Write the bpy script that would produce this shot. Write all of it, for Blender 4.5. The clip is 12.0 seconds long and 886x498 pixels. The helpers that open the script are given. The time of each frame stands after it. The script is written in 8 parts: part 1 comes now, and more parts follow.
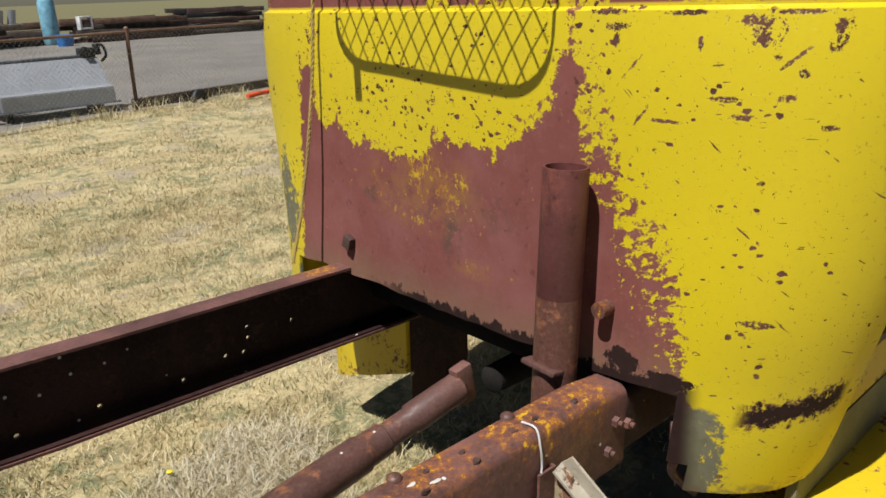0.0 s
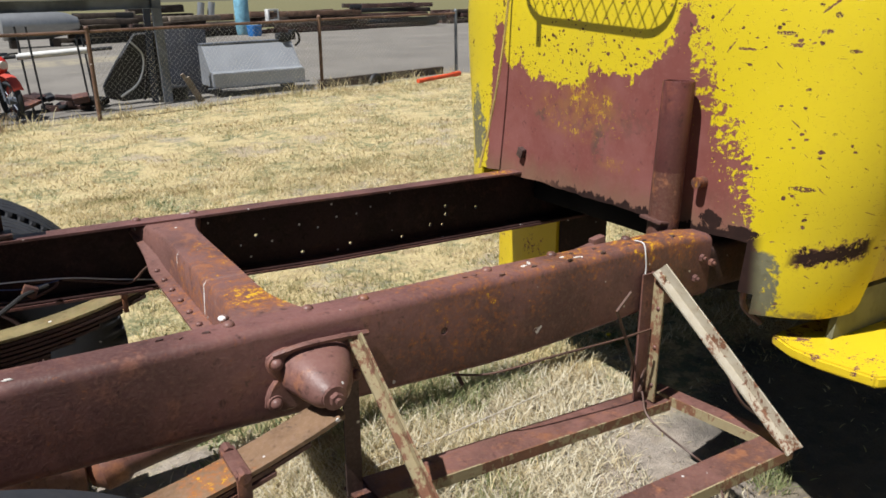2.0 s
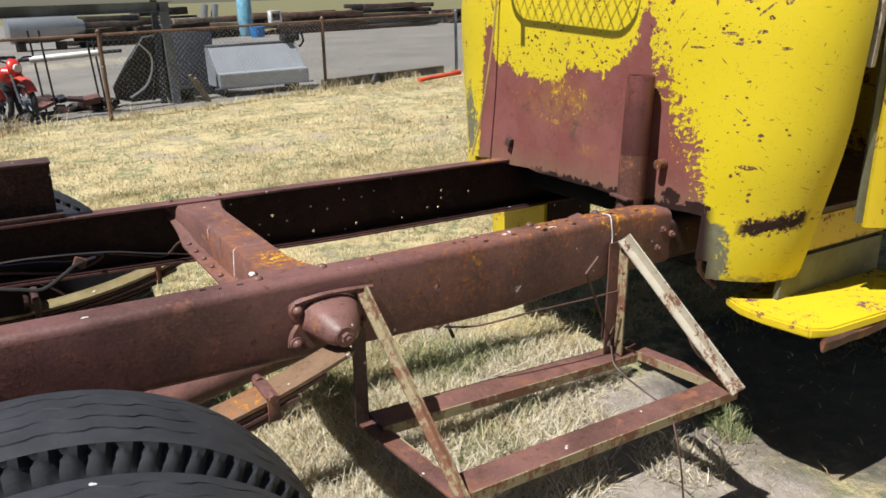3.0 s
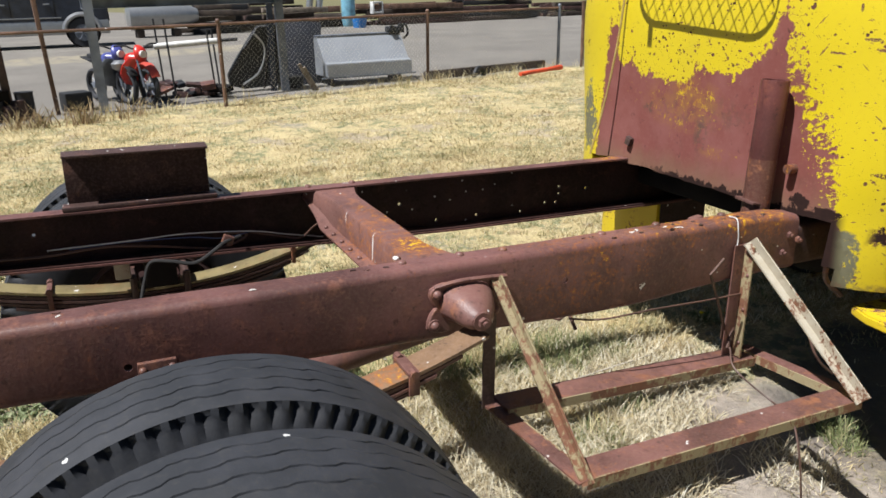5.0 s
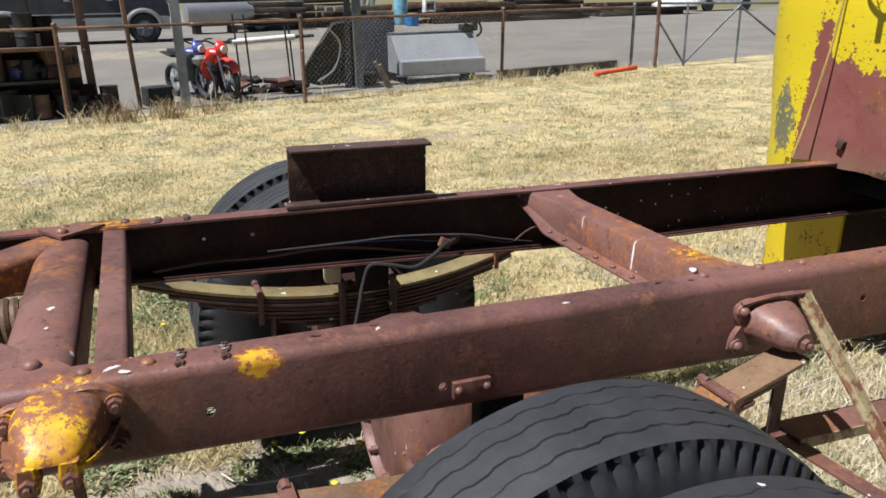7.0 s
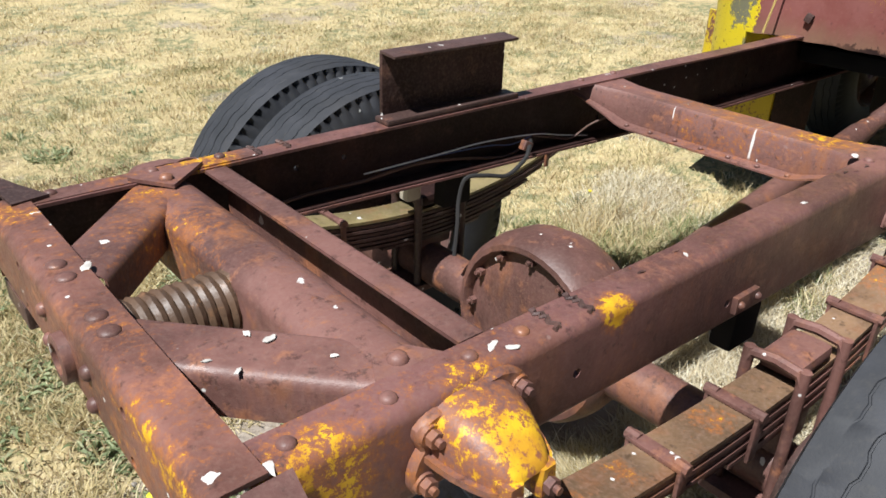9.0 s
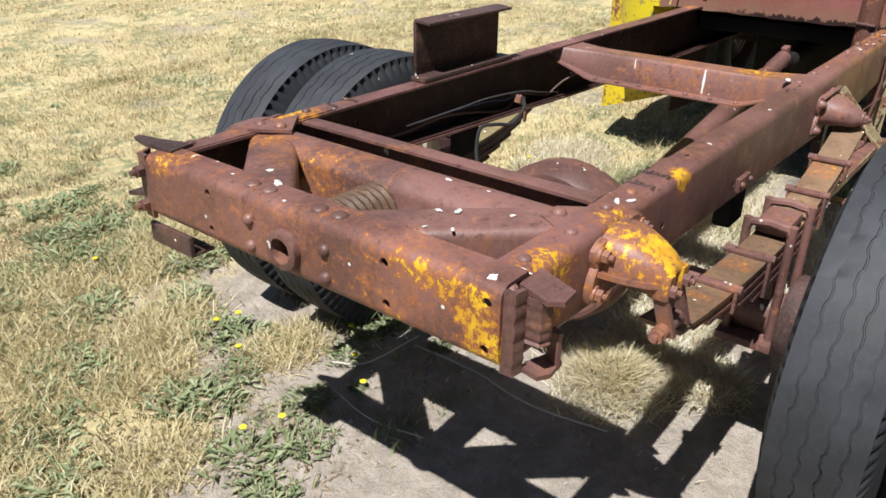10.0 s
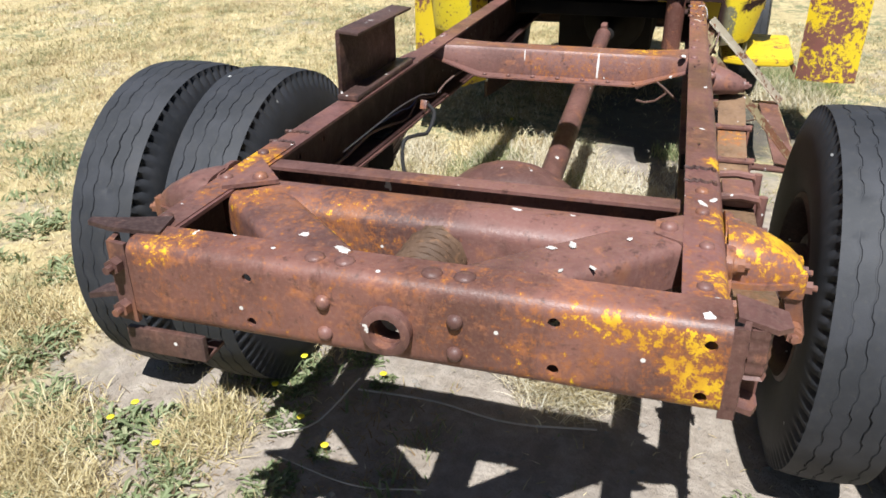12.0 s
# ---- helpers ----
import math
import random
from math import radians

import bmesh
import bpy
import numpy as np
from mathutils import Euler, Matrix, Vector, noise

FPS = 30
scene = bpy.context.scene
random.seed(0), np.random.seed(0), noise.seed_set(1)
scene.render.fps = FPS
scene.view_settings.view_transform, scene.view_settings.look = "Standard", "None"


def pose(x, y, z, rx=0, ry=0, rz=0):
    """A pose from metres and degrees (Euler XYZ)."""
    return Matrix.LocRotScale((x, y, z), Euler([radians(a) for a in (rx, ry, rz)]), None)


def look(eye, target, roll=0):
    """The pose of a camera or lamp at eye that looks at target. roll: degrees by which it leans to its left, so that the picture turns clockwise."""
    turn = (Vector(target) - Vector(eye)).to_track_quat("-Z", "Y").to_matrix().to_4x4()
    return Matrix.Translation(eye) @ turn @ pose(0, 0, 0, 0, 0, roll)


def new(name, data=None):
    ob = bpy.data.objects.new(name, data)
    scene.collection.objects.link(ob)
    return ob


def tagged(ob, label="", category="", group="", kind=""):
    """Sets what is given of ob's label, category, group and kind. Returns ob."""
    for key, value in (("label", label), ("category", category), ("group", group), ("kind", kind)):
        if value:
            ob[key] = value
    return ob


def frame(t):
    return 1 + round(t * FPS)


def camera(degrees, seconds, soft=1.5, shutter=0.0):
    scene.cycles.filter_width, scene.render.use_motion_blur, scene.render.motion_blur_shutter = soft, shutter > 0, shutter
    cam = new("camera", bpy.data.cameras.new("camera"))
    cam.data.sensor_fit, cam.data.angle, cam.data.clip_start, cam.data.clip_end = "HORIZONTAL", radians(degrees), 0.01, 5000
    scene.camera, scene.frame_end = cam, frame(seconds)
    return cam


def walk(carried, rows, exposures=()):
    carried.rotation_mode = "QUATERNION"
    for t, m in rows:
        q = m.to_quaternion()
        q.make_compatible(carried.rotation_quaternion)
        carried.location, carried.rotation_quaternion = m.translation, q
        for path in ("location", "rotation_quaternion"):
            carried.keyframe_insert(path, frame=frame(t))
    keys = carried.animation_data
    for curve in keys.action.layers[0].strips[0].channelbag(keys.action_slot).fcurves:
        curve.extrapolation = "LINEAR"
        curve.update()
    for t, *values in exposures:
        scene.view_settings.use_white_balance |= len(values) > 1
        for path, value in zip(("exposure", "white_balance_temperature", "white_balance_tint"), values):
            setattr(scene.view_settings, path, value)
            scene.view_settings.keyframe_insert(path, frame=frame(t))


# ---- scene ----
cam = camera(60.6, 12.0, soft=1.65)
PATH = [
    (0, (0.029, -0.02, 1.493), (1.266, 1.411, 0.845), -2.2),
    (0.5, (-0.051, -0.147, 1.436), (1.148, 1.314, 0.783), -2.2),
    (1, (-0.141, -0.339, 1.423), (0.94, 1.215, 0.777), -2.2),
    (1.5, (-0.268, -0.464, 1.418), (0.689, 1.172, 0.781), -1.9),
    (2, (-0.503, -0.641, 1.421), (0.427, 1.011, 0.784), -1.5),
    (2.5, (-0.607, -0.812, 1.425), (0.32, 0.842, 0.788), -1.9),
    (4.3, (-0.661, -1.03, 1.5), (0.203, 0.653, 0.85), -2.0),
    (4.5, (-0.677, -1.003, 1.492), (0.134, 0.705, 0.84), -1.8),
    (5, (-0.786, -0.957, 1.475), (-0.069, 0.793, 0.825), -1.4),
    (5.5, (-0.902, -0.906, 1.498), (-0.197, 0.852, 0.856), -1.3),
    (5.6, (-0.925, -0.903, 1.499), (-0.222, 0.858, 0.863), -1.5),
    (6, (-0.98, -0.819, 1.5), (-0.259, 0.933, 0.861), -1.3),
    (6.5, (-1.073, -0.665, 1.476), (-0.349, 1.084, 0.831), -1.1),
    (7, (-1.295, -0.581, 1.452), (-0.659, 1.201, 0.803), -1.0),
    (7.2, (-1.39, -0.563, 1.452), (-0.756, 1.222, 0.811), -0.9),
    (8.8, (-1.94, -0.005, 1.449), (-0.861, 1.452, 0.606), 0.4),
    (9, (-2.029, 0.032, 1.479), (-0.931, 1.414, 0.537), 0.5),
    (9.5, (-2.353, 0.077, 1.454), (-1.096, 1.327, 0.527), 0.4),
    (10, (-2.66, 0.051, 1.452), (-1.314, 1.211, 0.534), -0.4),
    (10.5, (-2.796, 0.047, 1.482), (-1.376, 1.111, 0.56), -0.4),
    (11, (-2.879, 0.214, 1.468), (-1.305, 1.039, 0.55), 0.4),
    (11.5, (-2.903, 0.463, 1.453), (-1.216, 1.015, 0.531), 0.0),
    (12, (-2.773, 0.713, 1.449), (-1.102, 1.277, 0.506), -0.8),
]
walk(cam, [(t, look(eye, target, roll)) for t, eye, target, roll in PATH],
     exposures=[(0, 0.25, 6500, 10), (0.5, 0.29, 6500, 10), (1.0, 0.31, 6490, 10), (1.5, 0.36, 6480, 10), (2.5, 0.56, 6350, 10), (4.5, 0.62, 6320, 10), (7.2, 0.62, 6320, 10), (9, 0.70, 6280, 9), (12, 0.82, 6180, 9)])

# ---- light ----
SUN_DIR = Vector((0.515, 0.11, -1.0)).normalized()
elev = math.asin(-SUN_DIR.z)
sky_az = math.atan2(-SUN_DIR.x, -SUN_DIR.y)
world = bpy.data.worlds.new("sky")
scene.world = world
world.use_nodes = True
wn = world.node_tree
sky = wn.nodes.new("ShaderNodeTexSky")
sky.sky_type, sky.sun_disc = "NISHITA", False
sky.sun_elevation, sky.sun_rotation = elev, sky_az
sky.air_density, sky.dust_density = 1.0, 0.6
wn.links.new(sky.outputs[0], wn.nodes["Background"].inputs[0])
wn.nodes["Background"].inputs[1].default_value = 0.031
sun = new("sun", bpy.data.lights.new("sun", "SUN"))
sun.data.energy, sun.data.angle, sun.data.color = 5.85, radians(0.53), (1.0, 0.98, 0.955)
sun.matrix_world = look((0, 0, 20), Vector((0, 0, 20)) + SUN_DIR)

# ---- materials ----


class Nodes:
    """A small writer of node materials."""

    def __init__(self, name, rough=0.7, metal=0.0):
        self.mat = bpy.data.materials.new(name)
        self.mat.use_nodes = True
        self.nt = self.mat.node_tree
        self.bsdf = self.nt.nodes["Principled BSDF"]
        self.bsdf.inputs["Roughness"].default_value = rough
        self.bsdf.inputs["Metallic"].default_value = metal
        self.tc = self.nt.nodes.new("ShaderNodeTexCoord")
        self.geo = self.nt.nodes.new("ShaderNodeNewGeometry")
        self.obj = self.tc.outputs["Object"]
        self.pos = self.geo.outputs["Position"]

    def link(self, a, b):
        if isinstance(a, (int, float)):
            b.default_value = a
        elif isinstance(a, tuple):
            b.default_value = (*a, 1.0) if len(a) == 3 and len(b.default_value) == 4 else a
        else:
            self.nt.links.new(a, b)

    def noise(self, scale, detail=4.0, rough=0.55, vec=None, warp=0.0):
        n = self.nt.nodes.new("ShaderNodeTexNoise")
        n.inputs["Scale"].default_value = scale
        n.inputs["Detail"].default_value = detail
        n.inputs["Roughness"].default_value = rough
        n.inputs["Distortion"].default_value = warp
        self.link(self.obj if vec is None else vec, n.inputs["Vector"])
        return n.outputs["Fac"]

    def stretch(self, sx, sy, sz, vec=None, loc=(0, 0, 0)):
        m = self.nt.nodes.new("ShaderNodeMapping")
        m.inputs["Scale"].default_value = (sx, sy, sz)
        m.inputs["Location"].default_value = loc
        self.link(self.obj if vec is None else vec, m.inputs["Vector"])
        return m.outputs["Vector"]

    def cells(self, scale, vec=None, feature="F1", out="Distance"):
        v = self.nt.nodes.new("ShaderNodeTexVoronoi")
        v.feature = feature
        v.inputs["Scale"].default_value = scale
        self.link(self.obj if vec is None else vec, v.inputs["Vector"])
        return v.outputs[out]

    def op(self, kind, a, b=0.0, c=None):
        m = self.nt.nodes.new("ShaderNodeMath")
        m.operation = kind
        self.link(a, m.inputs[0])
        self.link(b, m.inputs[1])
        if c is not None:
            self.link(c, m.inputs[2])
        return m.outputs[0]

    def step(self, value, lo, hi):
        m = self.nt.nodes.new("ShaderNodeMapRange")
        m.interpolation_type = "SMOOTHSTEP"
        self.link(value, m.inputs["Value"])
        m.inputs["From Min"].default_value, m.inputs["From Max"].default_value = lo, hi
        return m.outputs["Result"]

    def mix(self, fac, a, b):
        m = self.nt.nodes.new("ShaderNodeMix")
        m.data_type = "RGBA"
        self.link(fac, m.inputs[0])
        self.link(a, m.inputs[6])
        self.link(b, m.inputs[7])
        return m.outputs[2]

    def ramp(self, value, stops):
        r = self.nt.nodes.new("ShaderNodeValToRGB")
        els = r.color_ramp.elements
        while len(els) < len(stops):
            els.new(0.5)
        for e, (p, c) in zip(els, stops):
            e.position = p
            e.color = (*c, 1.0) if isinstance(c, tuple) else (c, c, c, 1.0)
        self.link(value, r.inputs[0])
        return r.outputs[0]

    def axis(self, i, vec=None):
        s = self.nt.nodes.new("ShaderNodeSeparateXYZ")
        self.link(self.obj if vec is None else vec, s.inputs[0])
        return s.outputs[i]

    def warp(self, scale, amount, vec=None):
        """Coordinates pushed about by noise, for ragged outlines."""
        n = self.nt.nodes.new("ShaderNodeTexNoise")
        n.inputs["Scale"].default_value, n.inputs["Detail"].default_value = scale, 4.0
        self.link(self.obj if vec is None else vec, n.inputs["Vector"])
        m = self.nt.nodes.new("ShaderNodeVectorMath")
        m.operation = "MULTIPLY_ADD"
        self.link(n.outputs["Color"], m.inputs[0])
        m.inputs[1].default_value = (amount, amount, amount)
        self.link(self.obj if vec is None else vec, m.inputs[2])
        return m.outputs[0]

    def spin(self, angle, sx, sy, sz):
        m = self.nt.nodes.new("ShaderNodeMapping")
        m.inputs["Rotation"].default_value = (angle, 0, 0)
        self.link(self.obj, m.inputs["Vector"])
        return self.stretch(sx, sy, sz, m.outputs["Vector"])

    def oval(self, a, b, a0, b0, ra, rb):
        """1 in the middle of an oval patch, 0 at its rim."""
        p = self.op("MULTIPLY", self.op("SUBTRACT", a, a0), 1.0 / ra)
        q = self.op("MULTIPLY", self.op("SUBTRACT", b, b0), 1.0 / rb)
        return self.step(self.op("ADD", self.op("MULTIPLY", p, p), self.op("MULTIPLY", q, q)), 1.0, 0.0)

    def most(self, *vals):
        v = vals[0]
        for w in vals[1:]:
            v = self.op("MAXIMUM", v, w)
        return v

    def random(self):
        return self.nt.nodes.new("ShaderNodeObjectInfo").outputs["Random"]

    def island(self):
        return self.geo.outputs["Random Per Island"]

    def weathered(self, colour):
        """Sun-bleached outdoor surfaces reflect less than their clean paint."""
        m = self.nt.nodes.new("ShaderNodeMix")
        m.data_type, m.blend_type = "RGBA", "MULTIPLY"
        m.inputs[0].default_value = 1.0
        self.link(colour, m.inputs[6])
        m.inputs[7].default_value = (0.74, 0.74, 0.74, 1.0)
        return m.outputs[2]

    def out(self, colour, rough=None, bump=None, strength=0.3, dist=0.01):
        self.link(self.weathered(colour), self.bsdf.inputs["Base Color"])
        if rough is not None:
            self.link(rough, self.bsdf.inputs["Roughness"])
        if bump is not None:
            b = self.nt.nodes.new("ShaderNodeBump")
            b.inputs["Strength"].default_value = strength
            b.inputs["Distance"].default_value = dist
            self.link(bump, b.inputs["Height"])
            self.nt.links.new(b.outputs["Normal"], self.bsdf.inputs["Normal"])
        return self.mat


YELLOW = (0.77, 0.60, 0.014)
PRIMER = (0.235, 0.078, 0.066)


def rust_steel(name, base=(0.143, 0.069, 0.058), warm=(0.29, 0.118, 0.055), yellow=0.0, dust=0.16, spots=(), drops=0.88, streaks=()):
    """Chassis steel: old red-brown primer, rust bloom, dust, droppings and leftover yellow paint."""
    n = Nodes(name, 0.6)
    n.bsdf.inputs["Specular IOR Level"].default_value = 0.32 if base[0] > 0.06 else 0.14
    big, mid, fine = n.noise(2.6, 5, 0.62), n.noise(15, 6, 0.68), n.noise(120, 4, 0.7)
    c = n.mix(n.step(big, 0.38, 0.64), tuple(v * 0.70 for v in base), tuple(v * 1.45 for v in base))
    c = n.mix(n.op("MULTIPLY", n.step(n.noise(5.5, 5, 0.7, n.stretch(1, 1, 0.35)), 0.53, 0.67), 0.68), c, warm)
    c = n.mix(n.op("MULTIPLY", n.step(mid, 0.55, 0.69), 0.68), c, tuple(v * 1.25 for v in warm))
    c = n.mix(n.op("MULTIPLY", n.step(n.noise(38, 5, 0.75), 0.56, 0.68), 0.75), c, tuple(v * 0.40 for v in base))
    c = n.mix(n.op("MULTIPLY", n.step(n.noise(26, 4, 0.7, n.stretch(1, 1, 0.25)), 0.58, 0.72), 0.5), c, tuple(v * 0.5 for v in base))
    c = n.mix(n.op("MULTIPLY", n.step(n.noise(3.4, 5, 0.7, n.stretch(1, 1, 1, None, (4, 2, 1))), 0.55, 0.66), 0.55), c, tuple(v * 0.55 for v in base))
    c = n.mix(n.op("MULTIPLY", n.step(fine, 0.40, 0.75), dust), c, (0.36, 0.245, 0.20))
    m = n.op("ADD", n.op("MULTIPLY", n.noise(9.0, 4, 0.6), 0.25), n.op("MULTIPLY", n.noise(62, 6, 0.78), 1.16))
    lift = yellow
    for x, y, z, r, k in spots:
        d = n.nt.nodes.new("ShaderNodeVectorMath")
        d.operation = "DISTANCE"
        n.link(n.obj, d.inputs[0])
        d.inputs[1].default_value = (x, y, z)
        lift = n.op("MAXIMUM", lift, n.op("MULTIPLY", n.step(d.outputs["Value"], r, r * 0.35), k * 0.74)) if yellow == 0 else n.op("ADD", lift, n.op("MULTIPLY", n.step(d.outputs["Value"], r, r * 0.2), k * 0.74))
    if yellow > 0 or spots:
        lift = n.op("ADD", m, lift)
        c = n.mix(n.op("MULTIPLY", n.step(lift, 0.80, 1.02), 0.75), c, (0.36, 0.125, 0.035))
        c = n.mix(n.step(lift, 1.00, 1.03), c, n.mix(n.step(n.noise(25), 0.3, 0.7), (0.72, 0.44, 0.02), (0.50, 0.23, 0.02)))
    wv = n.warp(45, 0.035)
    drop = n.op("MULTIPLY", n.step(n.op("SUBTRACT", n.cells(21, wv), n.op("MULTIPLY", n.axis(1, n.cells(21, wv, out="Color")), 0.13)), 0.105, 0.08), n.step(n.axis(0, n.cells(21, wv, out="Color")), drops, drops + 0.01))
    fleck = n.op("MULTIPLY", n.step(n.cells(48), 0.20, 0.15), n.step(n.axis(1, n.cells(48, out="Color")), 0.965, 0.97))
    white = n.op("MAXIMUM", drop, fleck)
    for y0, w, low in streaks:
        far = n.op("ABSOLUTE", n.op("SUBTRACT", n.axis(1), y0))
        white = n.op("MAXIMUM", white, n.op("MULTIPLY", n.op("MULTIPLY", n.step(n.axis(2), 0.818, 0.806), n.step(n.axis(2), low - 0.006, low + 0.006)), n.step(n.op("ADD", far, n.op("MULTIPLY", n.op("SUBTRACT", n.noise(24, 4, 0.7), 0.5), w * 2.0)), w, w * 0.6)))
    c = n.mix(white, c, n.mix(n.noise(60), (0.78, 0.76, 0.73), (0.60, 0.56, 0.52)))
    h = n.op("ADD", n.op("MULTIPLY", mid, 0.7), n.op("MULTIPLY", fine, 0.6))
    return n.out(c, n.op("ADD", n.op("MULTIPLY", mid, -0.55), 0.74), h, 0.28, 0.004)


def cab_paint():
    """Yellow paint over red primer: a large bare field low on the back wall, chips and scratches all over."""
    n = Nodes("cab_yellow_paint", 0.42)
    y, z, x = n.axis(1), n.axis(2), n.axis(0)
    u = n.op("ADD", n.op("MULTIPLY", n.op("ADD", y, n.op("MULTIPLY", n.op("SUBTRACT", n.noise(26, 6, 0.72), 0.5), 0.10)), 0.5), 0.5)  # 0..1 from y = -1 to y = 1
    ys = [(-1.0, 0.40), (-0.66, 0.42), (-0.60, 0.80), (-0.56, 0.98), (-0.53, 1.05), (-0.45, 1.13), (-0.41, 1.24), (-0.38, 1.27), (-0.30, 1.32), (-0.235, 1.29), (-0.17, 1.23),
          (-0.13, 1.19), (-0.04, 1.215), (0.05, 1.20), (0.105, 1.13), (0.155, 1.17), (0.33, 1.165), (0.40, 1.215), (0.455, 1.20), (0.49, 1.24), (0.51, 1.35), (0.555, 1.345), (0.58, 1.20), (0.605, 0.95), (0.63, 0.45), (1.0, 0.40)]
    edge = n.ramp(u, [(y * 0.5 + 0.5, z - 0.4) for y, z in ys])
    limit = n.op("ADD", edge, 0.40)
    fine = n.op("SUBTRACT", n.noise(40, 6, 0.74, n.spin(0.5, 1, 1.0, 1.5)), 0.5)
    rag = n.op("ADD", n.op("MULTIPLY", n.op("SUBTRACT", n.noise(9, 5, 0.62), 0.5), 0.17), n.op("MULTIPLY", n.op("SUBTRACT", n.noise(48, 5, 0.7), 0.5), 0.17))
    flaky = n.most(n.oval(y, z, -0.50, 1.04, 0.11, 0.24), n.oval(y, z, -0.40, 1.25, 0.07, 0.18), n.oval(y, z, -0.53, 0.90, 0.09, 0.12), n.oval(y, z, -0.36, 1.38, 0.08, 0.10))
    d = n.op("ADD", n.op("SUBTRACT", limit, z), n.op("ADD", rag, n.op("MULTIPLY", flaky, n.op("MULTIPLY", fine, 1.5))))
    bare = n.step(d, -0.003, 0.004)
    # the bare upright strip below the belt seam and bare patches beside it
    strip = n.op("SUBTRACT", n.op("MULTIPLY_ADD", n.oval(y, z, -0.335, 1.29, 0.4, 0.14), 0.022, 0.012), n.op("ABSOLUTE", n.op("ADD", y, 0.325)))
    strip = n.step(n.op("ADD", strip, n.op("ADD", n.op("MULTIPLY", rag, 0.42), n.op("MULTIPLY", fine, 0.07))), 0.0, 0.004)
    bare = n.op("MAXIMUM", bare, n.op("MULTIPLY", strip, n.step(x, 1.14, 1.10)))
    near = n.step(d, -0.30, 0.02)
    flecked = n.most(n.oval(y, z, 0.10, 1.28, 0.42, 0.12), n.oval(y, z, -0.36, 1.38, 0.10, 0.16), near)
    w1, w2 = n.warp(42, 0.030, n.stretch(1, 0.8, 1.25)), n.warp(80, 0.014, n.stretch(1, 0.85, 1.2))
    r1, r2 = n.cells(23, w1, out="Color"), n.cells(50, w2, out="Color")
    k1 = n.op("MULTIPLY", n.step(n.op("SUBTRACT", n.cells(23, w1), n.op("MULTIPLY", n.axis(0, r1), 0.14)), 0.05, 0.035), n.step(n.axis(2, r1), 0.76, 0.77))
    many = n.op("ADD", n.noise(5.5, 4, 0.6), n.op("MULTIPLY", flecked, 0.15))
    k2 = n.op("MULTIPLY", n.step(n.op("SUBTRACT", n.cells(50, w2), n.op("MULTIPLY", n.axis(1, r2), 0.24)), 0.10, 0.07), n.step(n.op("ADD", many, n.op("MULTIPLY", n.axis(0, r2), 0.10)), 0.60, 0.62))
    k3 = n.step(n.op("ADD", n.noise(44, 5, 0.72, n.stretch(1, 0.8, 1.1)), n.op("MULTIPLY", flecked, 0.075)), 0.705, 0.715)
    scratch = n.op("MULTIPLY", n.step(n.noise(8, 2, 0.5, n.spin(-0.75, 1, 1.6, 14)), 0.715, 0.735), n.step(n.noise(30, 4, 0.7), 0.47, 0.52))
    scratch = n.op("MAXIMUM", scratch, n.op("MULTIPLY", n.step(n.noise(8, 2, 0.5, n.spin(0.08, 1, 2.2, 16)), 0.715, 0.73), n.step(n.noise(42, 4, 0.7), 0.48, 0.53)))
    nicks = n.op("MULTIPLY", n.most(n.oval(y, z, -0.42, 1.46, 0.045, 0.06), n.oval(y, z, -0.665, 1.45, 0.045, 0.07), n.oval(y, z, -0.75, 1.44, 0.03, 0.04), n.oval(y, z, 0.50, 1.45, 0.03, 0.12)), 0.15)
    nicks = n.step(n.op("ADD", n.noise(42, 5, 0.75), nicks), 0.69, 0.70)
    # single chips and gouges on the corner and along the belt seam: y, z, half width, half height, slope
    marks = []
    for my, mz, mw, mh, ms in ((-0.645, 1.463, 0.036, 0.012, 0.0), (-0.655, 1.440, 0.016, 0.022, 0.4), (-0.418, 1.452, 0.020, 0.012, 0.0), (-0.421, 1.435, 0.007, 0.022, 0.0),
                               (-0.569, 1.430, 0.006, 0.018, 0.0), (-0.458, 1.392, 0.005, 0.028, -0.9), (-0.474, 1.305, 0.005, 0.022, -0.8), (-0.696, 1.348, 0.019, 0.009, 0.0),
                               (-0.612, 1.343, 0.038, 0.007, 0.0), (-0.522, 1.302, 0.045, 0.005, 0.0), (-0.640, 1.316, 0.024, 0.007, 0.0), (-0.702, 1.407, 0.007, 0.027, -1.0),
                               (-0.752, 1.304, 0.016, 0.007, 0.0), (-0.690, 0.967, 0.040, 0.010, 0.0), (-0.715, 1.385, 0.010, 0.010, 0.0), (-0.545, 1.475, 0.050, 0.006, 0.0), (-0.40, 1.478, 0.060, 0.007, 0.0), (-0.70, 1.475, 0.045, 0.006, 0.0)):
        u2 = n.op("ADD", y, n.op("MULTIPLY", n.op("SUBTRACT", z, mz), -ms))
        marks.append(n.oval(u2, z, my, mz, mw, mh))
    marks = n.step(n.op("ADD", n.most(*marks), n.op("MULTIPLY", n.op("SUBTRACT", n.noise(110, 6, 0.80), 0.5), 5.0)), 0.62, 0.68)
    sparse = n.op("MAXIMUM", n.step(y, -0.46, -0.40), n.op("MULTIPLY", n.step(n.noise(3.2, 3), 0.50, 0.56), 0.8))
    few = n.step(sparse, 0.4, 0.6)
    k1, k2, k3 = n.op("MULTIPLY", k1, few), n.op("MULTIPLY", k2, few), n.op("MULTIPLY", k3, few)
    chips = n.most(k1, k2, k3, scratch, nicks, marks)
    bare = n.op("MAXIMUM", bare, chips)
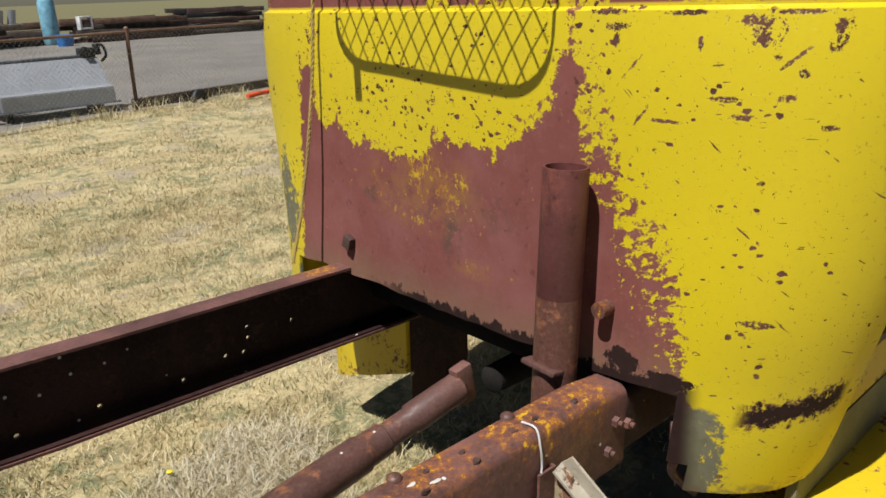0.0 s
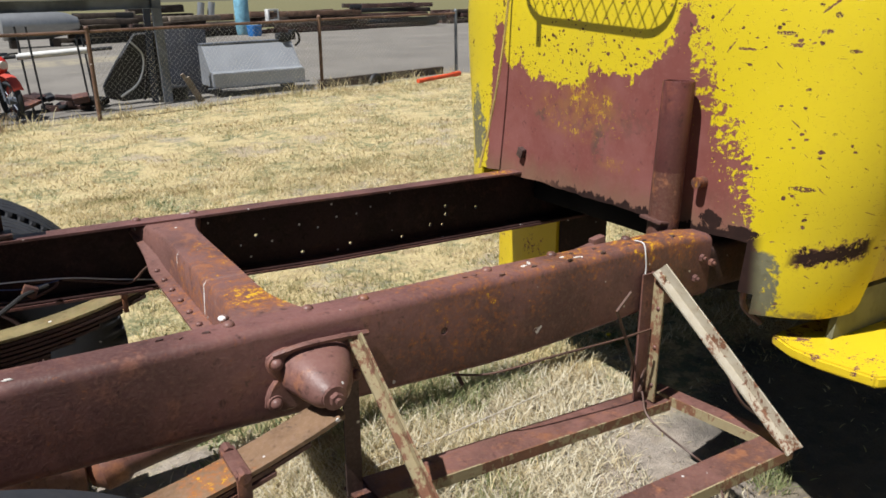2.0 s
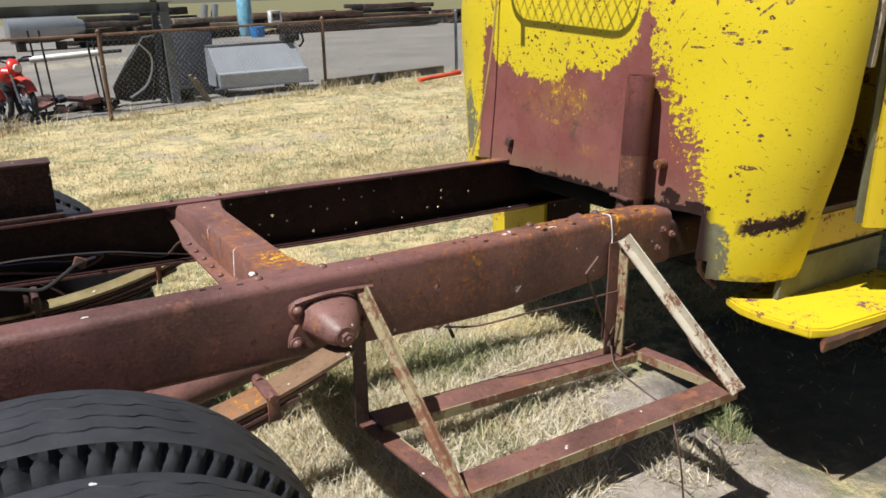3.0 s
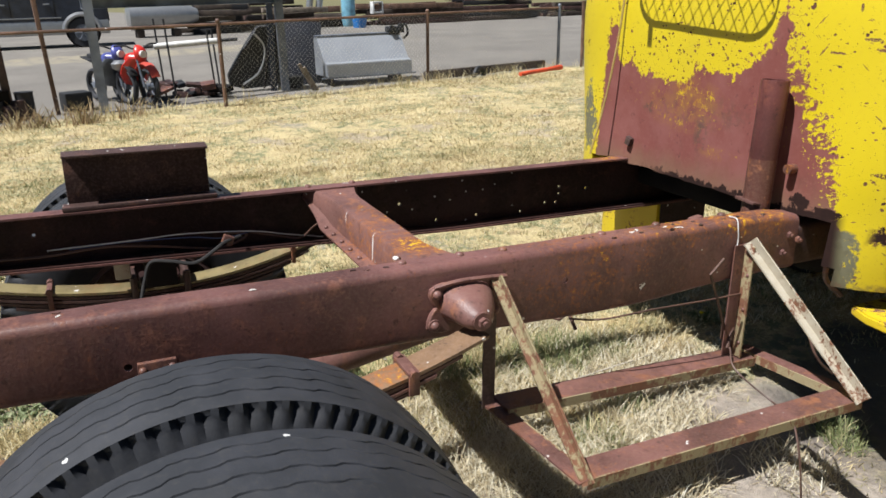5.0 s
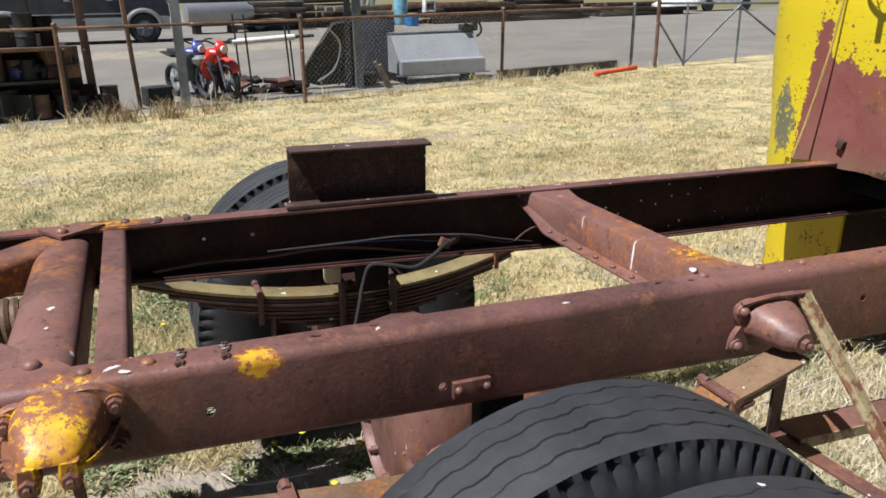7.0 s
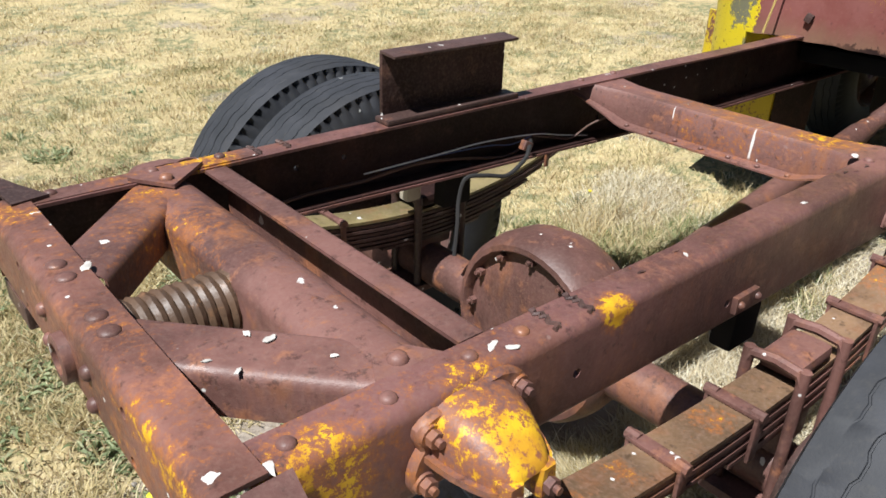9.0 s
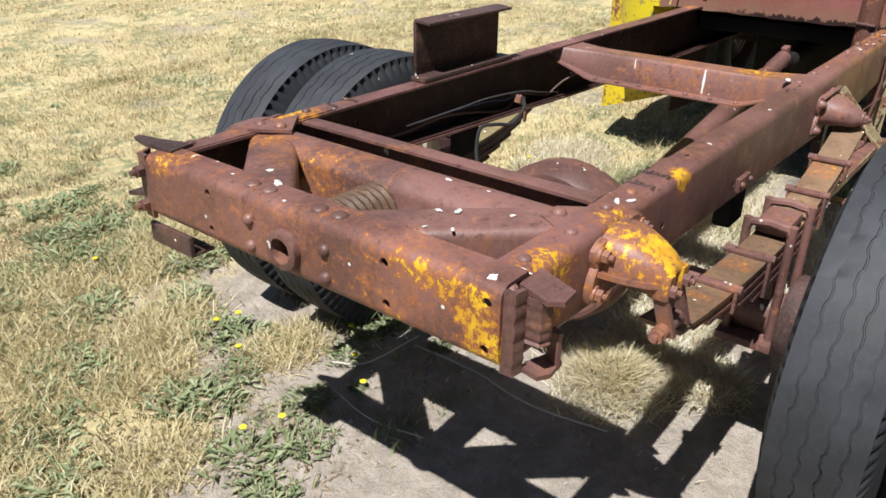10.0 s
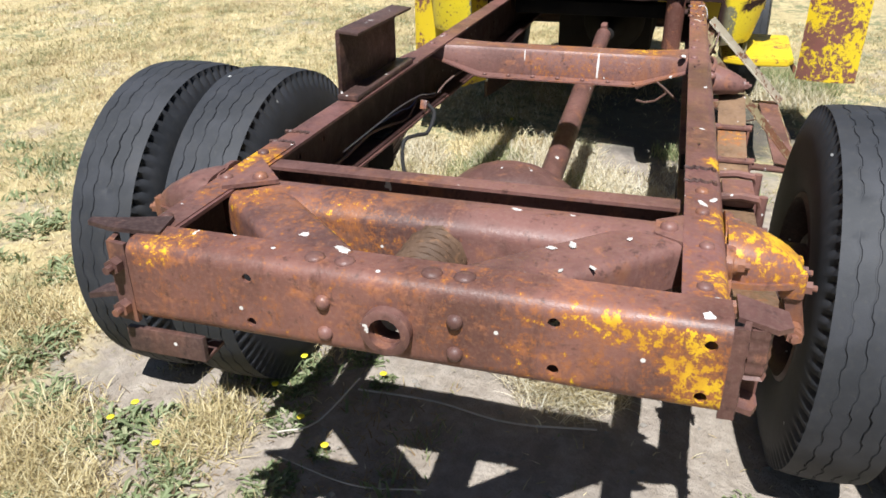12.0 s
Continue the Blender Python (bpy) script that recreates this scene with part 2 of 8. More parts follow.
    belt = n.op("MULTIPLY", n.step(z, 1.488, 1.494), n.step(n.noise(6, 5, 0.7), 0.44, 0.47))
    bare = n.op("MAXIMUM", bare, belt)
    # leftover yellow scraps inside the bare field
    mid = n.most(n.oval(y, z, 0.09, 1.15, 0.07, 0.12), n.oval(y, z, 0.02, 1.11, 0.14, 0.08), n.op("MULTIPLY", n.oval(y, z, 0.10, 1.08, 0.26, 0.12), 0.75), n.op("MULTIPLY", n.oval(y, z, -0.09, 0.93, 0.10, 0.03), 0.8))
    scraps = n.step(n.op("ADD", n.op("MULTIPLY_ADD", n.op("SUBTRACT", n.noise(70, 5, 0.8, n.stretch(1, 1, 0.8)), 0.5), 1.3, 0.5), n.op("ADD", n.op("MULTIPLY", mid, 0.17), n.op("MULTIPLY", n.op("SUBTRACT", n.noise(9, 4), 0.5), 0.42))), 0.725, 0.76)
    scraps = n.op("MULTIPLY", scraps, n.op("MULTIPLY", n.step(z, 0.88, 0.95), n.op("SUBTRACT", 1.0, n.step(d, -0.02, -0.04))))
    paint = n.mix(n.noise(2.5, 4), YELLOW, tuple(v * 0.9 for v in YELLOW))
    paint = n.mix(n.op("MULTIPLY", n.step(n.noise(60, 5), 0.5, 0.8), 0.22), paint, (0.62, 0.40, 0.03))
    paint = n.mix(n.op("MULTIPLY", n.step(n.noise(3.2, 5, 0.65, n.stretch(1, 1, 0.4)), 0.52, 0.72), 0.25), paint, (0.50, 0.40, 0.05))
    prim = n.mix(n.step(n.noise(7, 5, 0.6), 0.4, 0.7), PRIMER, (0.275, 0.105, 0.092))
    prim = n.mix(n.op("MULTIPLY", n.step(n.noise(30, 5, 0.7), 0.6, 0.72), 0.55), prim, (0.09, 0.038, 0.033))
    prim = n.mix(n.op("MULTIPLY", n.step(n.noise(3.5, 5, 0.7, n.stretch(1, 1, 0.5)), 0.54, 0.68), 0.5), prim, (0.16, 0.075, 0.055))
    prim = n.mix(n.op("MULTIPLY", n.step(n.noise(75, 4, 0.75), 0.5, 0.75), 0.30), prim, (0.36, 0.165, 0.14))
    smudge = n.op("MULTIPLY", n.most(n.oval(y, z, -0.01, 0.99, 0.045, 0.09), n.oval(y, z, 0.27, 1.05, 0.06, 0.03), n.op("MULTIPLY", n.oval(y, z, 0.0, 1.07, 0.3, 0.08), 0.5)), n.step(n.noise(26, 5, 0.75), 0.42, 0.60))
    prim = n.mix(n.op("MULTIPLY", smudge, 0.75), prim, (0.10, 0.075, 0.055))
    prim = n.mix(n.op("MULTIPLY", n.op("MULTIPLY", mid, n.step(n.noise(22, 5, 0.7), 0.40, 0.6)), 0.6), prim, (0.36, 0.17, 0.05))
    prim = n.mix(n.op("MULTIPLY", chips, n.op("SUBTRACT", 1.0, n.step(d, -0.03, 0.0))), prim, n.mix(n.step(n.noise(20), 0.4, 0.6), (0.085, 0.038, 0.026), (0.17, 0.075, 0.055)))
    dust = n.op("MULTIPLY", n.step(n.op("ADD", z, n.op("MULTIPLY", n.noise(9, 5, 0.7, n.stretch(1, 1, 0.4)), 0.16)), 1.00, 0.88), 0.75)
    prim = n.mix(dust, prim, n.mix(n.noise(16, 5, 0.7), (0.30, 0.175, 0.105), (0.17, 0.105, 0.07)))
    col = n.mix(bare, paint, prim)
    col = n.mix(n.op("MULTIPLY", scraps, bare), col, n.mix(n.step(n.noise(30, 4), 0.35, 0.6), (0.62, 0.40, 0.025), (0.38, 0.17, 0.04)))
    # grey-green old coat on the inner edge of the corner skirts
    old = n.op("MULTIPLY", n.step(n.op("ADD", n.op("MULTIPLY", n.op("ABSOLUTE", y), -1.0), n.op("MULTIPLY", rag, 0.5)), -0.645, -0.635), n.step(n.op("ADD", z, n.op("MULTIPLY", rag, 0.2)), 0.785, 0.775))
    old = n.op("MAXIMUM", old, n.step(n.op("ADD", n.oval(y, z, 0.70, 0.95, 0.14, 0.26), n.op("MULTIPLY", rag, 9.0)), 0.85, 0.9))
    old = n.op("MULTIPLY", old, n.op("SUBTRACT", 1.0, n.step(n.noise(55, 5, 0.75, n.stretch(1, 1.4, 0.7)), 0.60, 0.63)))
    col = n.mix(old, col, n.mix(n.noise(40), (0.22, 0.21, 0.115), (0.13, 0.12, 0.08)))
    # rust-through scar on the corner and rot along the lower edges
    sc = n.op("ADD", n.op("ABSOLUTE", n.op("SUBTRACT", z, n.op("MULTIPLY_ADD", x, 0.26, 0.478))), n.op("MULTIPLY", n.op("SUBTRACT", n.noise(46, 6, 0.78), 0.5), 0.13))
    here = n.op("MULTIPLY", n.step(x, 1.145, 1.165), n.op("MULTIPLY", n.step(x, 1.32, 1.29), n.step(y, -0.60, -0.62)))
    col = n.mix(n.op("MULTIPLY", n.op("MULTIPLY", n.step(sc, 0.034, 0.024), here), n.step(n.noise(60, 4, 0.7), 0.42, 0.5)), col, (0.14, 0.055, 0.035))
    scar = n.op("MULTIPLY", n.step(sc, 0.021, 0.018), here)
    rot = n.op("MULTIPLY", n.step(n.op("ADD", z, n.op("MULTIPLY", n.op("SUBTRACT", n.noise(24, 6, 0.72, n.stretch(1, 1, 0.5)), 0.5), 0.11)), 0.824, 0.818), n.op("MULTIPLY", n.step(y, 0.36, 0.10), n.step(y, -0.62, -0.58)))
    rot = n.op("MAXIMUM", rot, n.step(n.op("ADD", n.most(n.oval(y, z, -0.465, 0.845, 0.06, 0.04), n.oval(y, z, -0.55, 0.825, 0.07, 0.03)), n.op("MULTIPLY", n.op("SUBTRACT", n.noise(34, 5, 0.75), 0.5), 2.2)), 0.62, 0.68))
    col = n.mix(n.op("MAXIMUM", scar, rot), col, n.mix(n.noise(50), (0.018, 0.010, 0.009), (0.042, 0.020, 0.016)))
    grime = n.op("MULTIPLY", n.step(n.op("ADD", z, n.op("MULTIPLY", n.noise(22, 5, 0.7), 0.07)), 0.665, 0.635), n.step(n.noise(50, 5, 0.7), 0.40, 0.58))
    col = n.mix(n.op("MULTIPLY", grime, 0.8), col, (0.16, 0.115, 0.07))
    rough = n.op("MULTIPLY_ADD", n.most(bare, old, scar, rot), 0.45, 0.36)
    n.link(n.op("MULTIPLY_ADD", n.most(bare, scar, rot), -0.36, 0.5), n.bsdf.inputs["Specular IOR Level"])
    h = n.op("ADD", n.op("MULTIPLY", bare, -0.5), n.op("MULTIPLY", n.noise(90, 4), 0.25))
    return n.out(col, rough, h, 0.35, 0.003)


def worn_yellow(name, worn=0.5):
    n = Nodes(name, 0.5)
    m = n.step(n.op("ADD", n.op("MULTIPLY", n.noise(6, 4), 0.45), n.op("MULTIPLY", n.noise(42, 6, 0.76), 0.65)), 0.80 - 0.5 * worn, 0.83 - 0.5 * worn)
    c = n.mix(n.op("SUBTRACT", 1.0, m), n.mix(n.noise(14, 5), PRIMER, (0.13, 0.06, 0.04)), n.mix(n.noise(3), YELLOW, (0.66, 0.43, 0.02)))
    return n.out(c, n.op("MULTIPLY_ADD", m, 0.35, 0.42), n.noise(60, 4), 0.3, 0.003)


def rubber():
    n = Nodes("tyre_rubber", 0.70)
    n.bsdf.inputs["Specular IOR Level"].default_value = 0.46
    c = n.mix(n.step(n.noise(9, 5, 0.6), 0.35, 0.75), (0.018, 0.020, 0.025), (0.034, 0.036, 0.044))
    c = n.mix(n.op("MULTIPLY", n.step(n.noise(80, 4), 0.5, 0.8), 0.4), c, (0.055, 0.052, 0.048))
    c = n.mix(n.op("MULTIPLY", n.step(n.noise(5, 5, 0.7, n.stretch(1, 1, 1, None, (7, 1, 3))), 0.5, 0.7), 0.35), c, (0.040, 0.038, 0.037))
    wv = n.warp(60, 0.02)
    drop = n.op("MULTIPLY", n.step(n.cells(15, wv), 0.10, 0.08), n.step(n.axis(0, n.cells(15, wv, out="Color")), 0.87, 0.88))
    c = n.mix(drop, c, (0.62, 0.62, 0.60))
    return n.out(c, None, n.noise(220, 3), 0.2, 0.002)


def peeling(name, lo=0.635, pale=((0.60, 0.56, 0.47), (0.40, 0.33, 0.22))):
    """Cream paint peeling off rusty angle iron."""
    n = Nodes(name, 0.7)
    rust = n.mix(n.noise(22, 5, 0.7), (0.10, 0.045, 0.035), (0.30, 0.13, 0.06))
    cream = n.mix(n.noise(30, 5, 0.7), *pale)
    left = n.op("ADD", n.op("MULTIPLY", n.noise(7, 4, 0.6), 0.6), n.op("MULTIPLY", n.noise(60, 6, 0.8, n.stretch(1, 1, 0.6)), 0.6))
    c = n.mix(n.step(left, lo, lo + 0.03), cream, rust)
    return n.out(c, None, n.noise(90, 4), 0.5, 0.003)


def plain(name, colour, rough=0.6, metal=0.0, vary=0.25, scale=20.0, bump=0.2):
    n = Nodes(name, rough, metal)
    lo, hi = tuple(v * (1 - vary) for v in colour), tuple(min(1.0, v * (1 + vary)) for v in colour)
    c = n.mix(n.step(n.noise(scale * 0.2, 4), 0.3, 0.7), lo, hi)
    c = n.mix(n.op("MULTIPLY", n.step(n.noise(scale, 5, 0.7), 0.5, 0.75), 0.5), c, tuple(v * 0.6 for v in colour))
    return n.out(c, None, n.noise(scale * 5, 3), bump, 0.003)


def blade_stuff(name, stops, rough=0.75, patchy=False):
    n = Nodes(name, rough)
    c = n.ramp(n.island(), stops)
    if patchy:
        olive = n.step(n.noise(4.2, 6, 0.66, n.stretch(0.7, 1.6, 1, n.pos)), 0.540, 0.585)
        brown = n.step(n.noise(4.6, 6, 0.66, n.stretch(0.7, 1.6, 1, n.pos, (5, 3, 0))), 0.535, 0.585)
        c = n.mix(n.op("MULTIPLY", brown, 0.74), c, n.mix(n.island(), (0.30, 0.20, 0.095), (0.54, 0.385, 0.19)))
        wide = n.step(n.noise(0.9, 5, 0.66, n.stretch(0.8, 1.3, 1, n.pos, (2, 7, 0))), 0.50, 0.62)
        c = n.mix(n.op("MULTIPLY", wide, 0.55), c, n.mix(n.island(), (0.36, 0.28, 0.14), (0.66, 0.54, 0.30)))
        c = n.mix(n.op("MULTIPLY", olive, 0.74), c, n.mix(n.island(), (0.20, 0.215, 0.085), (0.48, 0.435, 0.19)))
    n.out(c)
    tr = n.nt.nodes.new("ShaderNodeBsdfTranslucent")
    n.link(n.weathered(c), tr.inputs[0])
    mx = n.nt.nodes.new("ShaderNodeMixShader")
    mx.inputs[0].default_value = 0.35
    n.nt.links.new(n.bsdf.outputs[0], mx.inputs[1])
    n.nt.links.new(tr.outputs[0], mx.inputs[2])
    n.nt.links.new(mx.outputs[0], n.nt.nodes["Material Output"].inputs[0])
    return n.mat


FENCE_A, FENCE_S = 9.95, 0.225  # the fence line: y = FENCE_A + FENCE_S * x


def ground_mat():
    n = Nodes("dry_lawn_and_yard", 0.95)
    P = n.pos
    x, y = n.axis(0, P), n.axis(1, P)
    f = n.op("SUBTRACT", y, n.op("MULTIPLY_ADD", x, FENCE_S, FENCE_A))
    wob = n.op("MULTIPLY", n.op("SUBTRACT", n.noise(1.3, 4, 0.6, P), 0.5), 0.5)
    straw = n.mix(n.step(n.noise(1.1, 5, 0.65, P), 0.35, 0.68), (0.47, 0.37, 0.175), (0.63, 0.51, 0.265))
    straw = n.mix(n.op("MULTIPLY", n.step(n.noise(55, 5, 0.75, n.stretch(1, 1.6, 1, P)), 0.45, 0.72), 0.75), straw, (0.82, 0.71, 0.43))
    # dark flecks painted in as shadows between the tufts
    straw = n.mix(n.op("MULTIPLY", n.step(n.noise(24, 5, 0.75, P), 0.52, 0.70), 0.8), straw, (0.22, 0.17, 0.10))
    weeds = n.op("MULTIPLY", n.step(n.noise(2.1, 5, 0.65, P), 0.45, 0.57), n.step(n.noise(13, 5, 0.7, P), 0.42, 0.56))
    tan = n.op("MULTIPLY", n.step(n.noise(3.3, 6, 0.7, n.stretch(0.7, 1.5, 1, P)), 0.50, 0.62), n.step(n.noise(11, 5, 0.7, P), 0.40, 0.58))
    straw = n.mix(n.op("MULTIPLY", tan, 0.7), straw, (0.30, 0.225, 0.125))
    straw = n.mix(n.op("MULTIPLY", weeds, 0.85), straw, (0.16, 0.185, 0.085))
    soil = n.mix(n.step(n.noise(14, 6, 0.7, P), 0.35, 0.7), (0.285, 0.238, 0.20), (0.44, 0.38, 0.325))
    bald = n.step(n.op("ADD", n.noise(1.4, 5, 0.65, n.stretch(1, 1, 1, P, (3.1, 1.7, 0))), n.op("MULTIPLY", n.noise(22, 4, 0.7, P), 0.25)), 0.68, 0.76)
    # bare earth under and behind the truck
    ex, ey = n.op("MULTIPLY", n.op("ADD", x, 0.95), 0.62), n.op("SUBTRACT", y, 0.75)
    r = n.op("SQRT", n.op("ADD", n.op("MULTIPLY", ex, ex), n.op("MULTIPLY", ey, ey)))
    px, py = n.op("MULTIPLY", n.op("SUBTRACT", x, 0.80), 0.75), n.op("MULTIPLY", n.op("SUBTRACT", y, 0.85), 0.8)
    r = n.op("MINIMUM", r, n.op("ADD", n.op("SQRT", n.op("ADD", n.op("MULTIPLY", px, px), n.op("MULTIPLY", py, py))), 0.58))
    vx, vy = n.op("MULTIPLY", n.op("ADD", x, 1.25), 0.9), n.op("MULTIPLY", n.op("SUBTRACT", y, 2.2), 0.8)
    r = n.op("MINIMUM", r, n.op("ADD", n.op("SQRT", n.op("ADD", n.op("MULTIPLY", vx, vx), n.op("MULTIPLY", vy, vy))), 0.80))
    under = n.step(n.op("ADD", r, n.op("MULTIPLY", n.op("SUBTRACT", n.noise(3.2, 5, 0.7, P), 0.5), 1.1)), 1.40, 1.05)
    lawn = n.mix(n.op("MAXIMUM", n.op("MULTIPLY", bald, 0.55), n.op("MULTIPLY", under, 0.92)), straw, soil)
    # shade under the cab, painted into the ground colour
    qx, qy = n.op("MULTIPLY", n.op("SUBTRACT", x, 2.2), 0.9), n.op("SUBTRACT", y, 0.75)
    cab_shade = n.op("SQRT", n.op("ADD", n.op("MULTIPLY", qx, qx), n.op("MULTIPLY", qy, qy)))
    cab_shade = n.step(n.op("ADD", cab_shade, n.op("MULTIPLY", n.op("SUBTRACT", n.noise(4.5, 5, 0.7, P), 0.5), 0.7)), 0.85, 0.55)
    lawn = n.mix(n.op("MULTIPLY", cab_shade, 0.85), lawn, (0.075, 0.066, 0.058))
    tar = n.mix(n.step(n.noise(0.5, 5, 0.6, P), 0.35, 0.7), (0.175, 0.160, 0.140), (0.235, 0.215, 0.187))
    tar = n.mix(n.op("MULTIPLY", n.step(n.noise(60, 4, 0.7, P), 0.5, 0.75), 0.5), tar, (0.29, 0.27, 0.24))
    tar = n.mix(n.op("MULTIPLY", n.step(n.noise(0.8, 5, 0.7, n.stretch(0.5, 1.5, 1, P)), 0.62, 0.75), 0.6), tar, (0.40, 0.36, 0.24))
    c = n.mix(n.step(n.op("ADD", f, wob), 0.15, 0.55), lawn, tar)
    verge = n.op("MULTIPLY", n.step(n.op("ADD", n.op("ABSOLUTE", n.op("SUBTRACT", f, 11.5)), n.op("MULTIPLY", wob, 5.0)), 1.6, 0.8), n.step(n.noise(3, 5, 0.7, P), 0.38, 0.55))
    c = n.mix(n.op("MULTIPLY", verge, n.op("MULTIPLY", n.step(x, 9.0, 5.0), 0.4)), c, (0.50, 0.43, 0.27))
    field = n.mix(n.noise(0.25, 6, 0.7, P), (0.10, 0.115, 0.045), (0.21, 0.17, 0.075))
    c = n.mix(n.step(n.op("ADD", n.op("MULTIPLY_ADD", n.op("MINIMUM", n.op("SUBTRACT", x, 12.0), 0.0), 4.0, f), n.op("MULTIPLY", wob, 8.0)), 21.0, 24.5), c, field)
    h = n.op("ADD", n.op("MULTIPLY", n.noise(40, 5, 0.75, P), 1.0), n.op("MULTIPLY", n.noise(9, 4, 0.6, P), 0.6))
    return n.out(c, None, h, 0.7, 0.03)


STEEL = rust_steel("rusty_primer_steel", drops=0.90)
RAIL = rust_steel("rusty_rail_steel", base=(0.142, 0.065, 0.058), warm=(0.190, 0.082, 0.056), drops=0.955, spots=((-1.78, -0.50, 0.775, 0.13, 0.42), (-1.55, -0.50, 0.80, 0.10, 0.36), (-1.65, -0.47, 0.83, 0.14, 0.16), (-1.245, -0.49, 0.815, 0.06, 0.45), (0.95, -0.44, 0.826, 0.14, 0.30), (0.62, -0.44, 0.83, 0.14, 0.24),
                                             (0.25, -0.48, 0.78, 0.25, 0.18), (0.60, -0.45, 0.83, 0.12, 0.18), (0.80, -0.455, 0.83, 0.13, 0.28), (0.98, -0.46, 0.83, 0.09, 0.30), (0.45, -0.50, 0.80, 0.14, 0.18), (0.33, -0.50, 0.785, 0.035, 0.30), (-1.50, 0.45, 0.83, 0.12, 0.33), (-1.6, -0.49, 0.72, 0.3, 0.12), (1.0, 0.44, 0.83, 0.1, 0.28)))
BEAM = rust_steel("rusty_beam_steel", base=(0.160, 0.072, 0.056), warm=(0.33, 0.125, 0.052), spots=((-1.90, -0.465, 0.665, 0.085, 0.42), (-1.90, -0.455, 0.72, 0.08, 0.41), (-1.90, -0.435, 0.775, 0.075, 0.42), (-1.90, -0.385, 0.802, 0.055, 0.38), (-1.90, -0.33, 0.806, 0.05, 0.36), (-1.90, -0.275, 0.81, 0.05, 0.34), (-1.90, -0.22, 0.812, 0.045, 0.26),
                                             (-1.89, 0.40, 0.83, 0.07, 0.36), (-1.86, 0.36, 0.834, 0.06, 0.30), (-1.9, -0.1, 0.834, 0.2, 0.12), (-1.9, -0.3, 0.72, 0.22, 0.19), (-1.9, 0.2, 0.75, 0.3, 0.10)), drops=0.86)
STEEL_Y = rust_steel("rusty_steel_with_yellow", yellow=0.02, spots=((-0.15, 0.12, 0.83, 0.09, 0.22), (-1.66, 0.2, 0.72, 0.25, 0.22), (-1.66, 0.38, 0.8, 0.1, 0.25)), drops=0.86)
CROSS = rust_steel("rusty_cross_member_steel", spots=((-0.15, 0.12, 0.83, 0.08, 0.30), (-0.13, -0.30, 0.83, 0.14, 0.36), (-0.15, -0.05, 0.83, 0.3, 0.18)), streaks=((-0.136, 0.0042, 0.735), (0.115, 0.0024, 0.782)), drops=0.90)
LAPPED = rust_steel("rusty_lap_plate_steel", spots=((-1.78, -0.46, 0.83, 0.10, 0.34), (-1.55, -0.48, 0.83, 0.10, 0.30), (-1.50, 0.45, 0.83, 0.14, 0.38), (-1.62, 0.46, 0.83, 0.2, 0.2)), drops=0.86)
STEEL_YY = rust_steel("rusty_steel_much_yellow", yellow=0.16, spots=((-1.56, -0.60, 0.79, 0.10, 0.30), (-1.59, -0.52, 0.80, 0.07, 0.14)), drops=0.93)
# near-black colour that stands for shade, mainly inside the left rail
NEAR_BLACK = rust_steel("near_black_steel", base=(0.034, 0.017, 0.016), warm=(0.060, 0.026, 0.019), dust=0.05, drops=0.97)
BRACKET = rust_steel("dark_brown_bracket_steel", base=(0.048, 0.026, 0.023), warm=(0.085, 0.042, 0.030), drops=0.96)
PIPE = rust_steel("dark_pitted_pipe_steel", base=(0.115, 0.036, 0.032), warm=(0.17, 0.055, 0.036), dust=0.05, drops=0.97)
SLEEVE = rust_steel("orange_brown_pipe_steel", base=(0.17, 0.068, 0.050), warm=(0.34, 0.135, 0.058), dust=0.2, drops=0.95)
DARK = rust_steel("dark_rusty_steel", base=(0.070, 0.040, 0.036), warm=(0.13, 0.062, 0.045))
PALE = peeling("pale_peeling_angle_iron")
TAN = peeling("olive_tan_peeling_iron", 0.585, ((0.40, 0.34, 0.20), (0.27, 0.205, 0.105)))
OLIVE = rust_steel("olive_spring_steel", base=(0.175, 0.108, 0.062), warm=(0.22, 0.10, 0.05), dust=0.30, spots=((-1.30, -0.58, 0.62, 0.06, 0.34), (-1.42, -0.59, 0.63, 0.05, 0.30), (-1.05, -0.58, 0.58, 0.07, 0.26), (-0.35, -0.58, 0.63, 0.10, 0.24)))
COIL = rust_steel("dusty_brown_coil_steel", base=(0.120, 0.072, 0.045), warm=(0.30, 0.145, 0.06), dust=0.10, drops=0.97)
LEAF_Y = rust_steel("yellow_spring_leaf", base=(0.20, 0.165, 0.075), warm=(0.20, 0.12, 0.05), dust=0.35)
CAB = cab_paint()
WORN = worn_yellow("worn_yellow_panel", 0.42)
FENDER = worn_yellow("half_bare_yellow_panel", 0.52)
STEP_Y = worn_yellow("worn_yellow_step", 0.37)
OLDCOAT = plain("grey_green_old_paint", (0.17, 0.165, 0.10), 0.7, 0.0, 0.4, 30)
TYRE = rubber()
BLACK = plain("flat_black", (0.02, 0.018, 0.017), 0.9)
BLACK.node_tree.nodes["Principled BSDF"].inputs["Specular IOR Level"].default_value = 0.1
GROUND = ground_mat()

# ---- mesh helpers ----


def part(name, bm, material, parent=None, label="", smooth=True):
    me = bpy.data.meshes.new(name)
    bmesh.ops.recalc_face_normals(bm, faces=bm.faces)
    bm.to_mesh(me)
    bm.free()
    me.materials.append(material)
    if smooth:
        me.shade_smooth()
        me.set_sharp_from_angle(angle=radians(38))
    ob = new(name, me)
    if parent is not None:
        ob.parent = parent
    if label:
        tagged(ob, label)
    return ob


def thing(name, m, label, category, group="", kind=""):
    e = new(name)
    e.matrix_world = m
    e.empty_display_size = 0.1
    return tagged(e, label, category, group, kind)


